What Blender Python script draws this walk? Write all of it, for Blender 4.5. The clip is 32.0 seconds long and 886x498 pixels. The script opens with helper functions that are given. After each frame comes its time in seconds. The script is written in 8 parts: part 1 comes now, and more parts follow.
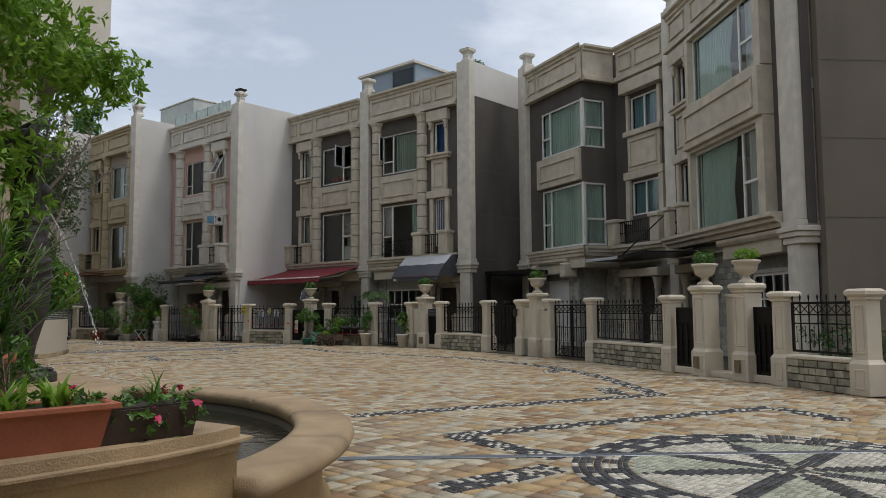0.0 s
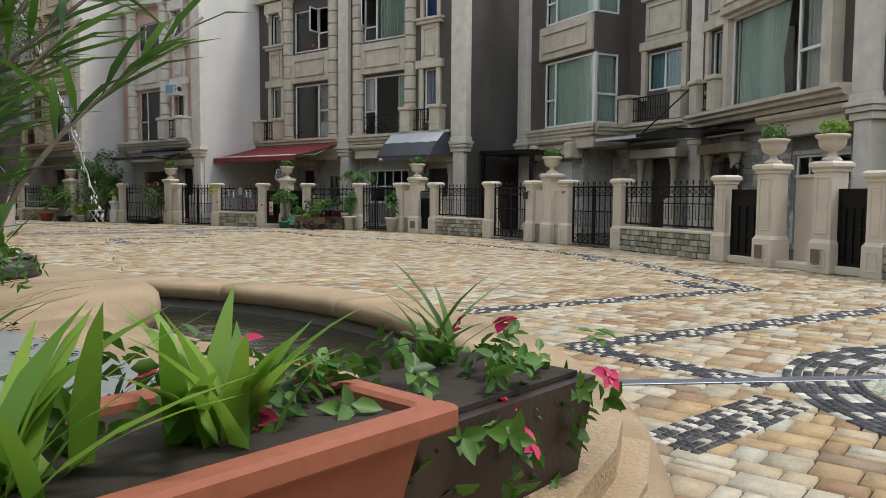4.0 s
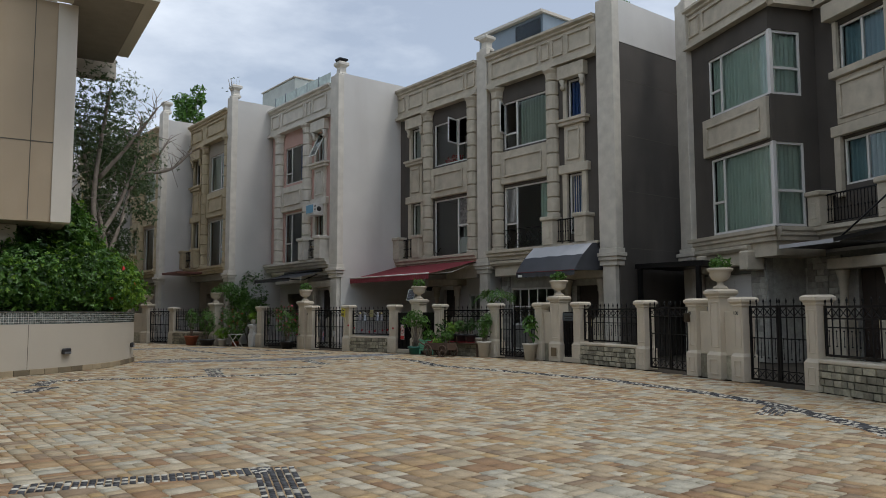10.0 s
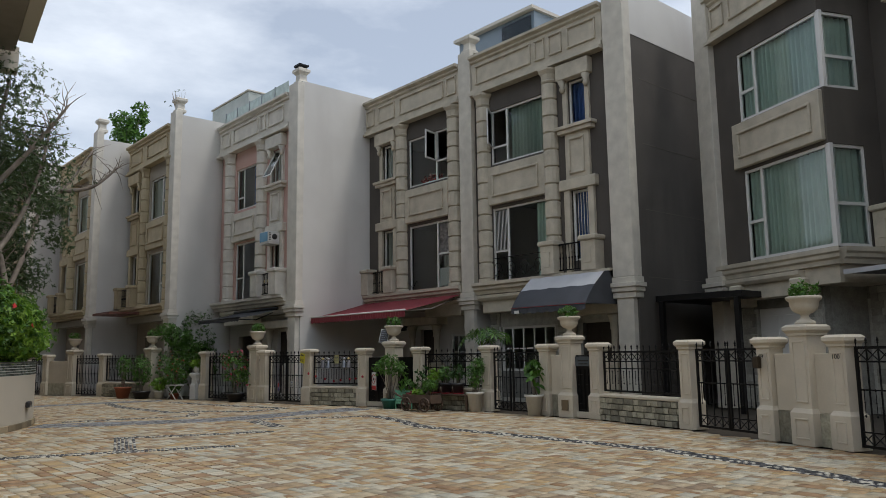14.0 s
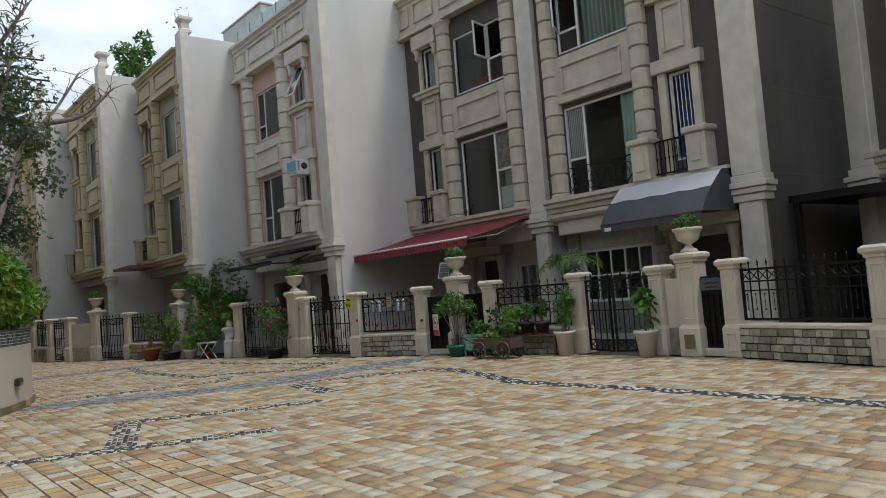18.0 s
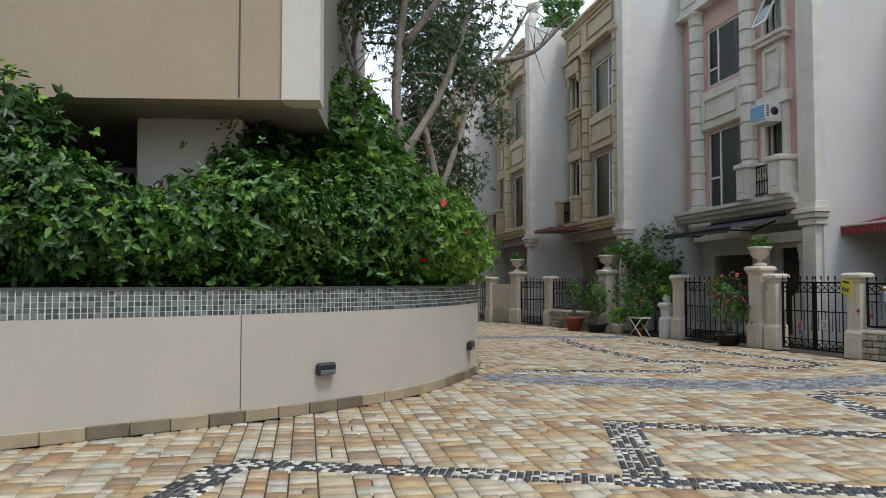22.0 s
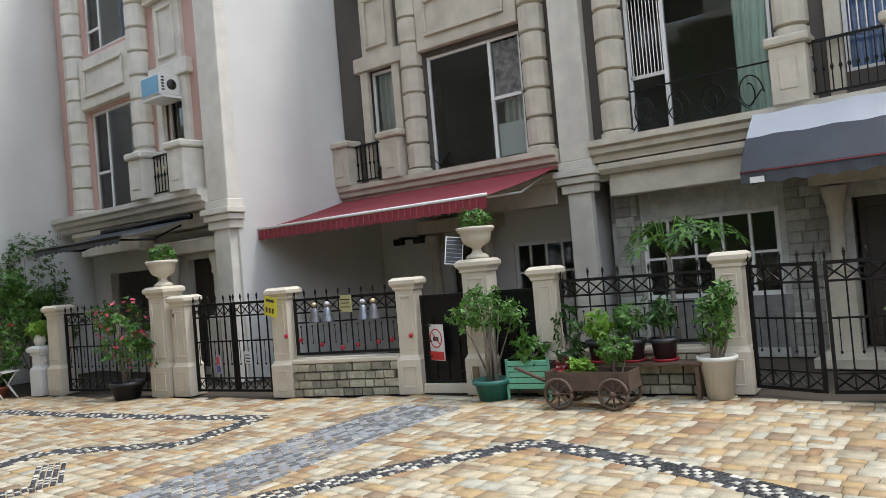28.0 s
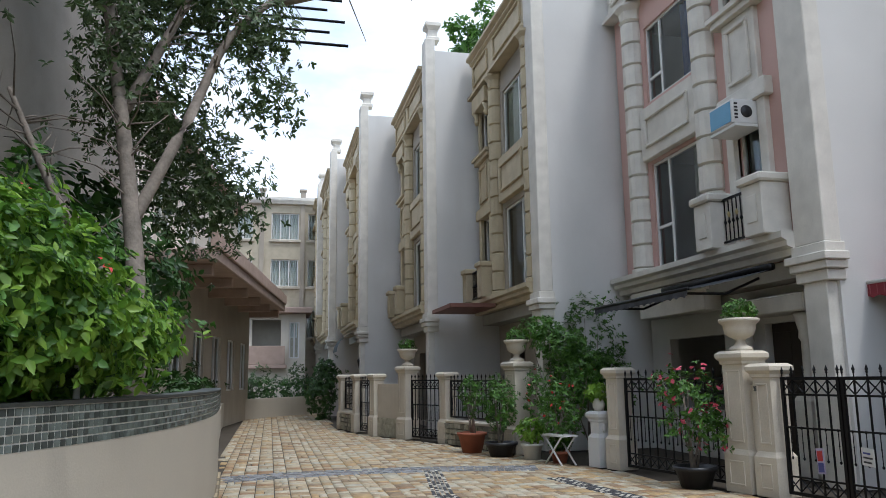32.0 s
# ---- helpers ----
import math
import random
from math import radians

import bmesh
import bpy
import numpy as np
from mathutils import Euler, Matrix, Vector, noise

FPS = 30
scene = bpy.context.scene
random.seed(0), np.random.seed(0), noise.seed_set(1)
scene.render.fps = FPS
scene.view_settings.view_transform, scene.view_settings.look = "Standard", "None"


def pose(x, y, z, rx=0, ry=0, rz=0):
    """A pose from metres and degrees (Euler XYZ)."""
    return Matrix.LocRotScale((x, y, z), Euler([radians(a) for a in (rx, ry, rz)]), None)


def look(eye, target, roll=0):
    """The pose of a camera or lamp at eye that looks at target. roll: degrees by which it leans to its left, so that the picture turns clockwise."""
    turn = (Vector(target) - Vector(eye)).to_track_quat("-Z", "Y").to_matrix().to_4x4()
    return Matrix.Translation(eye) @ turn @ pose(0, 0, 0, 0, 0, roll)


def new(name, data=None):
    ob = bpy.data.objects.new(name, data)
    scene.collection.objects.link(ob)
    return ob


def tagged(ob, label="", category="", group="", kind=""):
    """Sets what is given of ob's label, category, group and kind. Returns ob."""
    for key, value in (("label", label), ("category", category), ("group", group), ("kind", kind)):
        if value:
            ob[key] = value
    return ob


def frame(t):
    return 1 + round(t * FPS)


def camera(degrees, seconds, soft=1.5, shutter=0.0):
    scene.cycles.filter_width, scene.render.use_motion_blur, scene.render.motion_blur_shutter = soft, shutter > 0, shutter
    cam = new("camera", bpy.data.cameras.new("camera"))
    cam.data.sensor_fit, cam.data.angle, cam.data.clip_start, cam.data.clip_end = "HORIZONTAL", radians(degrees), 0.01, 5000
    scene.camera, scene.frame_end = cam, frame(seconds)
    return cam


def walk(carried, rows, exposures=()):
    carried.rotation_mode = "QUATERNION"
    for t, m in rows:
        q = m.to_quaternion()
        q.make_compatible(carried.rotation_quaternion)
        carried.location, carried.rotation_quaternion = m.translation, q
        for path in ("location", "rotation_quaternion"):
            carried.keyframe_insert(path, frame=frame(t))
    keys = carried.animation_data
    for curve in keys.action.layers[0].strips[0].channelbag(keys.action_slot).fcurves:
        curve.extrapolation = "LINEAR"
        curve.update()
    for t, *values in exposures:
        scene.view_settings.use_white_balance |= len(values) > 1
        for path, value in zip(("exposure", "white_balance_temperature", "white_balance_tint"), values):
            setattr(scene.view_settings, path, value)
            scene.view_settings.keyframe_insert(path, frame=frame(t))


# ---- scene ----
cam = camera(60.6, 32.0, soft=0.7)
EXPOSURES = ((0, 0.14, 6850, 11), (1, 0.59, 6900, 11), (2, 0.54, 6950, 11), (5, 0.94, 6550, 10), (6, 0.54, 6450, 11), (7, 0.64, 6450, 11), (8, 0.49, 6300, 10), (9, 0.39, 6250, 10), (10, 0.09, 6550, 10), (11, 0.07, 6700, 10), (12, 0.14, 6800, 11), (14, 0.19, 6650, 10), (16.5, 0.88, 6550, 10), (18, 0.46, 6550, 10), (20, 0.63, 6500, 10), (21.5, 0.68, 6250, 10), (23, 0.96, 6250, 10), (25.5, 0.88, 6450, 10), (28, 1.36, 6400, 10), (30, 0.93, 6100, 10), (31, 1.03, 6150, 11), (32, 0.93, 6050, 10))
PATH = (
    (0.0, -2.794, -2.004, 1.409, 94.55, 0.35, -48.05),
    (0.5, -2.604, -1.516, 1.399, 92.74, 1.07, -46.02),
    (1.0, -2.423, -1.050, 1.386, 92.68, 0.99, -46.42),
    (1.5, -2.277, -0.586, 1.369, 93.81, 0.05, -49.92),
    (2.0, -2.165, -0.169, 1.360, 92.82, -0.44, -54.28),
    (2.5, -1.954, 0.189, 1.305, 90.17, 0.23, -57.15),
    (4.5, -1.953, 0.705, 1.255, 85.16, 0.18, -48.14),
    (5.0, -1.653, 0.770, 1.300, 87.00, 1.62, -43.21),
    (5.5, -1.296, 0.832, 1.296, 88.58, 1.56, -37.63),
    (6.0, -0.934, 0.978, 1.319, 90.11, 0.93, -27.40),
    (6.5, -0.642, 1.086, 1.387, 92.64, 1.13, -14.59),
    (7.0, -0.370, 1.120, 1.419, 94.44, 0.77, -7.30),
    (7.5, -0.146, 1.172, 1.426, 95.91, -0.51, -4.93),
    (8.0, 0.098, 1.294, 1.434, 96.75, -0.90, -3.70),
    (8.5, 0.410, 1.450, 1.426, 96.68, -0.22, -3.31),
    (9.0, 0.747, 1.589, 1.390, 95.48, -0.96, -11.62),
    (9.5, 1.055, 1.870, 1.385, 94.26, -0.93, -26.54),
    (10.0, 1.431, 2.137, 1.386, 94.85, 0.14, -38.34),
    (10.5, 1.723, 2.468, 1.462, 96.43, 0.22, -46.14),
    (11.0, 2.042, 2.854, 1.415, 96.12, -0.13, -49.58),
    (11.5, 2.390, 3.304, 1.408, 94.85, -0.08, -51.34),
    (12.0, 2.713, 3.775, 1.445, 95.21, 0.08, -52.57),
    (12.5, 3.029, 4.261, 1.471, 97.05, 0.07, -51.91),
    (13.0, 3.269, 4.719, 1.535, 98.54, 0.52, -46.44),
    (13.5, 3.418, 5.299, 1.530, 98.74, 0.79, -41.10),
    (14.0, 3.686, 5.762, 1.500, 97.86, 0.82, -41.09),
    (14.5, 3.921, 6.225, 1.538, 96.90, 0.58, -45.45),
    (16.5, 4.683, 7.942, 1.411, 94.10, 0.96, -63.77),
    (17.0, 5.057, 8.365, 1.486, 93.58, 1.35, -57.39),
    (17.5, 5.355, 8.869, 1.478, 93.51, 3.05, -47.78),
    (18.0, 5.629, 9.289, 1.506, 93.28, 4.56, -38.19),
    (18.5, 5.874, 9.676, 1.526, 93.27, 4.27, -35.14),
    (19.0, 6.114, 10.144, 1.515, 93.25, 3.19, -35.91),
    (19.5, 6.271, 10.571, 1.524, 93.44, 2.02, -37.02),
    (20.0, 6.365, 11.130, 1.522, 93.89, 0.46, -29.98),
    (20.5, 6.277, 11.638, 1.526, 92.90, 0.19, -16.48),
    (21.0, 6.080, 12.246, 1.496, 93.00, 0.84, -3.00),
    (21.5, 5.756, 12.709, 1.512, 92.90, 0.13, -1.26),
    (22.0, 5.487, 13.183, 1.515, 92.46, -0.05, -10.24),
    (22.5, 5.184, 13.576, 1.583, 91.69, 1.89, -21.10),
    (23.0, 4.967, 13.925, 1.619, 91.21, 3.18, -29.87),
    (23.5, 4.928, 14.364, 1.597, 92.00, 2.74, -37.64),
    (24.0, 5.010, 14.689, 1.606, 93.12, 2.02, -44.11),
    (24.5, 5.362, 15.000, 1.621, 94.56, 1.60, -49.20),
    (25.0, 5.662, 15.288, 1.628, 93.72, 1.16, -55.62),
    (25.5, 6.069, 15.625, 1.581, 91.77, 0.13, -60.58),
    (27.5, 8.213, 16.982, 1.823, 90.78, 5.28, -56.68),
    (28.0, 8.519, 17.235, 1.816, 91.30, 4.89, -51.81),
    (28.5, 8.886, 17.549, 1.793, 92.41, 3.63, -43.14),
    (29.0, 9.124, 17.862, 1.720, 94.39, 2.01, -32.99),
    (29.5, 9.292, 18.244, 1.696, 96.13, 1.25, -25.86),
    (30.0, 9.448, 18.627, 1.632, 97.56, 0.40, -18.76),
    (30.5, 9.496, 18.970, 1.546, 98.38, -0.38, -15.35),
    (31.0, 9.511, 19.259, 1.573, 98.79, 0.26, -14.50),
    (31.5, 9.524, 19.505, 1.566, 99.29, 0.60, -13.95),
    (32.0, 9.505, 19.780, 1.576, 99.60, 0.77, -12.70),
)
walk(cam, [(t, pose(*m)) for t, *m in PATH], EXPOSURES)

# ---- world and sun ----
world = bpy.data.worlds.new("sky")
scene.world = world
world.use_nodes = True
_n, _l = world.node_tree.nodes, world.node_tree.links
_n.clear()
_out = _n.new("ShaderNodeOutputWorld")
_bg = _n.new("ShaderNodeBackground")
_sky = _n.new("ShaderNodeTexSky")
_sky.sky_type = "NISHITA"
_sky.sun_disc = False
_sky.sun_elevation = radians(62)
_sky.sun_rotation = radians(150)
_sky.air_density, _sky.dust_density = 1.0, 2.5
_tc = _n.new("ShaderNodeTexCoord")
_map = _n.new("ShaderNodeMapping")
_map.inputs["Scale"].default_value = (1.0, 1.0, 2.6)
_no = _n.new("ShaderNodeTexNoise")
_no.inputs["Scale"].default_value, _no.inputs["Detail"].default_value, _no.inputs["Roughness"].default_value = 2.1, 8, 0.55
_ra = _n.new("ShaderNodeValToRGB")
_ra.color_ramp.elements[0].position, _ra.color_ramp.elements[1].position = 0.40, 0.62
_ra.color_ramp.elements[0].color = (0.35, 0.35, 0.35, 1)
_mx = _n.new("ShaderNodeMix")
_mx.data_type = "RGBA"
_mx.inputs["B"].default_value = (7.0, 7.7, 8.7, 1)
_l.new(_tc.outputs["Generated"], _map.inputs["Vector"])
_l.new(_map.outputs["Vector"], _no.inputs["Vector"])
_l.new(_no.outputs["Fac"], _ra.inputs["Fac"])
_l.new(_ra.outputs["Color"], _mx.inputs["Factor"])
_l.new(_sky.outputs["Color"], _mx.inputs["A"])
_l.new(_mx.outputs["Result"], _bg.inputs["Color"])
_l.new(_bg.outputs["Background"], _out.inputs["Surface"])
_bg.inputs["Strength"].default_value = 0.115
sun = new("sun", bpy.data.lights.new("sun", "SUN"))
sun.data.energy, sun.data.angle, sun.data.color = 1.15, radians(12), (1.0, 0.975, 0.945)
sun.matrix_world = look((0, 0, 30), (-7.0, 12.0, 0))

# ---- mesh tools ----
class Shape:
    """Collects vertices and faces for one mesh."""

    def __init__(self):
        self.v, self.f, self.smooth = [], [], []

    def add(self, verts, faces, smooth=False):
        n = len(self.v)
        self.v.extend(verts)
        self.f.extend(tuple(i + n for i in f) for f in faces)
        self.smooth.extend([smooth] * len(faces))
        return self

    def box(self, x0, y0, z0, x1, y1, z1, c=0.0):
        if c <= 0:
            v = [(x, y, z) for z in (z0, z1) for y in (y0, y1) for x in (x0, x1)]
            return self.add(v, [(0, 2, 3, 1), (4, 5, 7, 6), (0, 1, 5, 4), (2, 6, 7, 3), (0, 4, 6, 2), (1, 3, 7, 5)])
        bm = bmesh.new()
        bmesh.ops.create_cube(bm, size=1, matrix=Matrix.LocRotScale(((x0 + x1) / 2, (y0 + y1) / 2, (z0 + z1) / 2), None, (x1 - x0, y1 - y0, z1 - z0)))
        bmesh.ops.bevel(bm, geom=bm.edges[:], offset=c, segments=1, affect="EDGES", clamp_overlap=True)
        self.bm(bm)
        return self

    def bm(self, bm, smooth=False):
        bm.verts.index_update()
        self.add([tuple(v.co) for v in bm.verts], [tuple(v.index for v in f.verts) for f in bm.faces], smooth)
        bm.free()
        return self

    def prism(self, poly, z0, z1):
        """A flat polygon (x, y), raised from z0 to z1."""
        n = len(poly)
        v = [(x, y, z0) for x, y in poly] + [(x, y, z1) for x, y in poly]
        return self.add(v, [tuple(reversed(range(n))), tuple(range(n, 2 * n))] + [(i, (i + 1) % n, n + (i + 1) % n, n + i) for i in range(n)])

    def mould(self, prof, x0, x1, r0=0.0, r1=0.0):
        """A moulding along x: prof is (out, z), closed to the wall; r0, r1 = 1 turn it mitred back at the ends."""
        n = len(prof)
        v = [(x0 - r0 * d, -d, z) for d, z in prof] + [(x1 + r1 * d, -d, z) for d, z in prof]
        f = [(i, i + 1, n + i + 1, n + i) for i in range(n - 1)]
        f += [tuple(range(n - 1, -1, -1)), tuple(range(n, 2 * n)), (n - 1, 0, n, 2 * n - 1)]
        return self.add(v, f)

    def ring(self, prof, cx=0, cy=0):
        """A square moulding round a post: prof is (half width, z)."""
        v, f = [], []
        for r, z in prof:
            v += [(cx - r, cy - r, z), (cx + r, cy - r, z), (cx + r, cy + r, z), (cx - r, cy + r, z)]
        for i in range(len(prof) - 1):
            f += [(4 * i + k, 4 * i + (k + 1) % 4, 4 * i + 4 + (k + 1) % 4, 4 * i + 4 + k) for k in range(4)]
        m = 4 * len(prof)
        return self.add(v, f + [(3, 2, 1, 0), (m - 4, m - 3, m - 2, m - 1)])

    def lathe(self, prof, cx=0, cy=0, n=16, flute=0.0, smooth=True):
        v, f = [], []
        for r, z in prof:
            for k in range(n):
                a = 2 * math.pi * k / n
                q = r * (1 - flute * (k % 2))
                v.append((cx + q * math.cos(a), cy + q * math.sin(a), z))
        for i in range(len(prof) - 1):
            f += [(n * i + k, n * i + (k + 1) % n, n * (i + 1) + (k + 1) % n, n * (i + 1) + k) for k in range(n)]
        m = n * len(prof)
        return self.add(v, f + [tuple(range(n - 1, -1, -1)), tuple(range(m - n, m))], smooth)

    def tube(self, pts, r, n=6, r1=None, smooth=True):
        pts = [Vector(p) for p in pts]
        v, f = [], []
        up = Vector((0.13, 0.21, 0.97))
        for i, p in enumerate(pts):
            d = (pts[min(i + 1, len(pts) - 1)] - pts[max(i - 1, 0)]).normalized()
            if abs(d.dot(up)) > 0.98:
                up = Vector((1, 0.1, 0))
            a = d.cross(up).normalized()
            b = d.cross(a)
            q = r if r1 is None else r + (r1 - r) * i / (len(pts) - 1)
            for k in range(n):
                w = 2 * math.pi * k / n
                v.append(tuple(p + q * (math.cos(w) * a + math.sin(w) * b)))
        for i in range(len(pts) - 1):
            f += [(n * i + k, n * i + (k + 1) % n, n * (i + 1) + (k + 1) % n, n * (i + 1) + k) for k in range(n)]
        m = n * len(pts)
        return self.add(v, f + [tuple(range(n - 1, -1, -1)), tuple(range(m - n, m))], smooth)

    def mesh(self, name):
        me = bpy.data.meshes.new(name)
        me.from_pydata(self.v, [], self.f)
        me.polygons.foreach_set("use_smooth", self.smooth)
        me.update()
        return me


def part(name, shape, material, parent=None, label="", m=None):
    """One mesh object of a thing or of a part."""
    me = shape.mesh(name) if isinstance(shape, Shape) else shape
    if material is not None and not me.materials:
        me.materials.append(material)
    ob = new(name, me)
    if parent is not None:
        ob.parent = parent
    if m is not None:
        ob.matrix_basis = m
    return tagged(ob, label)


def thing(name, m, label, category, group="", kind=""):
    """An Empty at the base of a thing."""
    ob = new(name)
    ob.empty_display_size = 0.2
    ob.matrix_basis = m
    return tagged(ob, label, category, group, kind)


def holed(shape, x0, x1, z0, z1, y0, y1, holes):
    """A wall slab along x with openings (x0, x1, z0, z1) right through it."""
    xs = sorted({x0, x1, *[min(max(h[i], x0), x1) for h in holes for i in (0, 1)]})
    zs = sorted({z0, z1, *[min(max(h[i], z0), z1) for h in holes for i in (2, 3)]})
    nx, nz = len(xs) - 1, len(zs) - 1

    def solid(i, k):
        if not (0 <= i < nx and 0 <= k < nz):
            return False
        x, z = (xs[i] + xs[i + 1]) / 2, (zs[k] + zs[k + 1]) / 2
        return not any(h[0] < x < h[1] and h[2] < z < h[3] for h in holes)

    for i in range(nx):
        for k in range(nz):
            if not solid(i, k):
                continue
            a, b, c, d = xs[i], xs[i + 1], zs[k], zs[k + 1]
            shape.add([(a, y0, c), (b, y0, c), (b, y0, d), (a, y0, d)], [(0, 1, 2, 3)])
            shape.add([(a, y1, c), (b, y1, c), (b, y1, d), (a, y1, d)], [(3, 2, 1, 0)])
            if not solid(i - 1, k):
                shape.add([(a, y0, c), (a, y0, d), (a, y1, d), (a, y1, c)], [(0, 1, 2, 3)])
            if not solid(i + 1, k):
                shape.add([(b, y0, c), (b, y1, c), (b, y1, d), (b, y0, d)], [(0, 1, 2, 3)])
            if not solid(i, k - 1):
                shape.add([(a, y0, c), (a, y1, c), (b, y1, c), (b, y0, c)], [(0, 1, 2, 3)])
            if not solid(i, k + 1):
                shape.add([(a, y0, d), (b, y0, d), (b, y1, d), (a, y1, d)], [(0, 1, 2, 3)])
    return shape


# ---- materials ----
def material(name, color, rough=0.7, metal=0.0, vary=0.12, scale=3.0, bump=0.15, fine=60.0, stain=0.0, stain_color=(0.1, 0.09, 0.07), island=0.0, obj=0.0, spec=0.5, streak=False):
    """A paint or stone: base colour with broad and fine variation, stains and relief."""
    mat = bpy.data.materials.new(name)
    mat.use_nodes = True
    n, l = mat.node_tree.nodes, mat.node_tree.links
    b = n["Principled BSDF"]
    b.inputs["Roughness"].default_value, b.inputs["Metallic"].default_value = rough, metal
    b.inputs["Specular IOR Level"].default_value = spec
    geo = n.new("ShaderNodeNewGeometry")

    def noise_at(s, detail, squash=1.0):
        mp = n.new("ShaderNodeMapping")
        mp.inputs["Scale"].default_value = (s, s, s * squash)
        l.new(geo.outputs["Position"], mp.inputs["Vector"])
        t = n.new("ShaderNodeTexNoise")
        t.inputs["Scale"].default_value, t.inputs["Detail"].default_value = 1.0, detail
        l.new(mp.outputs["Vector"], t.inputs["Vector"])
        return t.outputs["Fac"]

    def mult(col, fac, lo, hi):
        mr = n.new("ShaderNodeMapRange")
        mr.inputs["From Min"].default_value, mr.inputs["From Max"].default_value = 0.25, 0.75
        mr.inputs["To Min"].default_value, mr.inputs["To Max"].default_value = lo, hi
        l.new(fac, mr.inputs["Value"])
        mx = n.new("ShaderNodeMix")
        mx.data_type, mx.blend_type = "RGBA", "MULTIPLY"
        mx.inputs["Factor"].default_value = 1.0
        l.new(col, mx.inputs["A"])
        l.new(mr.outputs["Result"], mx.inputs["B"])
        return mx.outputs["Result"]

    rgb = n.new("ShaderNodeRGB")
    rgb.outputs[0].default_value = (*color, 1)
    col = rgb.outputs[0]
    if isinstance(island, (list, tuple)) or isinstance(obj, (list, tuple)):
        ramp = n.new("ShaderNodeValToRGB")
        ramp.color_ramp.interpolation = "CONSTANT"
        pal = island if isinstance(island, (list, tuple)) else obj
        el = ramp.color_ramp.elements
        while len(el) < len(pal):
            el.new(0.5)
        for i, c in enumerate(pal):
            el[i].position, el[i].color = i / len(pal), (*c, 1)
        if isinstance(island, (list, tuple)):
            l.new(geo.outputs["Random Per Island"], ramp.inputs["Fac"])
        else:
            oi = n.new("ShaderNodeObjectInfo")
            l.new(oi.outputs["Random"], ramp.inputs["Fac"])
        col = ramp.outputs["Color"]
    elif island:
        col = mult(col, geo.outputs["Random Per Island"], 1 - island, 1 + island)
    elif obj:
        oi = n.new("ShaderNodeObjectInfo")
        col = mult(col, oi.outputs["Random"], 1 - obj, 1 + obj)
    if vary:
        col = mult(col, noise_at(scale, 5), 1 - vary, 1 + vary * 0.6)
        col = mult(col, noise_at(fine, 3), 1 - vary * 0.6, 1 + vary * 0.5)
    if stain:
        f = noise_at(1.1, 7, 0.16 if streak else 1.0)
        mr = n.new("ShaderNodeMapRange")
        mr.inputs["From Min"].default_value, mr.inputs["From Max"].default_value = 0.52, 0.74
        mr.inputs["To Max"].default_value = stain
        l.new(f, mr.inputs["Value"])
        mx = n.new("ShaderNodeMix")
        mx.data_type = "RGBA"
        mx.inputs["B"].default_value = (*stain_color, 1)
        l.new(mr.outputs["Result"], mx.inputs["Factor"])
        l.new(col, mx.inputs["A"])
        col = mx.outputs["Result"]
    l.new(col, b.inputs["Base Color"])
    if bump:
        bp = n.new("ShaderNodeBump")
        bp.inputs["Strength"].default_value, bp.inputs["Distance"].default_value = bump, 0.01
        l.new(noise_at(fine, 4), bp.inputs["Height"])
        l.new(bp.outputs["Normal"], b.inputs["Normal"])
    return mat


def leaf_material(name, dark, light, rough=0.45, trans=0.25):
    mat = bpy.data.materials.new(name)
    mat.use_nodes = True
    n, l = mat.node_tree.nodes, mat.node_tree.links
    b, out = n["Principled BSDF"], n["Material Output"]
    geo = n.new("ShaderNodeNewGeometry")
    ramp = n.new("ShaderNodeValToRGB")
    ramp.color_ramp.elements[0].color, ramp.color_ramp.elements[1].color = (*dark, 1), (*light, 1)
    l.new(geo.outputs["Random Per Island"], ramp.inputs["Fac"])
    l.new(ramp.outputs["Color"], b.inputs["Base Color"])
    b.inputs["Roughness"].default_value = rough
    tr = n.new("ShaderNodeBsdfTranslucent")
    l.new(ramp.outputs["Color"], tr.inputs["Color"])
    mx = n.new("ShaderNodeMixShader")
    mx.inputs["Fac"].default_value = trans
    l.new(b.outputs["BSDF"], mx.inputs[1])
    l.new(tr.outputs["BSDF"], mx.inputs[2])
    l.new(mx.outputs["Shader"], out.inputs["Surface"])
    return mat


def glass_material(name, tint, rough=0.03, alpha=0.55):
    """Window glass: part mirror, part clear."""
    mat = bpy.data.materials.new(name)
    mat.use_nodes = True
    n, l = mat.node_tree.nodes, mat.node_tree.links
    out = n["Material Output"]
    gl = n.new("ShaderNodeBsdfGlossy")
    gl.inputs["Roughness"].default_value, gl.inputs["Color"].default_value = rough, (0.9, 0.95, 0.95, 1)
    tp = n.new("ShaderNodeBsdfTransparent")
    tp.inputs["Color"].default_value = (*tint, 1)
    fr = n.new("ShaderNodeFresnel")
    fr.inputs["IOR"].default_value = 1.6
    mx = n.new("ShaderNodeMixShader")
    l.new(fr.outputs["Fac"], mx.inputs["Fac"])
    l.new(tp.outputs["BSDF"], mx.inputs[1])
    l.new(gl.outputs["BSDF"], mx.inputs[2])
    l.new(mx.outputs["Shader"], out.inputs["Surface"])
    return mat


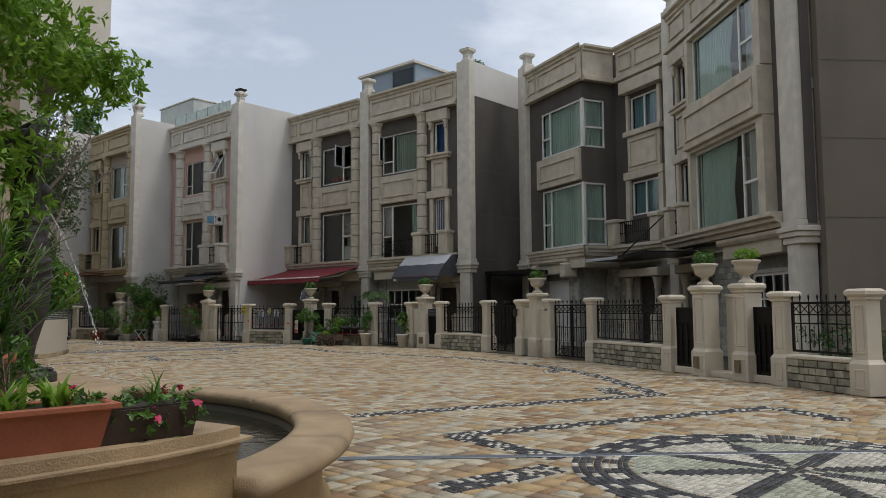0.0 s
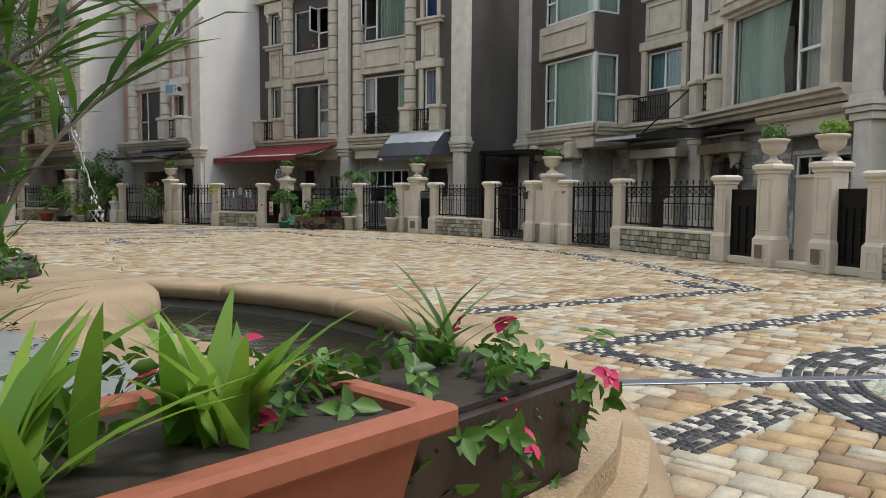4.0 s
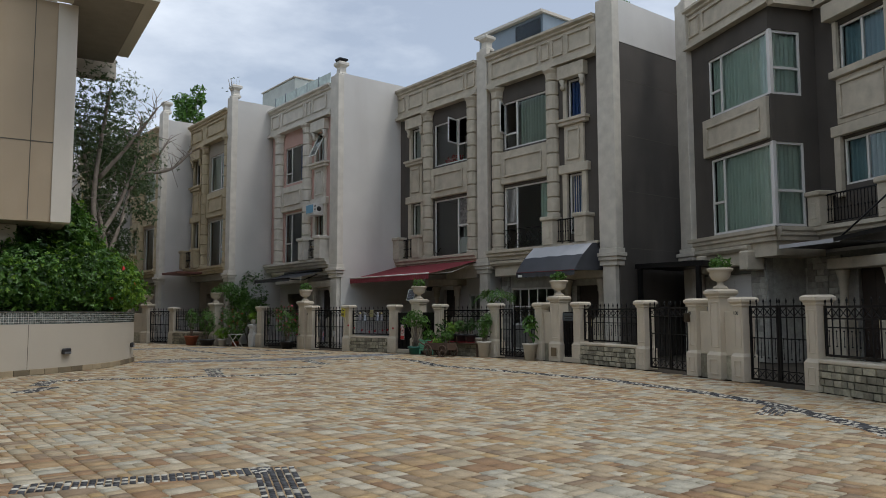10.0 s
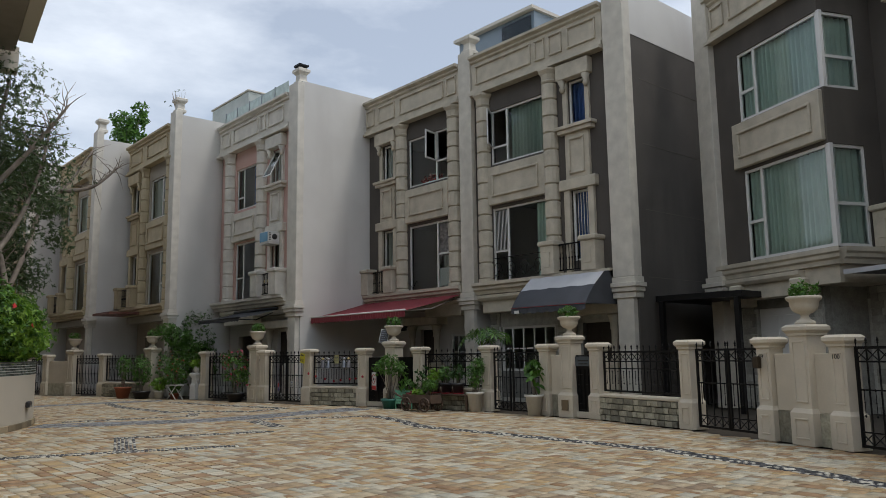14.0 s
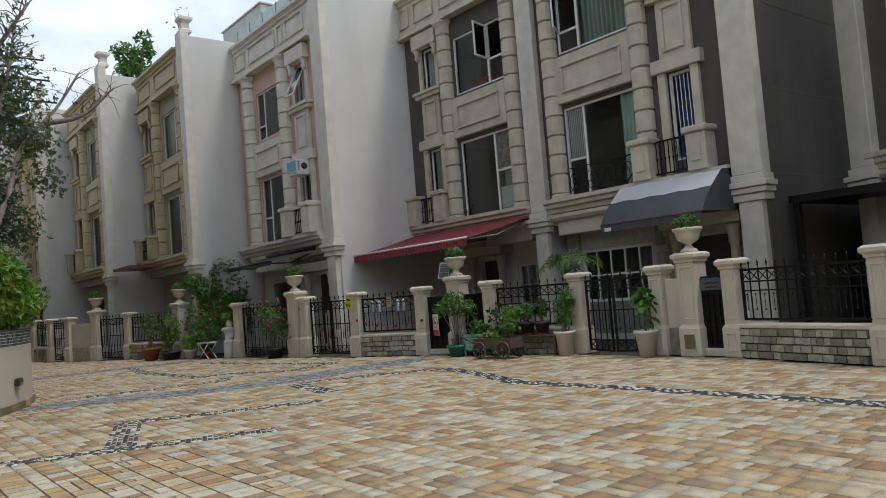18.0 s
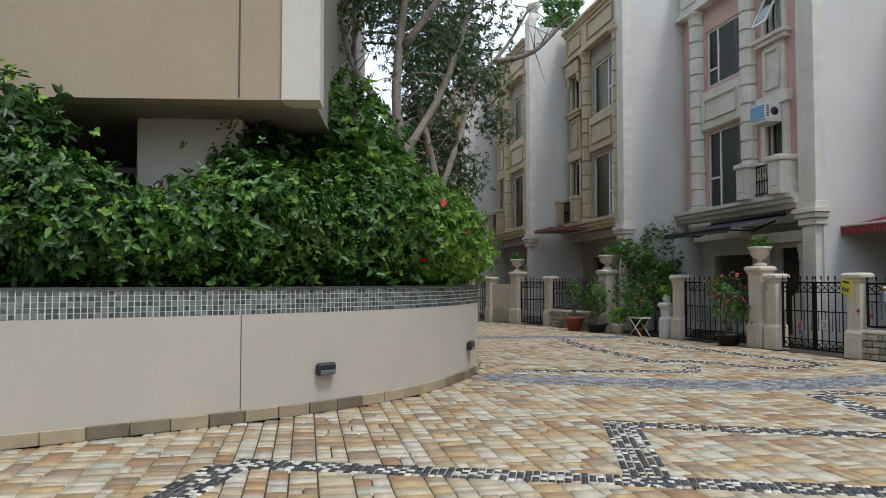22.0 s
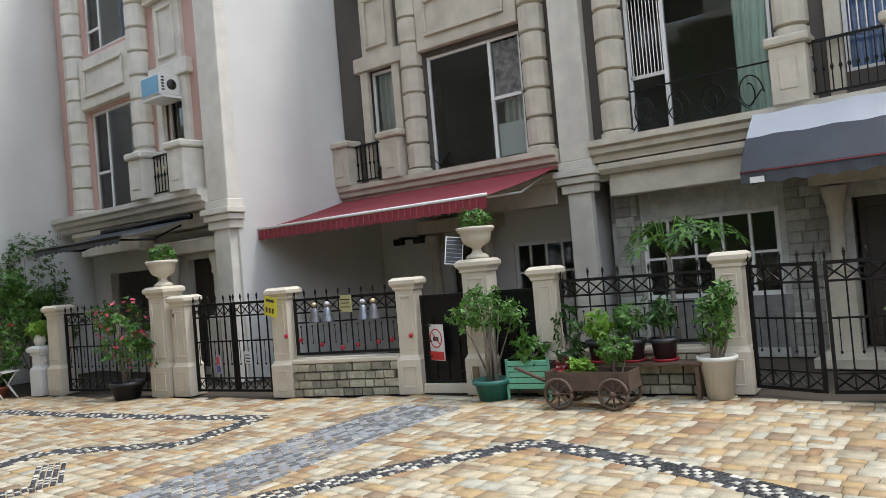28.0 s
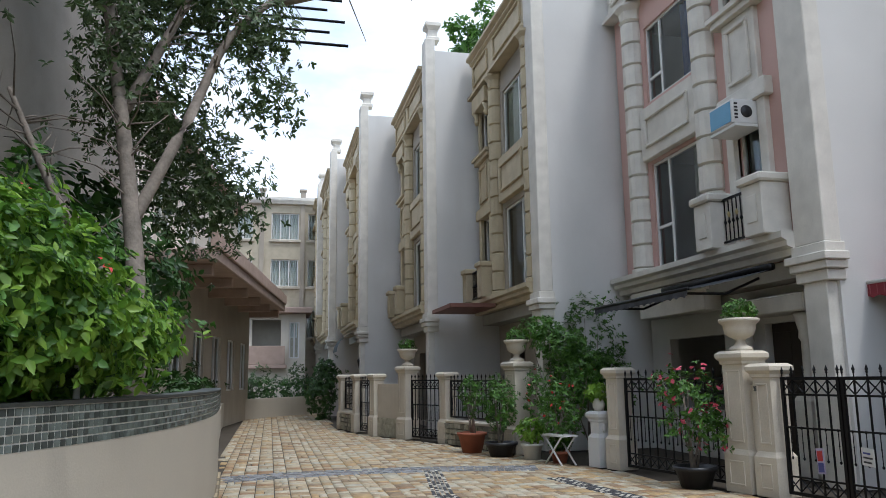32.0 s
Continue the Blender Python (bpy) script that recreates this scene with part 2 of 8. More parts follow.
TRIM = material("beige_cast_trim", (0.50, 0.455, 0.365), 0.75, vary=0.21, stain=0.35, stain_color=(0.2, 0.18, 0.14), streak=True)
PALE = material("pale_grey_pier", (0.57, 0.54, 0.47), 0.75, vary=0.18, stain=0.3, stain_color=(0.3, 0.28, 0.24), streak=True)
TRIM_W = material("white_cast_trim", (0.66, 0.63, 0.56), 0.75, vary=0.15, stain=0.25, stain_color=(0.33, 0.31, 0.27), streak=True)
TRIM_Y = material("yellow_cast_trim", (0.49, 0.415, 0.275), 0.75, vary=0.14, stain=0.35, stain_color=(0.22, 0.18, 0.12), streak=True)
DARK = material("dark_taupe_stucco", (0.080, 0.071, 0.062), 0.85, vary=0.24, scale=0.8, stain=0.45, stain_color=(0.125, 0.11, 0.092), streak=True)
WHITE = material("white_stucco", (0.62, 0.61, 0.58), 0.85, vary=0.08, scale=0.7, stain=0.4, stain_color=(0.50, 0.48, 0.45), streak=True)
PINK = material("pink_stucco", (0.55, 0.36, 0.31), 0.85, vary=0.1, scale=0.8, stain=0.30, stain_color=(0.6, 0.5, 0.45), streak=True)
YELLOW = material("yellow_stucco", (0.50, 0.38, 0.17), 0.85, vary=0.12, scale=0.8, stain=0.3, stain_color=(0.3, 0.24, 0.13), streak=True)
GREYW = material("grey_beige_stucco", (0.36, 0.32, 0.26), 0.85, vary=0.15, scale=0.8, stain=0.3, stain_color=(0.22, 0.2, 0.16), streak=True)
INSIDE = material("room_plaster", (0.34, 0.33, 0.29), 0.9, vary=0.1)
CREAM = material("cream_painted_stone", (0.57, 0.515, 0.415), 0.7, vary=0.15, scale=1.5, stain=0.3, stain_color=(0.36, 0.32, 0.255), streak=True)
STONE = material("green_grey_rubble", (0.31, 0.295, 0.225), 0.85, vary=0.35, scale=7, bump=0.6, fine=25, obj=0.3)
STONE_I = material("grey_wall_stone", (0.31, 0.31, 0.285), 0.85, vary=0.25, scale=6, bump=0.5, fine=25, island=0.4)
MORTAR = material("dark_mortar", (0.12, 0.11, 0.09), 0.95, vary=0.2)
IRON = material("black_iron", (0.012, 0.012, 0.013), 0.4, metal=0.6, vary=0.1, bump=0.05)
GOLD = material("gilt_iron", (0.62, 0.52, 0.28), 0.4, metal=0.8, vary=0.1)
FRAME_W = material("white_window_frame", (0.66, 0.66, 0.64), 0.4, vary=0.04, bump=0.02)
GLASS = glass_material("window_glass", (0.86, 0.93, 0.92))
CURT = material("pale_teal_curtain", (0.62, 0.72, 0.65), 0.9, vary=0.1, scale=2)
CURT_W = material("white_curtain", (0.6, 0.6, 0.57), 0.9, vary=0.1, scale=2)
CURT_B = material("blue_film", (0.07, 0.14, 0.36), 0.6, vary=0.15, scale=2)
TEALW = material("blue_grey_blind", (0.22, 0.36, 0.40), 0.7, vary=0.1, scale=2)
BLIND = material("pale_green_blind", (0.42, 0.48, 0.42), 0.8, vary=0.05)
RED = material("red_awning_cloth", (0.22, 0.025, 0.035), 0.8, vary=0.15, scale=2)
GREYCL = material("slate_awning_cloth", (0.05, 0.055, 0.066), 0.75, vary=0.2, scale=2)
PALECL = material("faded_awning_cloth", (0.44, 0.45, 0.47), 0.75, vary=0.1, scale=2)
WATER = material("dark_pool_water", (0.022, 0.024, 0.016), 0.03, vary=0.0, bump=0.9, fine=10, spec=0.6)
FOAM = material("white_foam", (0.75, 0.78, 0.8), 0.4, vary=0.1)
SAND = material("ochre_sandstone", (0.37, 0.27, 0.16), 0.75, vary=0.32, scale=3.2, bump=0.6, fine=110, stain=0.7, stain_color=(0.22, 0.15, 0.085))
WETSTONE = material("wet_dark_stone", (0.05, 0.042, 0.028), 0.4, vary=0.3, scale=4, stain=0.5, stain_color=(0.02, 0.022, 0.014), streak=True)
# darker copy of SAND for the sides: shade in the base colour, plus stains
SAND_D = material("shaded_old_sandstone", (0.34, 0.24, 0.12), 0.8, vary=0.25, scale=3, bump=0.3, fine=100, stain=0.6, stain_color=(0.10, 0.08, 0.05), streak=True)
BRONZE = material("dark_bronze", (0.052, 0.047, 0.041), 0.48, metal=0.25, vary=0.45, scale=9, bump=0.55, fine=45, stain=0.7, stain_color=(0.10, 0.125, 0.12))
TERRA = material("terracotta", (0.30, 0.095, 0.05), 0.75, vary=0.15, scale=6)
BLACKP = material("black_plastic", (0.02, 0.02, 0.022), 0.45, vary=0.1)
GREENP = material("green_plastic_pot", (0.03, 0.15, 0.12), 0.4, vary=0.1)
MINT = material("mint_painted_wood", (0.15, 0.42, 0.28), 0.6, vary=0.12)
WOOD = material("weathered_brown_wood", (0.10, 0.065, 0.045), 0.75, vary=0.3, scale=8, bump=0.3)
SOIL = material("potting_soil", (0.03, 0.022, 0.015), 0.95, vary=0.3)
REDP = material("red_enamel", (0.36, 0.015, 0.03), 0.3, vary=0.1)
WALLB = material("buff_cladding", (0.40, 0.32, 0.22), 0.8, vary=0.12, scale=0.5, stain=0.55, stain_color=(0.34, 0.25, 0.14), streak=True)
WALLW = material("pale_concrete", (0.62, 0.58, 0.50), 0.8, vary=0.08, scale=0.6, stain=0.3, stain_color=(0.44, 0.40, 0.33), streak=True)
WALLY = material("warm_yellow_paint", (0.54, 0.44, 0.27), 0.8, vary=0.08, scale=0.6)
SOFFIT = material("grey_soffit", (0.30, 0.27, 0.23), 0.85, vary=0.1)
PLANTW = material("ivory_planter_paint", (0.47, 0.43, 0.355), 0.75, vary=0.06, scale=0.9, stain=0.2, stain_color=(0.5, 0.45, 0.35), streak=True)
TILE = material("grey_green_mosaic_tile", (0.11, 0.13, 0.12), 0.25, vary=0.1, island=0.45)
GROUT = material("white_grout", (0.62, 0.61, 0.57), 0.9)
PLINTH = material("ochre_slate", (0.27, 0.22, 0.14), 0.8, vary=0.2, obj=0.4, bump=0.3)
PAVE_PAL = [(0.365, 0.252, 0.132), (0.430, 0.350, 0.226), (0.289, 0.178, 0.092), (0.465, 0.416, 0.309), (0.392, 0.311, 0.200), (0.452, 0.379, 0.259), (0.256, 0.185, 0.115), (0.411, 0.289, 0.141), (0.404, 0.379, 0.296), (0.342, 0.252, 0.145), (0.481, 0.430, 0.323), (0.369, 0.320, 0.221)]
PAVER = material("ochre_sandstone_paver", (0.5, 0.4, 0.25), 0.7, vary=0.26, scale=9, bump=0.5, fine=55, island=PAVE_PAL)
PAVER_O = material("ochre_sandstone_paver_near", (0.5, 0.4, 0.25), 0.7, vary=0.26, scale=9, bump=0.5, fine=55, obj=PAVE_PAL)
JOINT = material("sandy_joint", (0.06, 0.048, 0.034), 0.95, vary=0.25, scale=1.5)
SETT_B = material("black_sett", (0.035, 0.037, 0.042), 0.6, vary=0.2, island=0.5, bump=0.3)
SETT_W = material("white_sett", (0.50, 0.48, 0.41), 0.7, vary=0.15, island=0.2, bump=0.3)
SETT_G = material("grey_blue_sett", (0.17, 0.18, 0.19), 0.65, vary=0.15, island=0.45, bump=0.3)
SETT_GR = material("pale_green_sett", (0.36, 0.38, 0.30), 0.7, vary=0.15, island=0.2, bump=0.3)
STEEL = material("dull_steel", (0.22, 0.24, 0.27), 0.4, metal=0.7, vary=0.1)
BARK = material("grey_bark", (0.24, 0.205, 0.17), 0.9, vary=0.3, scale=8, bump=0.5, fine=30)
LEAF = leaf_material("mid_green_leaf", (0.03, 0.09, 0.013), (0.11, 0.25, 0.035), trans=0.32)
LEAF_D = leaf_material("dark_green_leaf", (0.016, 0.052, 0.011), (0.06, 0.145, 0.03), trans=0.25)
LEAF_L = leaf_material("light_green_leaf", (0.10, 0.235, 0.022), (0.27, 0.44, 0.06), trans=0.45)
LEAF_O = leaf_material("olive_leaf", (0.045, 0.08, 0.03), (0.12, 0.18, 0.07), trans=0.35)
LEAF_R = leaf_material("maroon_leaf", (0.06, 0.012, 0.014), (0.25, 0.03, 0.03))
PETAL = leaf_material("crimson_petal", (0.40, 0.012, 0.07), (0.75, 0.05, 0.16), trans=0.3)
PETAL_P = leaf_material("pink_petal", (0.55, 0.06, 0.13), (0.75, 0.16, 0.22), trans=0.3)
PETAL_R = leaf_material("scarlet_petal", (0.5, 0.02, 0.02), (0.7, 0.05, 0.04), trans=0.2)

# ---- foliage ----
def leaf_cloud(blobs, count, size, rng, up=0.35, long=2.0, shell=0.45, sprig=5, flat=0.55):
    """Sprigs of small folded leaves spread through ellipsoids (x, y, z, rx, ry, rz)."""
    n = max(1, count // sprig)
    vol = np.array([b[3] * b[4] * b[5] for b in blobs]) ** 0.75
    pick = rng.choice(len(blobs), n, p=vol / vol.sum())
    B = np.array(blobs)[pick]
    d = rng.normal(size=(n, 3))
    d /= np.linalg.norm(d, axis=1)[:, None]
    rad = shell + (1 - shell) * rng.random(n) ** 0.5
    rad *= 1 + 0.22 * rng.normal(size=n) * (rng.random(n) < 0.35)
    C = B[:, :3] + d * B[:, 3:6] * rad[:, None]
    A = d + rng.normal(scale=0.45, size=(n, 3)) + np.array([0, 0, up])
    A /= np.linalg.norm(A, axis=1)[:, None]
    e1 = np.cross(A, rng.normal(size=(n, 3)))
    e1 /= np.linalg.norm(e1, axis=1)[:, None]
    e2 = np.cross(A, e1)
    out = []
    for k in range(sprig):
        w = 2.4 * k + rng.normal(scale=0.3, size=n) if flat > 0.2 else 2 * math.pi * k / sprig + rng.normal(scale=0.1, size=n)
        r = e1 * np.cos(w)[:, None] + e2 * np.sin(w)[:, None]
        t = r + A * (flat + rng.normal(scale=0.3 * flat, size=n))[:, None]
        t[:, 2] -= 0.45 * flat
        t /= np.linalg.norm(t, axis=1)[:, None]
        nrm = A - t * np.sum(A * t, axis=1)[:, None]
        nrm /= np.linalg.norm(nrm, axis=1)[:, None] + 1e-6
        b = np.cross(nrm, t)
        s = size * (0.65 + 0.7 * rng.random(n))[:, None]
        L, hw = s * long, s * 0.5
        P = C + A * (size * long * flat * (k / sprig - 0.5) * 1.4)
        out.append(np.stack([P, P + t * L * 0.3 + b * hw * 0.95 + nrm * hw * 0.25, P + t * L * 0.66 + b * hw * 0.75 + nrm * hw * 0.1, P + t * L - nrm * L * 0.16,
                             P + t * L * 0.66 - b * hw * 0.75 + nrm * hw * 0.1, P + t * L * 0.3 - b * hw * 0.95 + nrm * hw * 0.25], 1))
    return np.concatenate(out).reshape(-1, 3)


def quads_mesh(name, V):
    """Leaves of six corners, each folded along its rib."""
    n = len(V) // 6
    me = bpy.data.meshes.new(name)
    me.vertices.add(6 * n)
    me.vertices.foreach_set("co", np.ascontiguousarray(V, dtype=np.float32).ravel())
    idx = (np.arange(n, dtype=np.int32)[:, None] * 6 + np.array([0, 1, 2, 3, 0, 3, 4, 5], dtype=np.int32)[None]).ravel()
    me.loops.add(8 * n)
    me.loops.foreach_set("vertex_index", idx)
    me.polygons.add(2 * n)
    me.polygons.foreach_set("loop_start", np.arange(0, 8 * n, 4, dtype=np.int32))
    me.update(calc_edges=True)
    return me


def bush(name, at, blobs, count, size, mat, label, seed=0, category="shrub", group="", stems=0, long=2.0, up=0.35, shell=0.45, kind="", extra=None, sprig=5):
    """A shrub: stems and a crown of single leaves. extra: (material, count, size, name) for flowers, highlight leaves
    or other leaves.
    """
    rng = np.random.default_rng(seed + 11)
    t = thing(name, pose(*at), label, category, group, kind)
    part("foliage", quads_mesh("foliage", leaf_cloud(blobs, count, size, rng, up, long, shell, sprig)), mat, t)
    if extra:
        for em, en, es, nm in extra:
            fl = nm == "flowers"
            top = [(b[0], b[1], b[2] + b[5] * 0.1, b[3], b[4], b[5]) for b in blobs]
            part("blossom" if fl else nm, quads_mesh(nm, leaf_cloud(top, en * 2 if fl else en, es * (0.62 if fl else 1), rng, 0.5, 1.25, 0.95 if fl else 0.8, 5, 0.12 if fl else 0.55)), em, t)
    for i in range(stems):
        b = blobs[i % len(blobs)]
        a = rng.random() * 6.28
        e = Vector((b[0] + b[3] * 0.6 * math.cos(a), b[1] + b[4] * 0.6 * math.sin(a), b[2] + b[5] * 0.4))
        st = Vector((rng.normal() * 0.03, rng.normal() * 0.03, 0))
        mid = (st + e) / 2 + Vector((rng.normal() * 0.05, rng.normal() * 0.05, 0.05))
        part("stem", Shape().tube([st, mid, e], 0.014 + 0.006 * rng.random(), 5, 0.004), BARK, t)
    return t

# ---- house parts, in the facade's own frame: x along it, y into the house, z up ----
def knob(parent, x, y, z, mat, pot=None):
    part("finial", Shape().ring([(0.20, z), (0.20, z + 0.1), (0.15, z + 0.14), (0.14, z + 0.34), (0.17, z + 0.38), (0.24, z + 0.46), (0.24, z + 0.56), (0.19, z + 0.6)], x, y), mat, parent)
    if pot:
        part("finial_cap", Shape().ring([(0.12, z + 0.602), (0.2, z + 0.68), (0.2, z + 0.74)], x, y), pot, parent)


def pilaster(parent, x0, x1, out, mat, top=11.2, capz=2.85, foot=0.0, deep=0.0, knobbed=True, pot=None):
    """A flat full-height pier with a corbelled cap low down and a plain post below it."""
    p = part("pilaster", Shape().box(x0, -out, capz + 0.55, x1, deep, top, 0.015), mat, parent)
    cx, w = (x0 + x1) / 2, (x1 - x0) / 2
    s = Shape()
    for a, b, e in ((0.0, 0.16, 0.015), (0.16, 0.28, 0.07), (0.28, 0.40, 0.115), (0.40, 0.55, 0.04)):
        s.box(x0 - e, -out - e, capz + a, x1 + e, deep + 0.02, capz + b - 0.004, 0.012)
    part("capital", s, mat, p)
    if foot is not None:
        part("post", Shape().box(cx - w * 0.75, -out + 0.03, foot, cx + w * 0.75, deep - 0.02, capz, 0.01), mat, p)
    if knobbed:
        knob(p, cx, -out + w, top, mat, pot)
    return p


def round_column(parent, x, out, r, z0, z1, mat, drum=0.48):
    """A rusticated engaged column of rounded drums with a bell capital."""
    prof, z = [(r * 1.12, z0), (r * 1.12, z0 + 0.09), (r, z0 + 0.11)], z0 + 0.11
    top = z1 - 0.42
    n = max(1, round((top - z) / drum))
    h = (top - z) / n
    for i in range(n):
        a = z + i * h
        prof += [(r * 0.76, a + 0.004), (r, a + 0.034), (r, a + h - 0.034), (r * 0.76, a + h - 0.004)]
    c = part("column", Shape().lathe(prof + [(r * 0.9, top)], x, -out, 14, smooth=False), mat, parent)
    part("capital", Shape().lathe([(r * 0.95, top + 0.002), (r * 1.12, top + 0.05), (r * 0.98, top + 0.08), (r * 1.1, top + 0.25), (r * 1.45, top + 0.36), (r * 1.45, z1 - 0.002)], x, -out, 12, flute=0.08, smooth=False), mat, c)
    return c


def panel(parent, x0, x1, z0, z1, out, mat, y=0.0, rim=0.16):
    """A raised spandrel panel with a sunk field."""
    p = part("spandrel_panel", Shape().box(x0, y - out, z0, x1, y + 0.02, z1, 0.02), mat, parent)
    a, b, c, d, w = x0 + rim, x1 - rim, z0 + rim, z1 - rim, 0.065
    s = Shape()
    for q in ((a, c, b, c + w), (a, d - w, b, d), (a, c + w, a + w, d - w), (b - w, c + w, b, d - w)):
        s.box(q[0], y - out - 0.055, q[1], q[2], y - out + 0.003, q[3], 0.014)
    part("panel_moulding", s, mat, p)
    return p


def pleated(x0, x1, z0, z1, y, amp=0.055, pitch=0.14, gather=0.0):
    """A hanging curtain in folds."""
    n = max(4, int((x1 - x0) / pitch * 6))
    v, f = [], []
    for i in range(n + 1):
        u = i / n
        w = amp * math.sin(2 * math.pi * u * (x1 - x0) / pitch) + 0.4 * amp * math.sin(5.3 * u * (x1 - x0) / pitch)
        for z, g in ((z1, 0.0), (z0 + (z1 - z0) * 0.4, gather), (z0, gather * 0.6)):
            v.append((x0 + (x1 - x0) * u * (1 - g), y + w, z))
    for i in range(n):
        for k in range(2):
            a = 3 * i + k
            f.append((a, a + 3, a + 4, a + 1))
    return Shape().add(v, f, True)


def pane_box(parent, x0, x1, z0, z1, y, mat=None):
    p = part("pane", Shape().add([(x0, y, z0), (x1, y, z0), (x1, y, z1), (x0, y, z1)], [(0, 1, 2, 3)]), mat or GLASS, parent)
    p.visible_shadow = False
    return p


def window(parent, x0, x1, z0, z1, y=0.10, bars=(), rails=(), curtain=None, frame_mat=None, w=0.06, sash_open=None, depth=0.06):
    """A window: white frame with mullions at bars (0..1) and transoms (a, b, h); panes behind; curtains (mat, a, b, gather)."""
    fm = frame_mat or FRAME_W
    s = Shape()
    s.box(x0, y - depth / 2, z0, x1, y + depth / 2, z0 + w).box(x0, y - depth / 2, z1 - w, x1, y + depth / 2, z1)
    s.box(x0, y - depth / 2, z0 + w, x0 + w, y + depth / 2, z1 - w).box(x1 - w, y - depth / 2, z0 + w, x1, y + depth / 2, z1 - w)
    win = part("window", s, fm, parent)
    xs = [x0 + w] + [x0 + (x1 - x0) * b for b in bars] + [x1 - w]
    for b in bars:
        c = x0 + (x1 - x0) * b
        part("mullion", Shape().box(c - w * 0.55, y - depth * 0.55, z0 + w, c + w * 0.55, y + depth * 0.55, z1 - w), fm, win)
    for a, b, h in rails:
        zz = z0 + (z1 - z0) * h
        part("transom", Shape().box(x0 + (x1 - x0) * a + w * 0.5, y - depth * 0.5, zz - w / 2, x0 + (x1 - x0) * b - w * 0.5, y + depth * 0.5, zz + w / 2), fm, win)
    for i in range(len(xs) - 1):
        if sash_open is not None and i == sash_open[0]:
            zo = z0 + (z1 - z0) * sash_open[1]
            pane_box(win, xs[i], xs[i + 1], z0 + w, zo, y)
            sw, sh = xs[i + 1] - xs[i], z1 - w - zo
            q = Shape().box(0, -0.02, 0, sw, 0.02, 0.05).box(0, -0.02, sh - 0.05, sw, 0.02, sh).box(0, -0.02, 0.05, 0.05, 0.02, sh - 0.05).box(sw - 0.05, -0.02, 0.05, sw, 0.02, sh - 0.05)
            hinge = pose(xs[i], y - 0.05, zo, 0, 0, -sash_open[2]) if sash_open[2] > 0 else pose(xs[i], y - 0.05, zo, 0, 0, 0) @ pose(0, 0, sh, sash_open[2], 0, 0) @ pose(0, 0, -sh)
            sash = part("sash", q, fm, win, "open white casement", hinge)
            part("pane", Shape().box(0.05, -0.004, 0.05, sw - 0.05, 0.004, sh - 0.05), GLASS, sash).visible_shadow = False
        else:
            pane_box(win, xs[i], xs[i + 1], z0 + w, z1 - w, y)
    for cm, a, b, g in curtain or ():
        part("curtain", pleated(x0 + (x1 - x0) * a, x0 + (x1 - x0) * b, z0 + 0.05, z1 - 0.05, y + 0.13, gather=g), cm, win)
    return win


def iron_balcony(parent, x0, x1, z, out, mat, w=0.36, gold=False, h=0.95):
    """Two stone posts with an iron rail between them."""
    for c in (x0 + w / 2, x1 - w / 2):
        p = part("balcony_post", Shape().box(c - w / 2, -out - w * 0.5, z, c + w / 2, -out + w * 0.5, z + h - 0.14, 0.015), mat, parent)
        part("post_cap", Shape().box(c - w / 2 - 0.06, -out - w * 0.5 - 0.06, z + h - 0.138, c + w / 2 + 0.06, -out + w * 0.5 + 0.06, z + h, 0.03), mat, p)
        part("post_panel", Shape().box(c - w * 0.25, -out - w * 0.5 - 0.02, z + 0.2, c + w * 0.25, -out - w * 0.5 + 0.003, z + h - 0.32, 0.01), mat, p)
    a, b = x0 + w, x1 - w
    if b - a > 0.1:
        s = Shape().box(a, -out - 0.02, z + h - 0.15, b, -out + 0.02, z + h - 0.11)
        rail = part("balcony_rail", s, IRON, parent)
        part("bottom_rail", Shape().box(a, -out - 0.02, z + 0.08, b, -out + 0.02, z + 0.11), IRON, rail)
        n = max(2, round((b - a) / 0.11))
        bar = Shape().box(-0.008, -0.008, z + 0.1, 0.008, 0.008, z + h - 0.14).lathe([(0.008, z + 0.38), (0.028, z + 0.43), (0.008, z + 0.48)], n=6).mesh("baluster")
        for i in range(n):
            part("baluster", bar, IRON, rail, m=pose(a + (i + 0.5) * (b - a) / n, -out, 0))
        if gold:
            for i in range(1, n, 2):
                part("gilt_collar", Shape().lathe([(0.012, z + 0.5), (0.03, z + 0.55), (0.012, z + 0.6)], a + (i + 0.5) * (b - a) / n, -out, 6), GOLD, rail)


def entablature(parent, x0, x1, out, mat, r0=0.0, r1=0.0, panels=(), z0=9.72, z1=11.05):
    """Architrave, frieze with sunk panels, and a stepped cornice."""
    o = out
    prof = [(0, z0), (o + 0.16, z0), (o + 0.16, z0 + 0.08), (o + 0.08, z0 + 0.10), (o + 0.08, z0 + 0.2), (o, z0 + 0.24), (o, z1 - 0.24), (o + 0.07, z1 - 0.2), (o + 0.07, z1 - 0.14), (o + 0.18, z1 - 0.08), (o + 0.18, z1), (0, z1)]
    e = part("entablature", Shape().mould(prof, x0, x1, r0, r1), mat, parent)
    for a, b in panels:
        c, d, w = z0 + 0.36, z1 - 0.34, 0.05
        s = Shape()
        for q in ((a, c, b, c + w), (a, d - w, b, d), (a, c + w, a + w, d - w), (b - w, c + w, b, d - w)):
            s.box(q[0], -o - 0.06, q[1], q[2], -o + 0.003, q[3], 0.014)
        part("frieze_panel", s, mat, e)
    return e


def ledge(parent, x0, x1, out, mat, z=3.3, r0=0.0, r1=0.0):
    prof = [(0, z), (out * 0.5, z), (out * 0.55, z + 0.1), (out * 0.8, z + 0.14), (out * 0.8, z + 0.22), (out, z + 0.26), (out, z + 0.36), (0, z + 0.36)]
    return part("ledge", Shape().mould(prof, x0, x1, r0, r1), mat, parent)


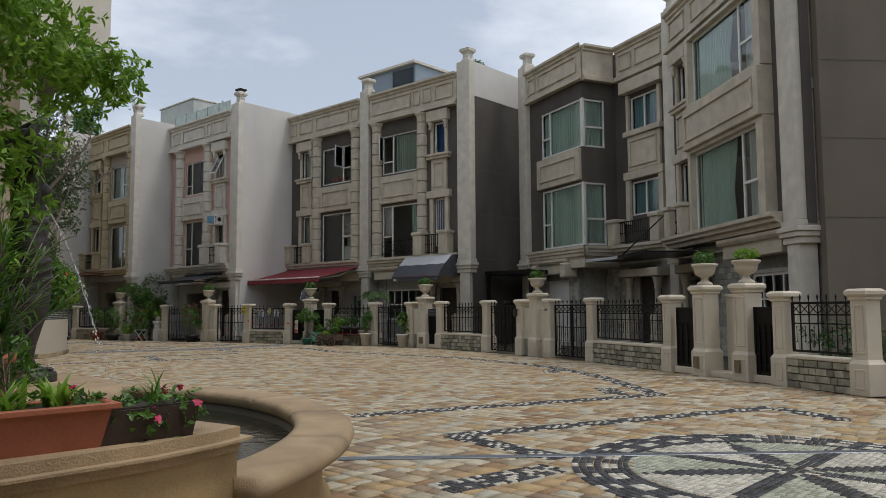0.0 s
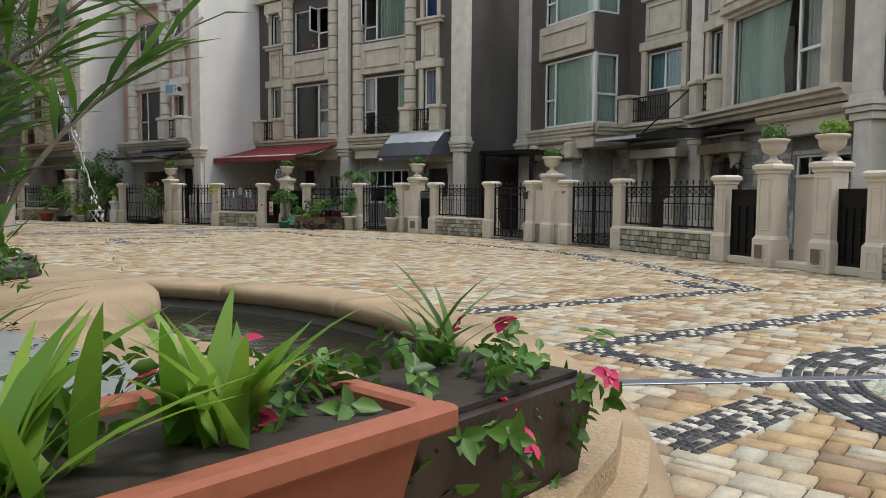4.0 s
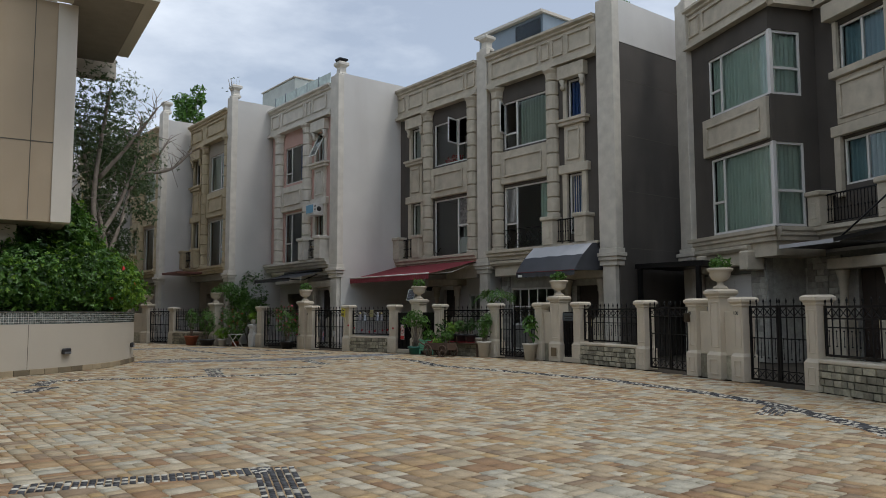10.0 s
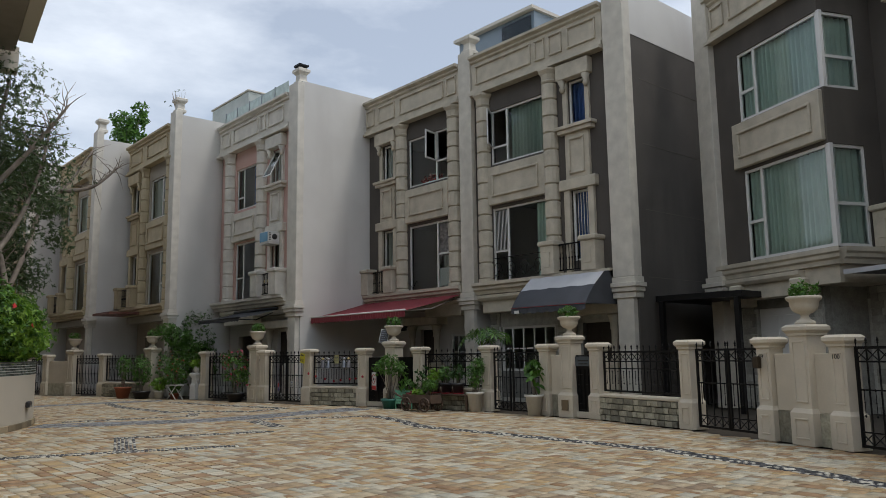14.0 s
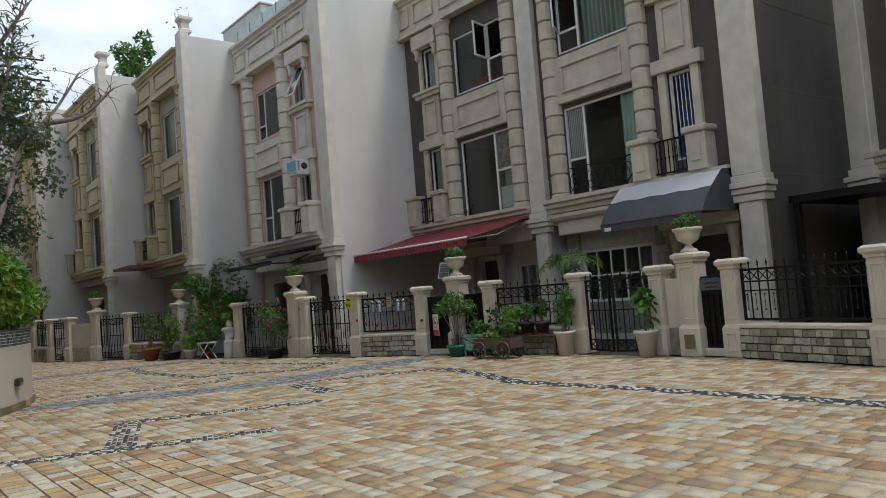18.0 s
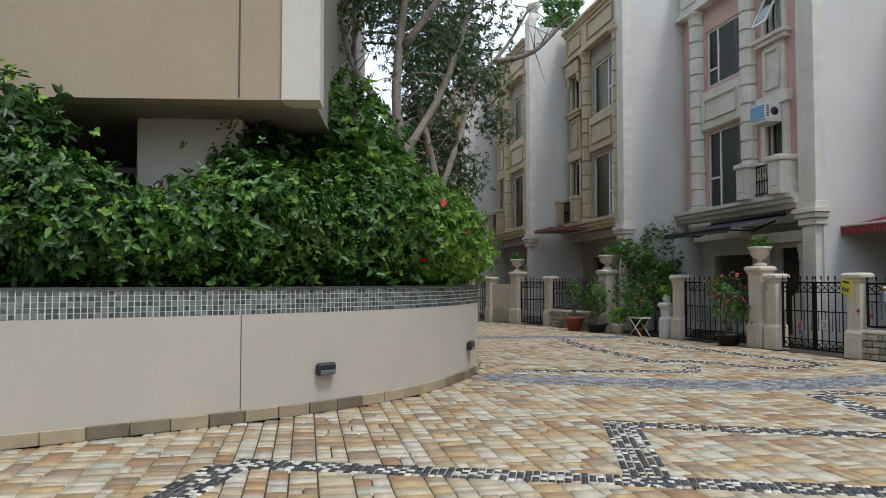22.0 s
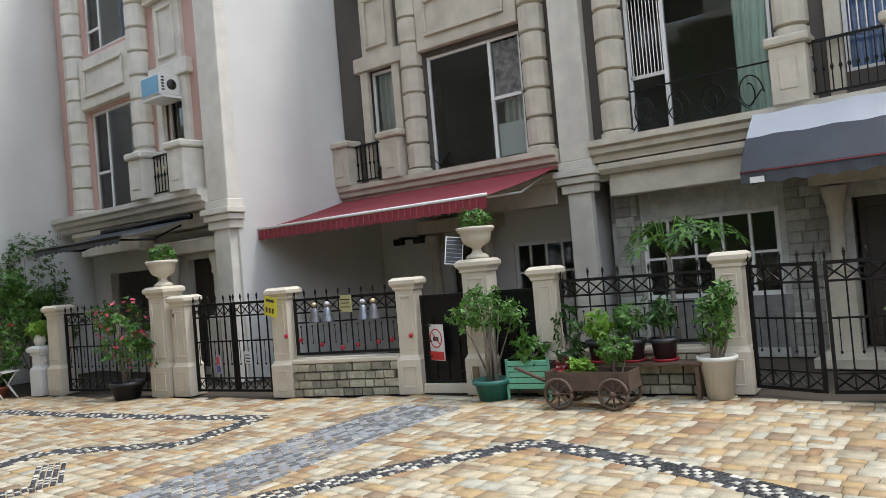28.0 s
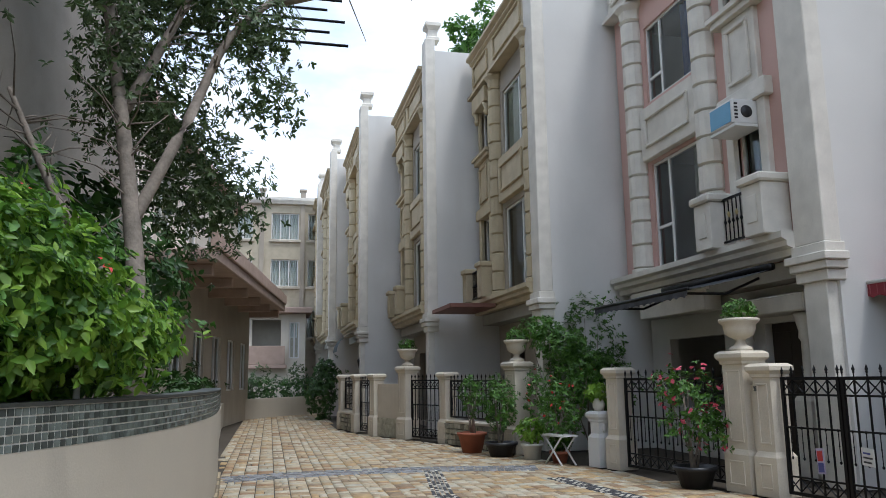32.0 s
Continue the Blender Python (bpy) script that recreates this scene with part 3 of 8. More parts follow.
def small_bay(parent, x0, x1, mat, y=0.0, curtain=None, bars=(), top_open=False):
    """A narrow stack: lower window with a stone surround, a panel on brackets, an upper window under a hood."""
    w = 0.2
    a, b = x0 + w, x1 - w
    sur = part("window_head", Shape().box(x0 - 0.12, y - 0.16, 6.0, x1 + 0.12, y + 0.05, 6.3, 0.015), mat, parent)
    part("window_jamb", Shape().box(x0, y - 0.10, 3.66, a, y + 0.05, 5.998, 0.01), mat, parent)
    part("window_jamb", Shape().box(b, y - 0.10, 3.66, x1, y + 0.05, 5.998, 0.01), mat, parent)
    panel(parent, x0 + 0.1, x1 - 0.1, 6.3, 7.62, 0.10, mat, y, 0.14)
    s = Shape().box(x0 - 0.08, y - 0.2, 7.62, x1 + 0.08, y + 0.02, 7.74, 0.01).box(x0 - 0.14, y - 0.26, 7.74, x1 + 0.14, y + 0.02, 7.84, 0.01)
    part("sill_hood", s, mat, sur)
    part("window_hood", Shape().box(x0 - 0.06, y - 0.24, 9.2, x1 + 0.06, y + 0.05, 9.66, 0.02), mat, sur)
    part("window_jamb", Shape().box(x0 + 0.05, y - 0.08, 7.842, a, y + 0.05, 9.198, 0.01), mat, sur)
    part("window_jamb", Shape().box(b, y - 0.08, 7.842, x1 - 0.05, y + 0.05, 9.198, 0.01), mat, sur)
    for c in (x0 + 0.1, x1 - 0.1):
        part("bracket", Shape().lathe([(0.05, 8.85), (0.10, 8.95), (0.06, 9.02), (0.13, 9.19)], c, y - 0.12, 8), mat, sur)
    window(parent, a, b, 4.0, 5.98, y + 0.1, bars, curtain=curtain)
    window(parent, a, b, 7.86, 9.18, y + 0.1, (), curtain=curtain, sash_open=(0, 0.06, -26) if top_open else None)


def grid_window(parent, x0, x1, z0, z1, y, nx, nz):
    win = window(parent, x0, x1, z0, z1, y, w=0.07)
    for i in range(1, nx):
        c = x0 + (x1 - x0) * i / nx
        part("glazing_bar", Shape().box(c - 0.022, y - 0.03, z0 + 0.07, c + 0.022, y + 0.03, z1 - 0.07), FRAME_W, win)
    for k in range(1, nz):
        c = z0 + (z1 - z0) * k / nz
        part("glazing_bar", Shape().box(x0 + 0.07, y - 0.034, c - 0.02, x1 - 0.07, y + 0.034, c + 0.02), FRAME_W, win)
    return win


def body(parent, w, depth, front_mat, side_mat, holes, top=10.9, ground_y=0.35, ground_mat=None, ground_holes=(), left=True, right=True, rside_mat=None, parapet=11.35):
    """Front walls with openings, side and back walls, floors and a flat roof."""
    T = 0.22
    part("front_wall", holed(Shape(), T, w - T, 3.3, top, 0.0, 0.2, holes), front_mat, parent)
    part("ground_floor_wall", holed(Shape(), T, w - T, 0, 3.0, ground_y, ground_y + 0.2, ground_holes), ground_mat or front_mat, parent)
    if left:
        part("side_wall", Shape().box(0, 0.004, 0, T, depth, parapet), side_mat, parent)
    if right:
        part("side_wall", Shape().box(w - T, 0.004, 0, w, depth, parapet), rside_mat or side_mat, parent)
    part("back_wall", Shape().box(T, depth - T, 0, w - T, depth, parapet), INSIDE, parent)
    for z, y in ((3.0, 0.004), (6.4, 0.21), (9.6, 0.21)):
        part("floor_slab", Shape().box(T + 0.004, y, z, w - T - 0.004, depth - T - 0.004, z + 0.28), INSIDE, parent)
    part("roof", Shape().box(T + 0.004, 0.21, 10.6, w - T - 0.004, depth - T - 0.004, 10.85), INSIDE, parent)
    part("room_partition", Shape().box(T + 0.004, 3.6, 0, w - T - 0.004, 3.7, 10.55), INSIDE, parent)


# the row of terraced houses that steps back and turns round the court
def house_at(x, y, rz, label):
    return thing("terraced_house", pose(x, y, 0, 0, 0, rz), label, "house", "row of terraced houses")


# two dark houses under one cornice
hc = house_at(20.22, 29.05, -90, "dark taupe three-storey house with beige rusticated columns and a red awning")
body(hc, 5.8, 9.0, DARK, WHITE, [(1.1, 1.78, 4.0, 5.98), (1.1, 1.78, 7.86, 9.18), (2.6, 4.78, 3.62, 5.95), (2.6, 4.78, 7.35, 9.1)], ground_y=0.9, ground_mat=WHITE,
     ground_holes=[(2.1, 3.1, 0.15, 2.35), (3.7, 5.1, 0.95, 2.15)], left=False)
small_bay(hc, 0.9, 1.98, TRIM, curtain=[(CURT_W, 0.0, 1.0, 0)])
iron_balcony(hc, 0.12, 2.05, 3.66, 0.14, TRIM, w=0.5)
for q in (2.3, 5.1):
    round_column(hc, q, 0.05, 0.24, 3.66, 9.70, TRIM)
window(hc, 2.6, 4.78, 3.62, 5.95, 0.08, (0.68,), ((0.68, 1.0, 0.52),), curtain=[(CURT_W, 0.74, 0.98, 0.1)])
wp_ = material("printed_window_film", (0.5, 0.42, 0.43), 0.4, vary=0.7, scale=9)
part("window_film", Shape().box(4.14, 0.095, 4.75, 4.71, 0.1, 5.85), wp_, hc, "pink and white printed film on the glass")
part("window_film", Shape().box(4.14, 0.095, 3.75, 4.71, 0.1, 4.35), FRAME_W, hc, "white printed film on the glass")
window(hc, 2.6, 4.78, 7.35, 9.1, 0.08, (0.68,), ((0.68, 1.0, 0.4),), sash_open=(1, 0.4, 75))
panel(hc, 2.52, 4.84, 6.05, 7.25, 0.14, TRIM, rim=0.24)
entablature(hc, 0.05, 5.48, 0.14, TRIM, panels=((0.25, 0.75), (1.0, 2.0), (2.3, 4.7), (4.85, 5.35)))
ledge(hc, 0.0, 5.48, 0.34, TRIM)
pilaster(hc, 5.5, 6.08, 0.20, PALE, 11.35, foot=0)
grid_window(hc, 3.7, 5.1, 0.95, 2.15, 0.98, 4, 2)

hd = house_at(20.22, 23.25, -90, "dark taupe three-storey house with beige columns and a slate awning")
body(hd, 6.18, 9.0, DARK, DARK, [(4.13, 4.77, 4.0, 5.98), (4.13, 4.77, 7.86, 9.18), (0.97, 3.22, 3.62, 5.95), (0.97, 3.22, 7.35, 9.1)], ground_y=0.5, ground_mat=STONE_I,
     ground_holes=[(0.75, 2.95, 0.95, 2.3), (3.95, 5.05, 0.15, 2.3)], left=False)
small_bay(hd, 3.93, 4.97, TRIM, curtain=[(CURT_B, 0.0, 1.0, 0)])
iron_balcony(hd, 3.24, 5.16, 3.66, 0.16, TRIM, w=0.48)
for q in (0.73, 3.5):
    round_column(hd, q, 0.05, 0.24, 3.66, 9.70, TRIM)
window(hd, 0.97, 3.22, 3.62, 5.95, 0.08, (0.28,), ((0.0, 0.28, 0.42),), curtain=[(CURT, 0.74, 1.0, 0.2)])
window(hd, 0.97, 3.22, 7.35, 9.1, 0.08, (0.30,), ((0.0, 0.3, 0.32),), curtain=[(BLIND, 0.32, 0.98, 0)], sash_open=(0, 0.32, 60))
panel(hd, 0.9, 3.28, 6.05, 7.25, 0.14, TRIM, rim=0.24)
entablature(hd, 0.3, 5.5, 0.14, TRIM, panels=((0.5, 2.9), (3.05, 3.45), (3.6, 4.1), (4.3, 5.3)))
ledge(hd, 0.3, 5.55, 0.34, TRIM)
pilaster(hd, 5.55, 6.22, 0.20, PALE, 11.4, foot=0, deep=0.15, pot=None)
grid_window(hd, 0.75, 2.95, 0.95, 2.3, 0.58, 5, 2)
part("parapet_wall", Shape().box(5.965, 0.16, 10.0, 6.192, 9.0, 11.4), WHITE, hd, "white upper strip of the side wall")

# white house with the pink bay
hb = house_at(17.27, 35.5, -90, "white three-storey house with a pink bay and a window air conditioner")
body(hb, 6.65, 12.5, PINK, WHITE, [(1.58, 3.48, 3.65, 5.95), (1.58, 3.48, 7.3, 9.0), (4.6, 5.3, 4.0, 5.98), (4.6, 5.3, 7.86, 9.18)], ground_y=0.5, ground_mat=WHITE,
     ground_holes=[(1.0, 3.0, 0.9, 2.3), (4.2, 5.4, 0.15, 2.4)], left=False)
small_bay(hb, 4.4, 5.5, TRIM_W, curtain=[(CURT_W, 0.0, 0.3, 0)], top_open=True)
iron_balcony(hb, 3.95, 5.85, 3.66, 0.3, TRIM_W, w=0.5, gold=True)
for q in (1.17, 3.88):
    round_column(hb, q, 0.05, 0.26, 3.66, 9.70, TRIM_W)
window(hb, 1.58, 3.48, 3.65, 5.95, 0.08, (0.33,), ((0.0, 0.33, 0.4),), curtain=[(CURT_W, 0.68, 1.0, 0.35)])
window(hb, 1.58, 3.48, 7.3, 9.0, 0.08, (0.30,), ((0.0, 0.3, 0.3),), curtain=[(CURT_B, 0.6, 1.0, 0)])
panel(hb, 1.45, 3.6, 6.02, 7.16, 0.14, TRIM_W, rim=0.24)
entablature(hb, 0.2, 6.0, 0.14, TRIM_W, panels=((0.4, 1.2), (1.5, 3.6), (3.8, 4.2), (4.4, 5.6)))
ledge(hb, 0.2, 6.05, 0.42, TRIM_W)
pilaster(hb, 6.03, 6.67, 0.2, TRIM_W, 11.3, foot=0, deep=0.08, pot=IRON)

# yellow-grey houses up the lane
for i, (hx, hy, w, wm, tm, deep) in enumerate(((15.4, 40.94, 5.6, GREYW, TRIM_Y, 12.0), (14.05, 47.0, 6.05, GREYW, TRIM_Y, 12.0), (12.8, 53.0, 5.95, YELLOW, TRIM_Y, 12.0), (12.15, 59.0, 5.95, YELLOW, TRIM_Y, 12.0), (11.95, 65.0, 5.95, YELLOW, TRIM_Y, 12.0))):
    h = house_at(hx, hy, -90, ("grey-yellow", "grey-yellow", "yellow", "faded yellow", "faded yellow")[i] + " three-storey house with a tall white side wall")
    d = w - 6.05
    body(h, w, deep, wm, WHITE, [(3.1 + d, 5.15 + d, 3.65, 5.9), (3.1 + d, 5.15 + d, 7.35, 9.1), (1.1 + d, 1.9 + d, 4.0, 5.98), (1.1 + d, 1.9 + d, 7.86, 9.18)], ground_y=0.5, ground_holes=[(1.2, 2.4, 0.15, 2.4), (3.4, 4.9, 0.9, 2.2)], left=False)
    small_bay(h, 0.9 + d, 2.1 + d, tm)
    iron_balcony(h, 0.4 + d, 2.4 + d, 3.66, 0.3, tm, w=0.4)
    for q in (2.7 + d, 5.45 + d):
        round_column(h, q, 0.05, 0.22, 3.66, 9.70, tm)
    window(h, 3.1 + d, 5.15 + d, 3.65, 5.9, 0.08, (0.62,), ((0.62, 1.0, 0.4),), curtain=[(CURT_W, 0.5, 1.0, 0)])
    window(h, 3.1 + d, 5.15 + d, 7.35, 9.1, 0.08, (0.62,), ((0.62, 1.0, 0.4),), curtain=[(BLIND, 0.0, 1.0, 0)])
    panel(h, 3.0 + d, 5.25 + d, 6.05, 7.25, 0.14, tm, rim=0.24)
    entablature(h, 0.15, w - 0.5, 0.14, tm, panels=((0.4, 2.3 + d), (2.9 + d, 5.2 + d)))
    ledge(h, 0.15, w - 0.45, 0.36, tm)
    pilaster(h, w - 0.52, w + 0.02, 0.2, TRIM_W, 11.5 if i == 0 else 11.72, foot=0, deep=0.1)

# dark house with the corner bay
he = house_at(22.5, 16.1, -114, "dark taupe three-storey house with a glazed corner bay and curtains")
T = 0.22
part("front_wall", holed(Shape(), 3.9, 7.3, 3.3, 10.9, 1.5, 1.7, [(4.93, 6.5, 4.7, 5.92), (4.93, 6.5, 7.75, 9.0)]), DARK, he)
part("ground_floor_wall", holed(Shape(), 3.2, 7.3, 0, 3.0, 1.6, 1.8, [(5.1, 6.25, 0.15, 2.62)]), STONE_I, he)
part("ground_floor_bay", holed(Shape(), 0.0, 3.2, 0, 3.0, 0.35, 0.55, [(1.0, 2.5, 0.15, 2.5)]), STONE_I, he)
part("bay_return_wall", Shape().box(3.0, 0.554, 0, 3.2, 1.6, 3.0), STONE_I, he)
part("bay_front", holed(Shape(), 0.0, 4.05, 3.3, 10.0, 0.0, 0.15, [(1.27, 4.06, 3.7, 6.0), (1.27, 4.06, 7.3, 9.1)]), DARK, he)
s = Shape()
v0 = holed(Shape(), 0.152, 1.496, 3.3, 10.0, 0, 0.15, [(0.1, 1.02, 3.7, 6.0), (0.1, 1.02, 7.3, 9.1)])
s.add([(4.05 - y, x, z) for x, y, z in v0.v], v0.f)
part("bay_side", s, DARK, he)
for z0, z1 in ((3.7, 6.0), (7.3, 9.1)):
    window(he, 1.27, 4.0, z0, z1, 0.06, (0.22,), ((0.0, 0.22, 0.42),), curtain=[(CURT, 0.0, 1.0, 0)], w=0.07)
    part("corner_post", Shape().box(4.0, 0.0, z0, 4.09, 0.09, z1), FRAME_W, he)
    sw = window(he, 0.09, 1.02, z0, z1, 0.06, (), ((0.0, 1.0, 0.42),), curtain=[(CURT, 0.0, 1.0, 0)], w=0.07)
    sw.matrix_basis = pose(4.05, 0, 0, 0, 0, 90)
    window(he, 4.93, 6.5, *((4.7, 5.92) if z0 < 5 else (7.75, 9.0)), 1.58, (0.47,), curtain=[(TEALW, 0, 1, 0)])
panel(he, 1.05, 4.0, 6.08, 7.25, 0.12, TRIM, rim=0.24)
panel(he, 4.85, 6.6, 6.3, 7.55, 0.10, TRIM, y=1.5, rim=0.14)
for q in ((4.72, 1.38, 4.4, 4.93, 5.998), (6.5, 1.38, 4.4, 6.72, 5.998), (4.66, 1.34, 6.0, 6.78, 6.28), (4.72, 1.3, 7.56, 6.72, 7.75), (4.8, 1.4, 7.754, 4.93, 9.1), (6.5, 1.4, 7.754, 6.65, 9.1), (4.66, 1.2, 9.15, 6.9, 9.6)):
    part("window_head" if q[3] - q[0] > 1 else "window_jamb", Shape().box(q[0], q[1], q[2], q[3], 1.55, q[4], 0.012), TRIM, he)
sh = he.matrix_basis
part("side_wall", Shape().box(0.0, 0.3, 0, 0.2, 10.0, 11.3), DARK, he)
part("side_wall", Shape().box(7.3, 1.504, 0, 7.5, 10.0, 11.3), DARK, he)
part("back_wall", Shape().box(0.2, 9.8, 0, 7.3, 10.0, 11.3), INSIDE, he)
for z in (3.0, 6.45, 9.62):
    part("floor_slab", Shape().prism([(0.21, 0.16), (3.88, 0.16), (3.88, 1.71), (7.29, 1.71), (7.29, 9.79), (0.21, 9.79)], z, z + 0.25), INSIDE, he)
part("roof", Shape().box(0.21, 1.72, 10.6, 7.29, 9.79, 10.85), INSIDE, he)
part("room_partition", Shape().box(0.21, 3.4, 0, 7.29, 3.5, 10.55), INSIDE, he)
part("bay_soffit", Shape().box(0.21, 0.16, 9.88, 3.88, 1.7, 10.1), INSIDE, he)
entablature(he, 0.3, 4.1, 0.08, TRIM, r1=1.0, panels=((0.45, 1.0), (1.2, 3.9)))
s = Shape().mould([(0, 9.72), (0.24, 9.72), (0.24, 9.8), (0.16, 9.82), (0.16, 9.92), (0.08, 9.96), (0.08, 10.81), (0.15, 10.85), (0.15, 10.91), (0.26, 10.97), (0.26, 11.05), (0, 11.05)], 0, 1.35)
part("entablature_return", s, TRIM, he, m=pose(4.1, 0.0, 0, 0, 0, 90))
e2 = entablature(he, 4.3, 7.0, 0.1, TRIM, panels=((4.5, 5.2), (5.4, 6.8)))
e2.matrix_basis = pose(0, 1.5, 0)
ledge(he, 0.2, 4.1, 0.22, TRIM, r1=1.0)
s = Shape().mould([(0, 3.3), (0.11, 3.3), (0.12, 3.4), (0.18, 3.44), (0.18, 3.52), (0.22, 3.56), (0.22, 3.66), (0, 3.66)], 0, 1.4)
part("ledge_return", s, TRIM, he, m=pose(4.1, 0, 0, 0, 0, 90))
l2 = ledge(he, 4.2, 7.0, 0.5, TRIM)
l2.matrix_basis = pose(0, 1.5, 0)
part("bay_underside", Shape().box(0.2, -0.02, 2.9, 4.1, 1.52, 3.298), TRIM, he)
bal = new("balcony")
bal.parent = he
bal.matrix_basis = pose(0, 1.5, 0)
iron_balcony(bal, 4.12, 6.92, 3.66, 0.3, TRIM, w=0.45)
pilaster(he, -0.2, 0.4, 0.2, PALE, 11.4, foot=0, deep=0.3)
pm = new("party_pier")
pm.parent = he
pm.matrix_basis = pose(0, 1.5, 0)
pilaster(pm, 7.0, 7.55, 0.25, PALE, 11.4, foot=0, deep=0.3)

# end house, turned further, with a broad bay
hf = house_at(20.66, 8.9, -133, "dark taupe three-storey end house with a broad curtained bay")
part("front_wall", holed(Shape(), 0.3, 7.8, 3.3, 10.9, 0.0, 0.2, [(0.8, 1.55, 3.7, 5.95), (0.8, 1.55, 7.4, 9.1), (2.4, 6.0, 3.65, 6.02), (2.4, 6.0, 7.5, 9.5)]), DARK, hf)
part("ground_floor_wall", holed(Shape(), 0.3, 7.8, 0, 3.0, 0.35, 0.55, [(0.8, 1.9, 0.15, 2.4), (4.4, 6.4, 0.95, 2.3)]), STONE_I, hf)
part("side_wall", Shape().box(7.8, 0.25, 0, 8.02, 11.0, 11.6), material("brown_grey_stucco", (0.15, 0.128, 0.10), 0.9, vary=0.22, scale=0.5, stain=0.5, stain_color=(0.09, 0.075, 0.055), streak=True), hf, "weathered brown-grey side wall")
part("back_wall", Shape().box(0.1, 10.8, 0, 7.8, 11.0, 11.4), INSIDE, hf)
for z in (3.0, 6.4, 9.62):
    part("floor_slab", Shape().box(0.12, 0.21, z, 7.78, 10.79, z + 0.25), INSIDE, hf)
part("roof", Shape().box(0.12, 0.21, 10.6, 7.78, 10.79, 10.85), INSIDE, hf)
part("room_partition", Shape().box(0.12, 3.0, 0, 7.78, 3.1, 10.55), INSIDE, hf)
for z0, z1 in ((3.65, 6.02), (7.5, 9.5)):
    b = part("bay_frame", holed(Shape(), 2.0, 6.5, z0 - 0.1, z1 + 0.1, -0.3, 0.0, [(2.2, 6.15, z0, z1)]), TRIM, hf)
    window(hf, 2.2, 6.15, z0, z1, -0.1, (0.74,), ((0.74, 1.0, 0.42),), curtain=[(CURT, 0.0, 0.6, 0.12), (CURT_W, 0.76, 1.0, 0)], w=0.07)
panel(hf, 1.95, 6.5, 6.13, 7.38, 0.42, TRIM, rim=0.22)
small_bay(hf, 0.6, 1.75, TRIM, curtain=[(CURT_W, 0, 1, 0)])
iron_balcony(hf, 0.5, 1.95, 3.66, 0.3, TRIM, w=0.42, gold=True)
ledge(hf, 0.2, 7.05, 0.5, TRIM)
entablature(hf, 0.3, 7.05, 0.14, TRIM, panels=((0.5, 1.7), (2.2, 6.2)))
pilaster(hf, 7.05, 7.72, 0.2, PALE, 11.4, foot=0, deep=0.3)
grid_window(hf, 4.4, 6.4, 0.95, 2.3, 0.43, 4, 2)

# ---- fence: piers, pedestals, iron gates and rails along the gardens ----
def pier_shape(h, w, s=None):
    s = s or Shape()
    b = w / 2
    s.ring([(b + 0.035, 0), (b + 0.04, 0.01), (b + 0.04, 0.50), (b + 0.015, 0.54), (b, 0.57), (b, h - 0.19), (b + 0.025, h - 0.175), (b + 0.025, h - 0.14), (b + 0.06, h - 0.10), (b + 0.065, h - 0.09), (b + 0.065, h - 0.04), (b + 0.02, h)])
    return s


def frame_panel(x0, x1, z0, z1, y, w=0.025, d=0.014):
    s = Shape()
    for q in ((x0, z0, x1, z0 + w), (x0, z1 - w, x1, z1), (x0, z0 + w, x0 + w, z1 - w), (x1 - w, z0 + w, x1, z1 - w)):
        s.box(q[0], y - d, q[1], q[2], y + 0.003, q[3], 0.004)
    return s


PIER = pier_shape(1.70, 0.295).mesh("pier")
PIER_PANEL = frame_panel(-0.10, 0.10, 0.1, 0.42, -0.185).mesh("base_panel")
PIER_FIELD = frame_panel(-0.095, 0.095, 0.66, 1.44, -0.1475).mesh("shaft_panel")
PED = pier_shape(1.88, 0.37).mesh("pedestal")
PED_FIELD = frame_panel(-0.13, 0.13, 0.66, 1.62, -0.185).mesh("shaft_panel")
PED_PANEL = frame_panel(-0.14, 0.14, 0.1, 0.42, -0.225).mesh("base_panel")


def pier(x, y, rz, label="cream painted stone gate pier with a moulded cap"):
    p = tagged(part("gate_pier", PIER, CREAM, m=pose(x, y, 0, 0, 0, rz)), label, "pier", "piers of the garden fence")
    part("base_panel", PIER_PANEL, CREAM, p)
    part("shaft_panel", PIER_FIELD, CREAM, p)
    return p


URN_PROF = [(0.0, 0.0), (0.155, 0.0), (0.16, 0.03), (0.13, 0.06), (0.085, 0.08), (0.06, 0.13), (0.075, 0.16), (0.10, 0.175), (0.13, 0.185), (0.19, 0.23), (0.215, 0.30), (0.22, 0.36), (0.26, 0.39), (0.275, 0.42), (0.27, 0.445), (0.24, 0.45), (0.21, 0.43), (0.18, 0.41), (0.0, 0.41)]
URN = Shape().lathe(URN_PROF, n=32, flute=0.08).mesh("urn")


def pedestal(x, y, rz, urn=True, seed=1, tone=0):
    p = tagged(part("urn_pedestal", PED, CREAM, m=pose(x, y, 0, 0, 0, rz)), "tall cream painted stone pedestal with a moulded cap", "pedestal", "pedestals of the garden fence")
    part("base_panel", PED_PANEL, CREAM, p)
    part("shaft_panel", PED_FIELD, CREAM, p)
    if urn:
        tagged(part("stone_urn", URN, CREAM, m=pose(x, y, 1.88, 0, 0, rz)), "cream fluted stone urn standing on a pedestal", "urn", "urns on the fence")
        bush("urn_shrub", (x, y, 2.28), [(0, 0, 0.15, 0.22, 0.22, 0.15)], 420, 0.03, LEAF if tone else LEAF_L, "low green shrub growing in a stone urn", seed=seed)


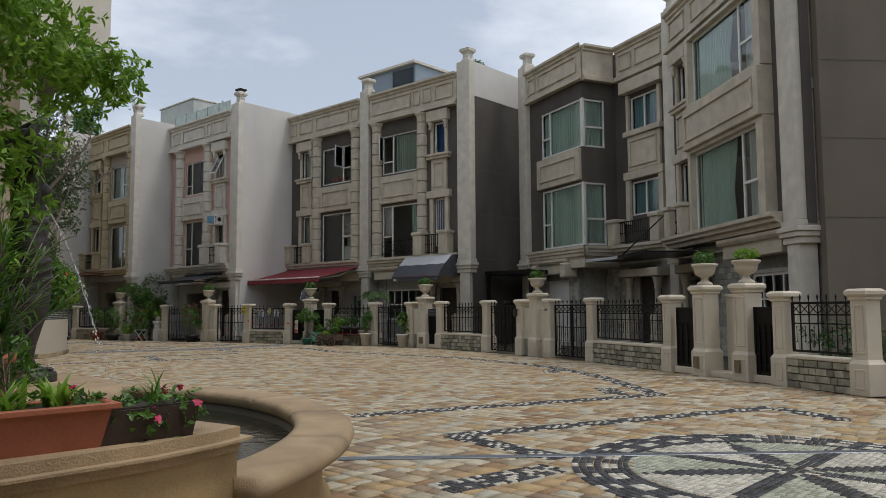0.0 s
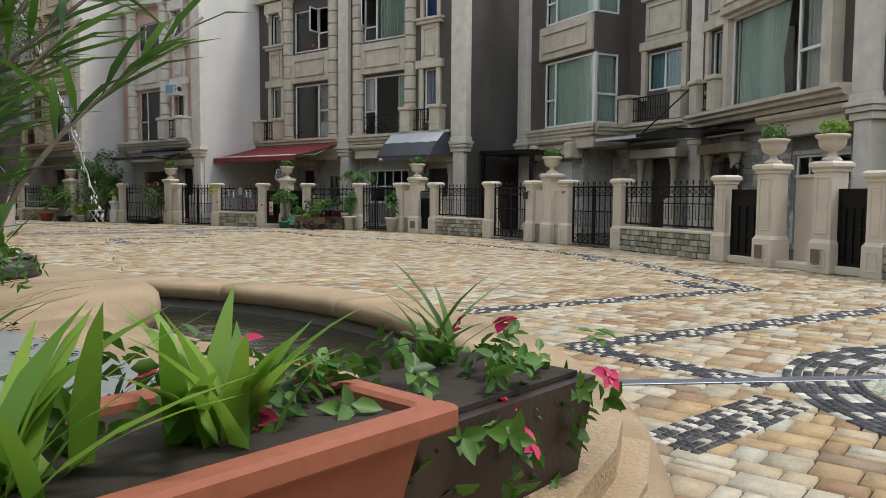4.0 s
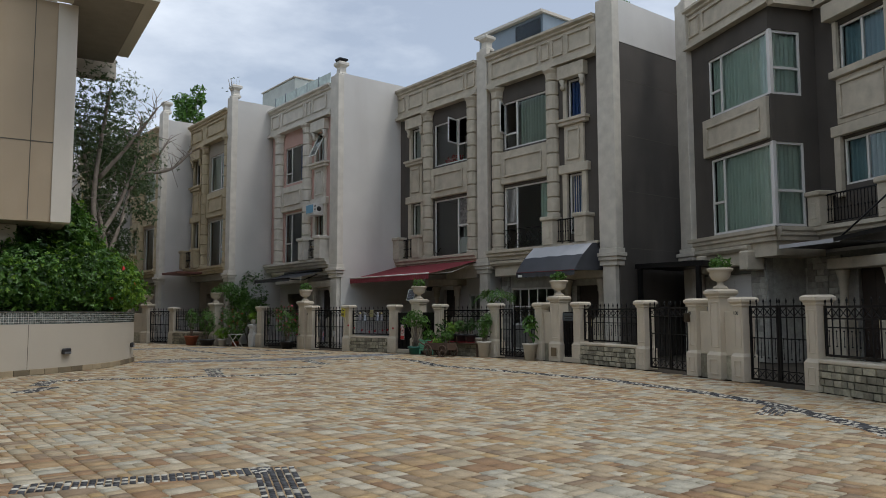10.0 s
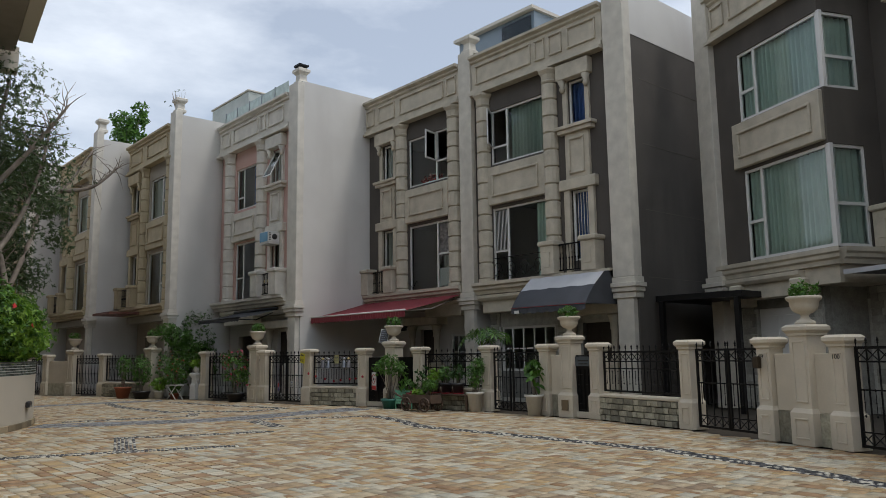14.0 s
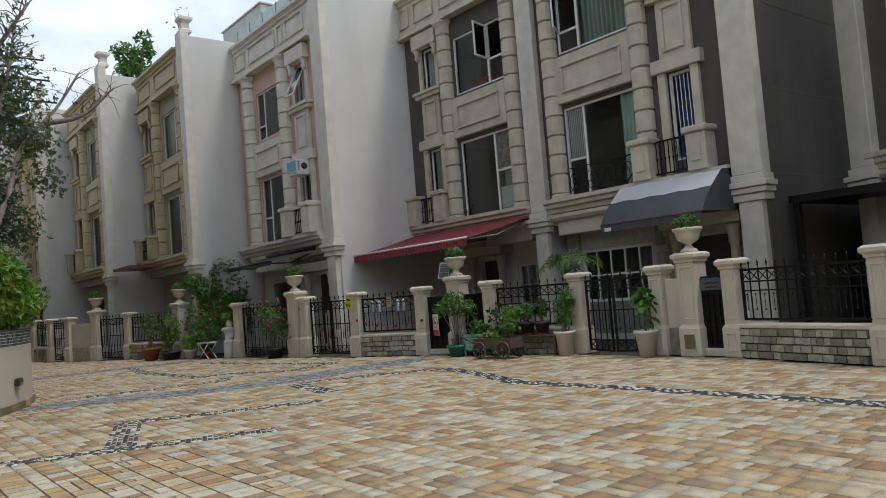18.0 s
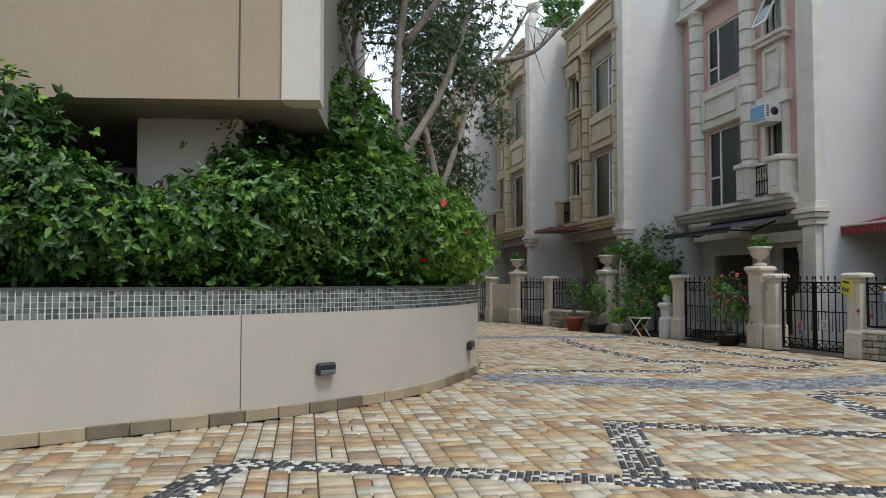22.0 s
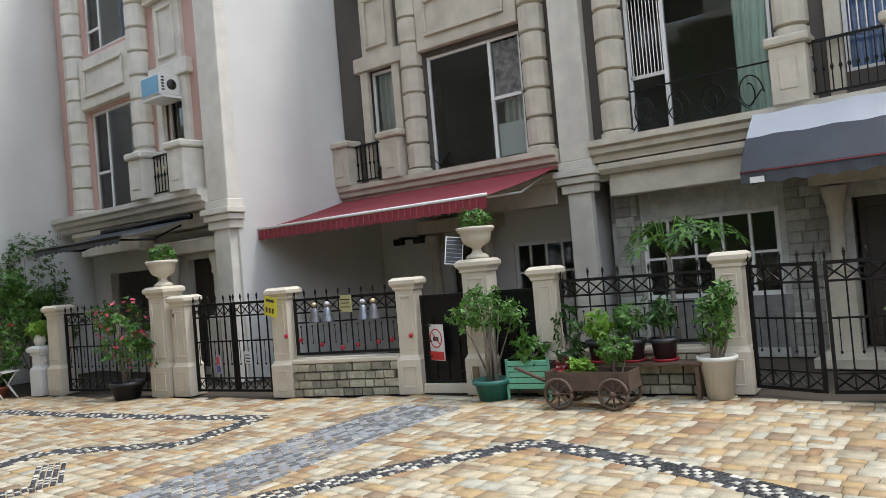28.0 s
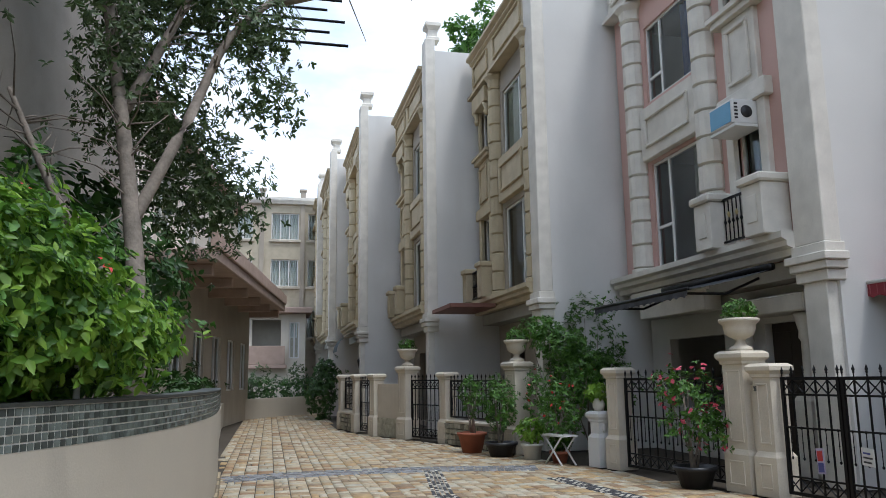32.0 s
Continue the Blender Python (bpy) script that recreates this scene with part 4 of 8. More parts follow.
SPEAR = Shape().lathe([(0.009, 0), (0.009, 0.05), (0.022, 0.07), (0.012, 0.085), (0.026, 0.11), (0.002, 0.19)], n=6).mesh("finial")
BAR = Shape().box(-0.009, -0.009, 0, 0.009, 0.009, 1.0).mesh("bar")
ROD = Shape().lathe([(0.003, -0.52), (0.016, -0.48), (0.016, -0.45), (0.006, -0.42), (0.006, 0.0), (0.013, 0.02), (0.006, 0.04), (0.006, 0.42), (0.016, 0.45), (0.016, 0.48), (0.003, 0.52)], n=6).mesh("baluster_rod")


def iron_panel(name, x0, y0, x1, y1, z0, z1, label, category, gilt=False, leaves=1, swing=0.0, mid=True, step=0.19, foot_x=True):
    """Framed ironwork between two points: bars, crossed lozenges under the top rail, and spear finials."""
    L = math.hypot(x1 - x0, y1 - y0)
    rz = math.degrees(math.atan2(y1 - y0, x1 - x0))
    t = thing(name, pose(x0, y0, 0, 0, 0, rz), label, category, name + "s of the garden fence")
    for k in range(leaves):
        a, b = L * k / leaves + 0.01, L * (k + 1) / leaves - 0.01
        if swing:
            g = new("leaf")
            g.parent = t
            g.matrix_basis = pose(a, 0, 0, 0, 0, swing) @ pose(-a, 0, 0) if k == 0 else pose(b, 0, 0, 0, 0, -swing) @ pose(-b, 0, 0)
        else:
            g = t
        h = z1 - z0
        zt = z1 - 0.235
        zm = z0 + h * 0.56
        s = Shape()
        for q in ((a, z0, b, z0 + 0.04), (a, z1 - 0.04, b, z1), (a + 0.04, zt, b - 0.04, zt + 0.025), (a, z0 + 0.04, a + 0.04, z1 - 0.04), (b - 0.04, z0 + 0.04, b, z1 - 0.04)):
            s.box(q[0], -0.02, q[1], q[2], 0.02, q[3])
        if mid:
            s.box(a + 0.04, -0.012, zm, b - 0.04, 0.012, zm + 0.022)
        fr = part("frame", s, IRON, g)
        n = max(2, round((b - a) / step))
        d = (b - a) / n
        for i in range(1, n):
            part("bar", BAR, IRON, fr, m=pose(a + i * d, 0, z0 + 0.04) @ Matrix.Diagonal((1, 1, h - 0.08, 1)))
        for zz0, zz1 in ((zt + 0.025, z1 - 0.04),) + (((z0 + 0.04, z0 + 0.21),) if foot_x else ()):
            for i in range(n):
                p, q = a + i * d, a + (i + 1) * d
                loz = Shape()
                for u, v in (((p, zz0), (q, zz1)), ((p, zz1), (q, zz0))):
                    loz.tube([(u[0], 0, u[1]), (v[0], 0, v[1])], 0.010, 4, smooth=False)
                part("lozenge", loz, IRON, fr)
        if foot_x:
            part("lower_rail", Shape().box(a + 0.04, -0.012, z0 + 0.21, b - 0.04, 0.012, z0 + 0.232), IRON, fr)
        for i in range(0, n + 1):
            part("finial", SPEAR, GOLD if gilt else IRON, fr, m=pose(min(max(a + i * d, a + 0.02), b - 0.02), 0, z1) @ Matrix.Diagonal((0.85, 0.85, 0.75, 1)))
        for i in range(n):
            part("baluster_rod", ROD, GOLD if gilt else IRON, fr, m=pose(a + (i + 0.5) * d, 0, zm - 0.18) @ Matrix.Diagonal((1, 1, 0.4 if foot_x else 0.28, 1)))
    return t


def garden_wall(x0, y0, x1, y1, seed):
    """A low wall of coursed rubble with a cream coping and an iron rail."""
    L = math.hypot(x1 - x0, y1 - y0)
    rz = math.degrees(math.atan2(y1 - y0, x1 - x0))
    w = thing("garden_wall", pose(x0, y0, 0, 0, 0, rz), "low green-grey rubble wall with a cream stone coping", "wall", "low walls of the garden fence")
    part("core", Shape().box(0, -0.10, 0, L, 0.12, 0.5), MORTAR, w)
    part("coping", Shape().box(0, -0.17, 0.5, L, 0.17, 0.57, 0.015), CREAM, w)
    WALLS.append((w, L, seed))
    return w


WALLS = []
PIERS = ((10.79, 1.11, "pier"), (11.66, 2.63, "pier"), (12.14, 3.47, "ped"), (12.77, 4.57, "ped"), (13.36, 5.60, "pier"), (15.10, 8.63, "pier"), (15.80, 10.47, "pier"), (16.05, 11.12, "ped"), (16.34, 11.88, "pier"), (17.07, 13.82, "pier"), (17.75, 16.53, "pier"), (17.78, 17.37, "ped"), (17.81, 18.10, "pier"), (17.88, 20.19, "pier"), (17.42, 22.49, "pier"), (17.22, 23.45, "ped"), (16.99, 24.59, "pier"), (16.32, 26.61, "pier"), (15.95, 28.75, "pier"), (15.87, 29.21, "ped"), (15.37, 32.07, "pier"), (14.56, 35.14, "ped"), (13.76, 38.19, "pier"), (13.07, 39.87, "ped"), (12.45, 41.37, "pier"), (12.12, 42.92, "pier"), (11.85, 44.72, "pier"))

def fence_turn(i):
    a, b = PIERS[max(i - 1, 0)], PIERS[min(i + 1, len(PIERS) - 1)]
    return math.degrees(math.atan2(b[1] - a[1], b[0] - a[0])) + 180



# ---- fence laid out ----
for i, (px, py, kind_) in enumerate(PIERS):
    if kind_ == "ped":
        pedestal(px, py, fence_turn(i), seed=i, tone=i % 2)
    else:
        pier(px, py, fence_turn(i))


def between(i, j, off=0.17, offj=None):
    a, b = PIERS[i], PIERS[j]
    L = math.hypot(b[0] - a[0], b[1] - a[1])
    ux, uy = (b[0] - a[0]) / L, (b[1] - a[1]) / L
    oj = off if offj is None else offj
    return b[0] - ux * oj, b[1] - uy * oj, a[0] + ux * off, a[1] + uy * off


for i, j, g in ((0, 1, False), (4, 5, True), (9, 10, False), (13, 14, False), (16, 17, False), (21, 22, False), (25, 26, False)):
    q = between(i, j)
    garden_wall(*q, i)
    iron_panel("iron_rail", *q, 0.62, 1.50, ("black iron garden rail with gilt rods on a low wall" if g else "black iron garden rail with lozenges on a low wall"), "railing", gilt=g, foot_x=False)
for i, j, lv, g, sw in ((5, 6, 2, False, 0), (8, 9, 2, False, 0), (17, 18, 2, False, 0), (12, 13, 2, True, -14), (19, 20, 1, False, 0), (22, 23, 1, False, 0), (24, 25, 1, False, 0)):
    q = between(i, j, 0.18)
    iron_panel("iron_gate", *q, 0.06, 1.52, "closed black iron garden gate with lozenges and spear finials" if not sw else "open black iron garden gate with two leaves", "gate", gilt=g, leaves=lv, swing=sw)
for i, j in ((1, 2), (3, 4), (10, 11), (14, 15), (15, 16)):
    q = between(i, j, 0.19)
    L = math.hypot(q[2] - q[0], q[3] - q[1])
    rz = math.degrees(math.atan2(q[3] - q[1], q[2] - q[0]))
    t = thing("cabinet_door", pose(q[0], q[1], 0, 0, 0, rz), "narrow black iron meter cabinet door in the fence", "door", "narrow doors of the fence")
    part("kerb", Shape().box(0, -0.1, 0, L, 0.12, 0.14, 0.01), CREAM, t)
    part("door_leaf", Shape().box(0, -0.012, 0.14, L, 0.012, 1.42), IRON, t)
    part("door_frame", frame_panel(0.0, L, 0.14, 1.42, -0.012, 0.04, 0.02), IRON, t)
    for k in range(1, 4):
        part("bar", BAR, IRON, t, m=pose(L * k / 4, -0.03, 0.2) @ Matrix.Diagonal((1, 1, 0.9, 1)))
    for k in range(4):
        part("cross_bar", Shape().box(0.03, -0.035, 0.3 + 0.22 * k, L - 0.03, -0.02, 0.318 + 0.22 * k), IRON, t)
for i, j in ((6, 7), (7, 8), (11, 12), (18, 19), (23, 24)):
    q = between(i, j, 0.16)
    L = math.hypot(q[2] - q[0], q[3] - q[1])
    rz = math.degrees(math.atan2(q[3] - q[1], q[2] - q[0]))
    w = thing("link_wall", pose(q[0], q[1], 0, 0, 0, rz), "cream rendered wall panel between two fence piers", "wall", "link walls of the fence")
    part("panel", Shape().box(0, -0.06, 0.5, L, 0.1, 1.42, 0.01), CREAM, w)
    part("plinth", Shape().box(0, -0.08, 0, L, 0.1, 0.5), STONE, w)
q = between(2, 3, 0.21)
L = math.hypot(q[2] - q[0], q[3] - q[1])
rz = math.degrees(math.atan2(q[3] - q[1], q[2] - q[0]))
w = thing("entry_recess", pose(q[0], q[1], 0, 0, 0, rz), "cream rendered entry recess with a worn stone step", "wall")
part("step", Shape().box(0, -0.1, 0, L, 0.348, 0.12, 0.01), CREAM, w)
part("back_wall", Shape().box(0, 0.35, 0, L, 0.5, 1.62), CREAM, w)
part("wall_coping", Shape().box(0, 0.31, 1.62, L, 0.54, 1.68, 0.01), CREAM, w)

# ---- planter wall round the raised bed ----
def spline(pts, n=8):
    pts = [Vector((*p, 0)) for p in pts]
    out = []
    for i in range(len(pts) - 1):
        a, b, c, d = pts[max(i - 1, 0)], pts[i], pts[i + 1], pts[min(i + 2, len(pts) - 1)]
        for k in range(n):
            t = k / n
            out.append(0.5 * ((2 * b) + (c - a) * t + (2 * a - 5 * b + 4 * c - d) * t * t + (3 * b - a - 3 * c + d) * t ** 3))
    return [(p.x, p.y) for p in out] + [(pts[-1].x, pts[-1].y)]


def offset(line, d):
    """The line moved d to its left."""
    out = []
    for i, p in enumerate(line):
        a, b = line[max(i - 1, 0)], line[min(i + 1, len(line) - 1)]
        L = math.hypot(b[0] - a[0], b[1] - a[1])
        out.append((p[0] - d * (b[1] - a[1]) / L, p[1] + d * (b[0] - a[0]) / L))
    return out


def along(line, step):
    """Points every step along a line, with the direction there."""
    out, carry = [], 0.0
    for a, b in zip(line, line[1:]):
        L = math.hypot(b[0] - a[0], b[1] - a[1])
        s = carry
        while s < L:
            out.append((a[0] + (b[0] - a[0]) * s / L, a[1] + (b[1] - a[1]) * s / L, math.atan2(b[1] - a[1], b[0] - a[0])))
            s += step
        carry = s - L
    return out


def ribbon(outer, inner, z0, z1):
    s = Shape()
    n = len(outer)
    v = [(x, y, z) for x, y in outer for z in (z0, z1)] + [(x, y, z) for x, y in inner for z in (z0, z1)]
    m = 2 * n
    f = []
    for i in range(n - 1):
        f += [(2 * i, 2 * i + 2, 2 * i + 3, 2 * i + 1), (m + 2 * i, m + 2 * i + 1, m + 2 * i + 3, m + 2 * i + 2), (2 * i + 1, 2 * i + 3, m + 2 * i + 3, m + 2 * i + 1), (2 * i, m + 2 * i, m + 2 * i + 2, 2 * i + 2)]
    f += [(0, 1, m + 1, m), (m - 2, m + m - 2, m + m - 1, m - 1)]
    return s.add(v, f)


BED = spline([(-7.0, 18.9), (-2.4, 18.95), (0.0, 19.3), (1.8, 20.25), (3.5, 21.0), (5.4, 22.0), (6.65, 23.0), (7.4, 23.95), (8.1, 25.2), (8.55, 26.6), (8.8, 28.3), (8.85, 30.0), (8.75, 32.5)], 10)
pw = thing("planter_wall", pose(0, 0, 0), "curved ivory rendered planter wall with a tiled top band", "planter", kind="structure")
part("render", ribbon(BED, offset(BED, 0.25), 0.0, 1.155), PLANTW, pw)
part("tile_backing", ribbon(offset(BED, 0.004), offset(BED, 0.25), 1.155, 1.43), GROUT, pw)
part("coping", ribbon(offset(BED, -0.012), offset(BED, 0.28), 1.43, 1.455), material("dark_slate_coping", (0.05, 0.055, 0.05), 0.6), pw)
part("soil", Shape().prism(offset(BED, 0.3) + [(5.0, 32.5), (-7.0, 24.0)], 1.2, 1.27), SOIL, pw)
tiles = Shape()
for x, y, a in along(BED, 0.061):
    c, s_ = math.cos(a), math.sin(a)
    for k in range(5):
        z = 1.159 + k * 0.0545
        v = [(x + c * u - s_ * w_, y + s_ * u + c * w_, zz) for w_, zz0, zz1, e in ((0.004, z, z + 0.045, 0), (-0.003, z + 0.002, z + 0.043, 0.002)) for u, zz in ((e, zz0), (0.05 - e, zz0), (0.05 - e, zz1), (e, zz1))]
        tiles.add(v, [(4, 5, 6, 7), (0, 1, 5, 4), (1, 2, 6, 5), (2, 3, 7, 6), (3, 0, 4, 7)])
tagged(part("mosaic_tiles", tiles, TILE, pw), kind="stuff")
LAMP = Shape().box(-0.13, -0.09, -0.07, 0.13, 0.0, 0.07, 0.025).mesh("lamp_body")
LENS = Shape().box(-0.105, -0.098, -0.062, 0.105, -0.05, -0.012, 0.006).mesh("lens")
for lx, ly in ((1.86, 20.3), (5.67, 22.2), (8.05, 25.1), (-3.0, 19.0)):
    k = min(range(len(BED)), key=lambda i: (BED[i][0] - lx) ** 2 + (BED[i][1] - ly) ** 2)
    a, b = BED[k - 1], BED[k + 1]
    rz = math.degrees(math.atan2(b[1] - a[1], b[0] - a[0]))
    t = tagged(part("wall_lamp", LAMP, BLACKP, m=pose(BED[k][0], BED[k][1], 0.5, 0, 0, rz)), "black oblong step light set on the planter wall", "wall lamp", "step lights on the planter")
    part("lens", LENS, STEEL, t)
part("expansion_joint", Shape().box(-0.006, -0.008, 0.14, 0.006, 0.05, 1.15), MORTAR, pw, m=pose(4.8, 21.66, 0, 0, 0, 28))
part("expansion_joint", Shape().box(-0.006, -0.008, 0.14, 0.006, 0.05, 1.15), MORTAR, pw, m=pose(-0.9, 19.12, 0, 0, 0, 8))

# ---- buff building over the raised bed ----
bw = thing("apartment_building", pose(5.2, 21.9, 0, 0, 0, -7), "buff clad apartment building on columns above a planted bed", "building")
STAINED = material("rain_stained_cladding", (0.40, 0.305, 0.19), 0.85, vary=0.15, scale=0.7, stain=0.75, stain_color=(0.21, 0.16, 0.105))
part("lower_wall", Shape().box(-17.3, 0.0, 3.57, 0.0, 0.3, 8.92), WALLB, bw)
part("corner_strip", Shape().box(0.002, -0.04, 3.57, 0.43, 0.4, 8.92), WALLW, bw)
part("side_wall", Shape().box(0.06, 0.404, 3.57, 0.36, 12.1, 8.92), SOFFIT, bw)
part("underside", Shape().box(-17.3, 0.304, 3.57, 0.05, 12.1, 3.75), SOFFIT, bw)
part("upper_wall", Shape().box(-17.3, -0.03, 9.14, -0.04, 0.3, 15.0), STAINED, bw)
part("upper_corner", Shape().box(-0.038, -1.3, 8.93, 2.1, -0.95, 15.0), WALLW, bw)
part("corner_cheek", Shape().box(-0.036, -0.946, 8.935, 0.3, -0.05, 15.0), WALLW, bw)
part("upper_side_wall", Shape().box(1.8, -0.946, 8.93, 2.1, 3.4, 15.0), WALLW, bw)
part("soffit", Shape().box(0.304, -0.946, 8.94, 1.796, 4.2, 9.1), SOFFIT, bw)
part("soffit_lip", Shape().box(-8.2, -0.09, 8.924, -0.04, 0.0, 9.136), WALLW, bw)
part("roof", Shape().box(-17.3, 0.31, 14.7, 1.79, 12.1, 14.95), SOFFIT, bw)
part("slab_edge", Shape().box(0.37, 4.3, 8.5, 1.9, 4.7, 9.1), WALLW, bw)
for x in (-14.4, -8.2, -1.95):
    part("column", Shape().box(x, 1.0, 0, x + 1.3, 1.9, 3.568, 0.02), WALLW, bw)
# black sheet added behind the columns as the deep shade of the opening
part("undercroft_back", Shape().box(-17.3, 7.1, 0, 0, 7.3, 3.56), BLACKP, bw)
tr = part("truss", Shape().box(-6.6, 3.0, 2.5, -2.2, 3.08, 2.58).box(-6.6, 3.0, 3.15, -2.2, 3.08, 3.23), FRAME_W, bw, "white steel truss under the building")
for k in range(5):
    x = -6.4 + k * 0.82
    part("strut", Shape().tube([(x, 3.04, 2.55), (x + 0.41, 3.04, 3.18), (x + 0.82, 3.04, 2.55)], 0.03, 6), FRAME_W, tr)
part("cladding_joint", Shape().box(-8.0, -0.008, 5.458, -0.001, 0.002, 5.482), MORTAR, bw)
for x in (-6.2, -3.27, -0.48):
    part("cladding_joint", Shape().box(x - 0.01, -0.008, 3.6, x + 0.01, 0.002, 5.456), MORTAR, bw)
    part("cladding_joint", Shape().box(x - 0.01, -0.008, 5.484, x + 0.01, 0.002, 8.9), MORTAR, bw)
part("upper_joint", Shape().box(-8.0, -0.038, 10.6, -0.05, -0.028, 10.62), MORTAR, bw)
for x in (-5.2, -3.0, -1.2):
    part("upper_joint", Shape().box(x - 0.008, -0.038, 9.15, x + 0.008, -0.028, 10.598), MORTAR, bw)
wing = thing("balcony_block", pose(0, 0, 0), "projecting pale balcony block with a warm yellow front", "balcony")
part("side_wall", Shape().box(-2.3, 14.3, 4.56, -2.0, 21.89, 6.72), WALLW, wing)
part("front_wall", Shape().box(-3.6, 14.0, 4.56, -2.0, 14.296, 14.0), WALLY, wing)
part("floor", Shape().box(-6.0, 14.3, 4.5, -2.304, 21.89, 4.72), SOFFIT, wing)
part("rear_wall", Shape().box(-3.6, 17.5, 6.5, -2.9, 17.8, 14.0), WALLW, wing)
part("pier", Shape().box(-3.4, 14.1, 0, -2.7, 14.8, 4.498), WALLY, wing)

# ---- fountain ----
FC = (-1.9, 4.58)


def arc(r, a0, a1, n, c=FC):
    return [(c[0] + r * math.cos(radians(a0 + (a1 - a0) * i / n)), c[1] + r * math.sin(radians(a0 + (a1 - a0) * i / n))) for i in range(n + 1)]


def arc_profile(prof, a0, a1, n, c=FC):
    """A profile of (r, z) swept round a centre; closed."""
    m = len(prof)
    v, f = [], []
    for i in range(n + 1):
        a = radians(a0 + (a1 - a0) * i / n)
        v += [(c[0] + r * math.cos(a), c[1] + r * math.sin(a), z) for r, z in prof]
    for i in range(n):
        for k in range(m):
            f.append((m * i + k, m * i + (k + 1) % m, m * (i + 1) + (k + 1) % m, m * (i + 1) + k))
    f += [tuple(range(m - 1, -1, -1)), tuple(range(m * n, m * n + m))]
    s = Shape()
    s.add(v, f)
    s.smooth = [True] * len(s.f)
    return s


ft = thing("fountain", pose(0, 0, 0), "ochre sandstone fountain with a round basin of dark water", "fountain")
A0, A1 = -70.0, 73.0
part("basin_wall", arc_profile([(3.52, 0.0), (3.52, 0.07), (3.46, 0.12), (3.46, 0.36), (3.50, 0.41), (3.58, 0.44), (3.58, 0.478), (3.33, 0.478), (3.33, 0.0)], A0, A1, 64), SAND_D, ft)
RIMP = [(3.26, 0.50), (3.28, 0.48), (3.63, 0.48), (3.67, 0.505), (3.685, 0.54), (3.67, 0.575), (3.63, 0.60), (3.31, 0.60), (3.265, 0.585), (3.25, 0.55)]
nrim = 7
for i in range(nrim):
    a, b = A0 + (A1 - A0) * i / nrim, A0 + (A1 - A0) * (i + 1) / nrim
    part("rim_stone", arc_profile(RIMP, a + 0.05, b - 0.05, 14), SAND, ft)
part("water", Shape().prism([(-0.72, 1.2), *arc(3.32, -68, 72, 40), (-0.95, 7.85), (-1.9, 6.9), (-1.9, 2.0)], 0.36, 0.42), WATER, ft)
part("basin_floor", Shape().prism([(-0.72, 1.2), *arc(3.32, -68, 72, 40), (-0.95, 7.85), (-1.9, 6.9), (-1.9, 2.0)], 0.0, 0.05), WETSTONE, ft)
PC = (-1.85, 4.83)
PEDP = [(0.0, 0.0), (1.84, 0.0), (1.84, 0.48), (1.86, 0.52), (1.93, 0.56), (1.94, 0.62), (2.01, 0.66), (2.06, 0.70), (2.08, 0.75), (2.07, 0.80), (2.03, 0.83), (0.0, 0.83)]
part("statue_platform", Shape().lathe([(1.85, 0.56)] + PEDP[4:], PC[0], PC[1], 64), SAND, ft)
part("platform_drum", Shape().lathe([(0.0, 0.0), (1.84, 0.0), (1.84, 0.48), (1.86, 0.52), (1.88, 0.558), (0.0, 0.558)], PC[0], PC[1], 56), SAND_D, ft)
part("basin_lining", arc_profile([(3.27, 0.05), (3.27, 0.495), (3.325, 0.477), (3.325, 0.05)], A0, A1, 64), WETSTONE, ft)
for x0, y0, x1, y1 in ((-1.0, 4.48, 0.13, 4.25), (-1.05, 5.37, 0.1, 5.5)):
    L_ = math.hypot(x1 - x0, y1 - y0)
    part("platform_joint", Shape().box(0, -0.003, 0.8302, L_, 0.003, 0.8312), SAND_D, ft, m=pose(x0, y0, 0, 0, 0, math.degrees(math.atan2(y1 - y0, x1 - x0))))
bench = [(-0.62, 1.2), (-0.69, 1.75), (-0.66, 3.18), (-4.6, 3.18), (-4.6, 2.0), (-4.2, 1.75), (-3.4, 1.35), (-2.6, 1.08), (-1.9, 1.03), (-1.2, 1.04), (-0.82, 1.12)]
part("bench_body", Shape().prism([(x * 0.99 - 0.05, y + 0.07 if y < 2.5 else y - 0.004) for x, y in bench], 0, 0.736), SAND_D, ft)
bm = bmesh.new()
vs = [bm.verts.new((x, y, 0.738)) for x, y in bench]
face = bm.faces.new(vs)
if face.normal.z < 0:
    face.normal_flip()
up = bmesh.ops.extrude_face_region(bm, geom=[face])
bmesh.ops.translate(bm, verts=[g for g in up["geom"] if isinstance(g, bmesh.types.BMVert)], vec=(0, 0, 0.112))
bmesh.ops.recalc_face_normals(bm, faces=bm.faces[:])
bmesh.ops.bevel(bm, geom=[e for e in bm.edges if abs(e.verts[0].co.z - e.verts[1].co.z) < 1e-4], offset=0.05, segments=4, affect="EDGES")
part("bench_slab", Shape().bm(bm), SAND, ft)
part("back_wall", Shape().box(-1.25, 6.5, 0, -0.94, 9.95, 0.80), SAND, ft)
part("back_coping", Shape().box(-1.3, 6.5, 0.80, -0.88, 10.0, 0.89, 0.02), SAND, ft)
tagged(part("garden_bed", Shape().prism([(-4.5, 3.2), (-1.15, 3.3), (-1.0, 4.4), (-1.02, 5.4), (-1.08, 6.5), (-1.3, 6.8), (-1.3, 9.6), (-1.3, 13.2), (-8.0, 14.5), (-8.0, 3.2)], 0.0, 0.845), SOIL), "dark planted soil bed behind the fountain", "bed", kind="structure")
gp = thing("gate_post", pose(-0.95, 10.35, 0), "ochre rendered post with a tiled white top band", "post")
part("post", Shape().box(-0.45, -0.25, 0, 0.15, 0.3, 1.05, 0.01), WALLY, gp)
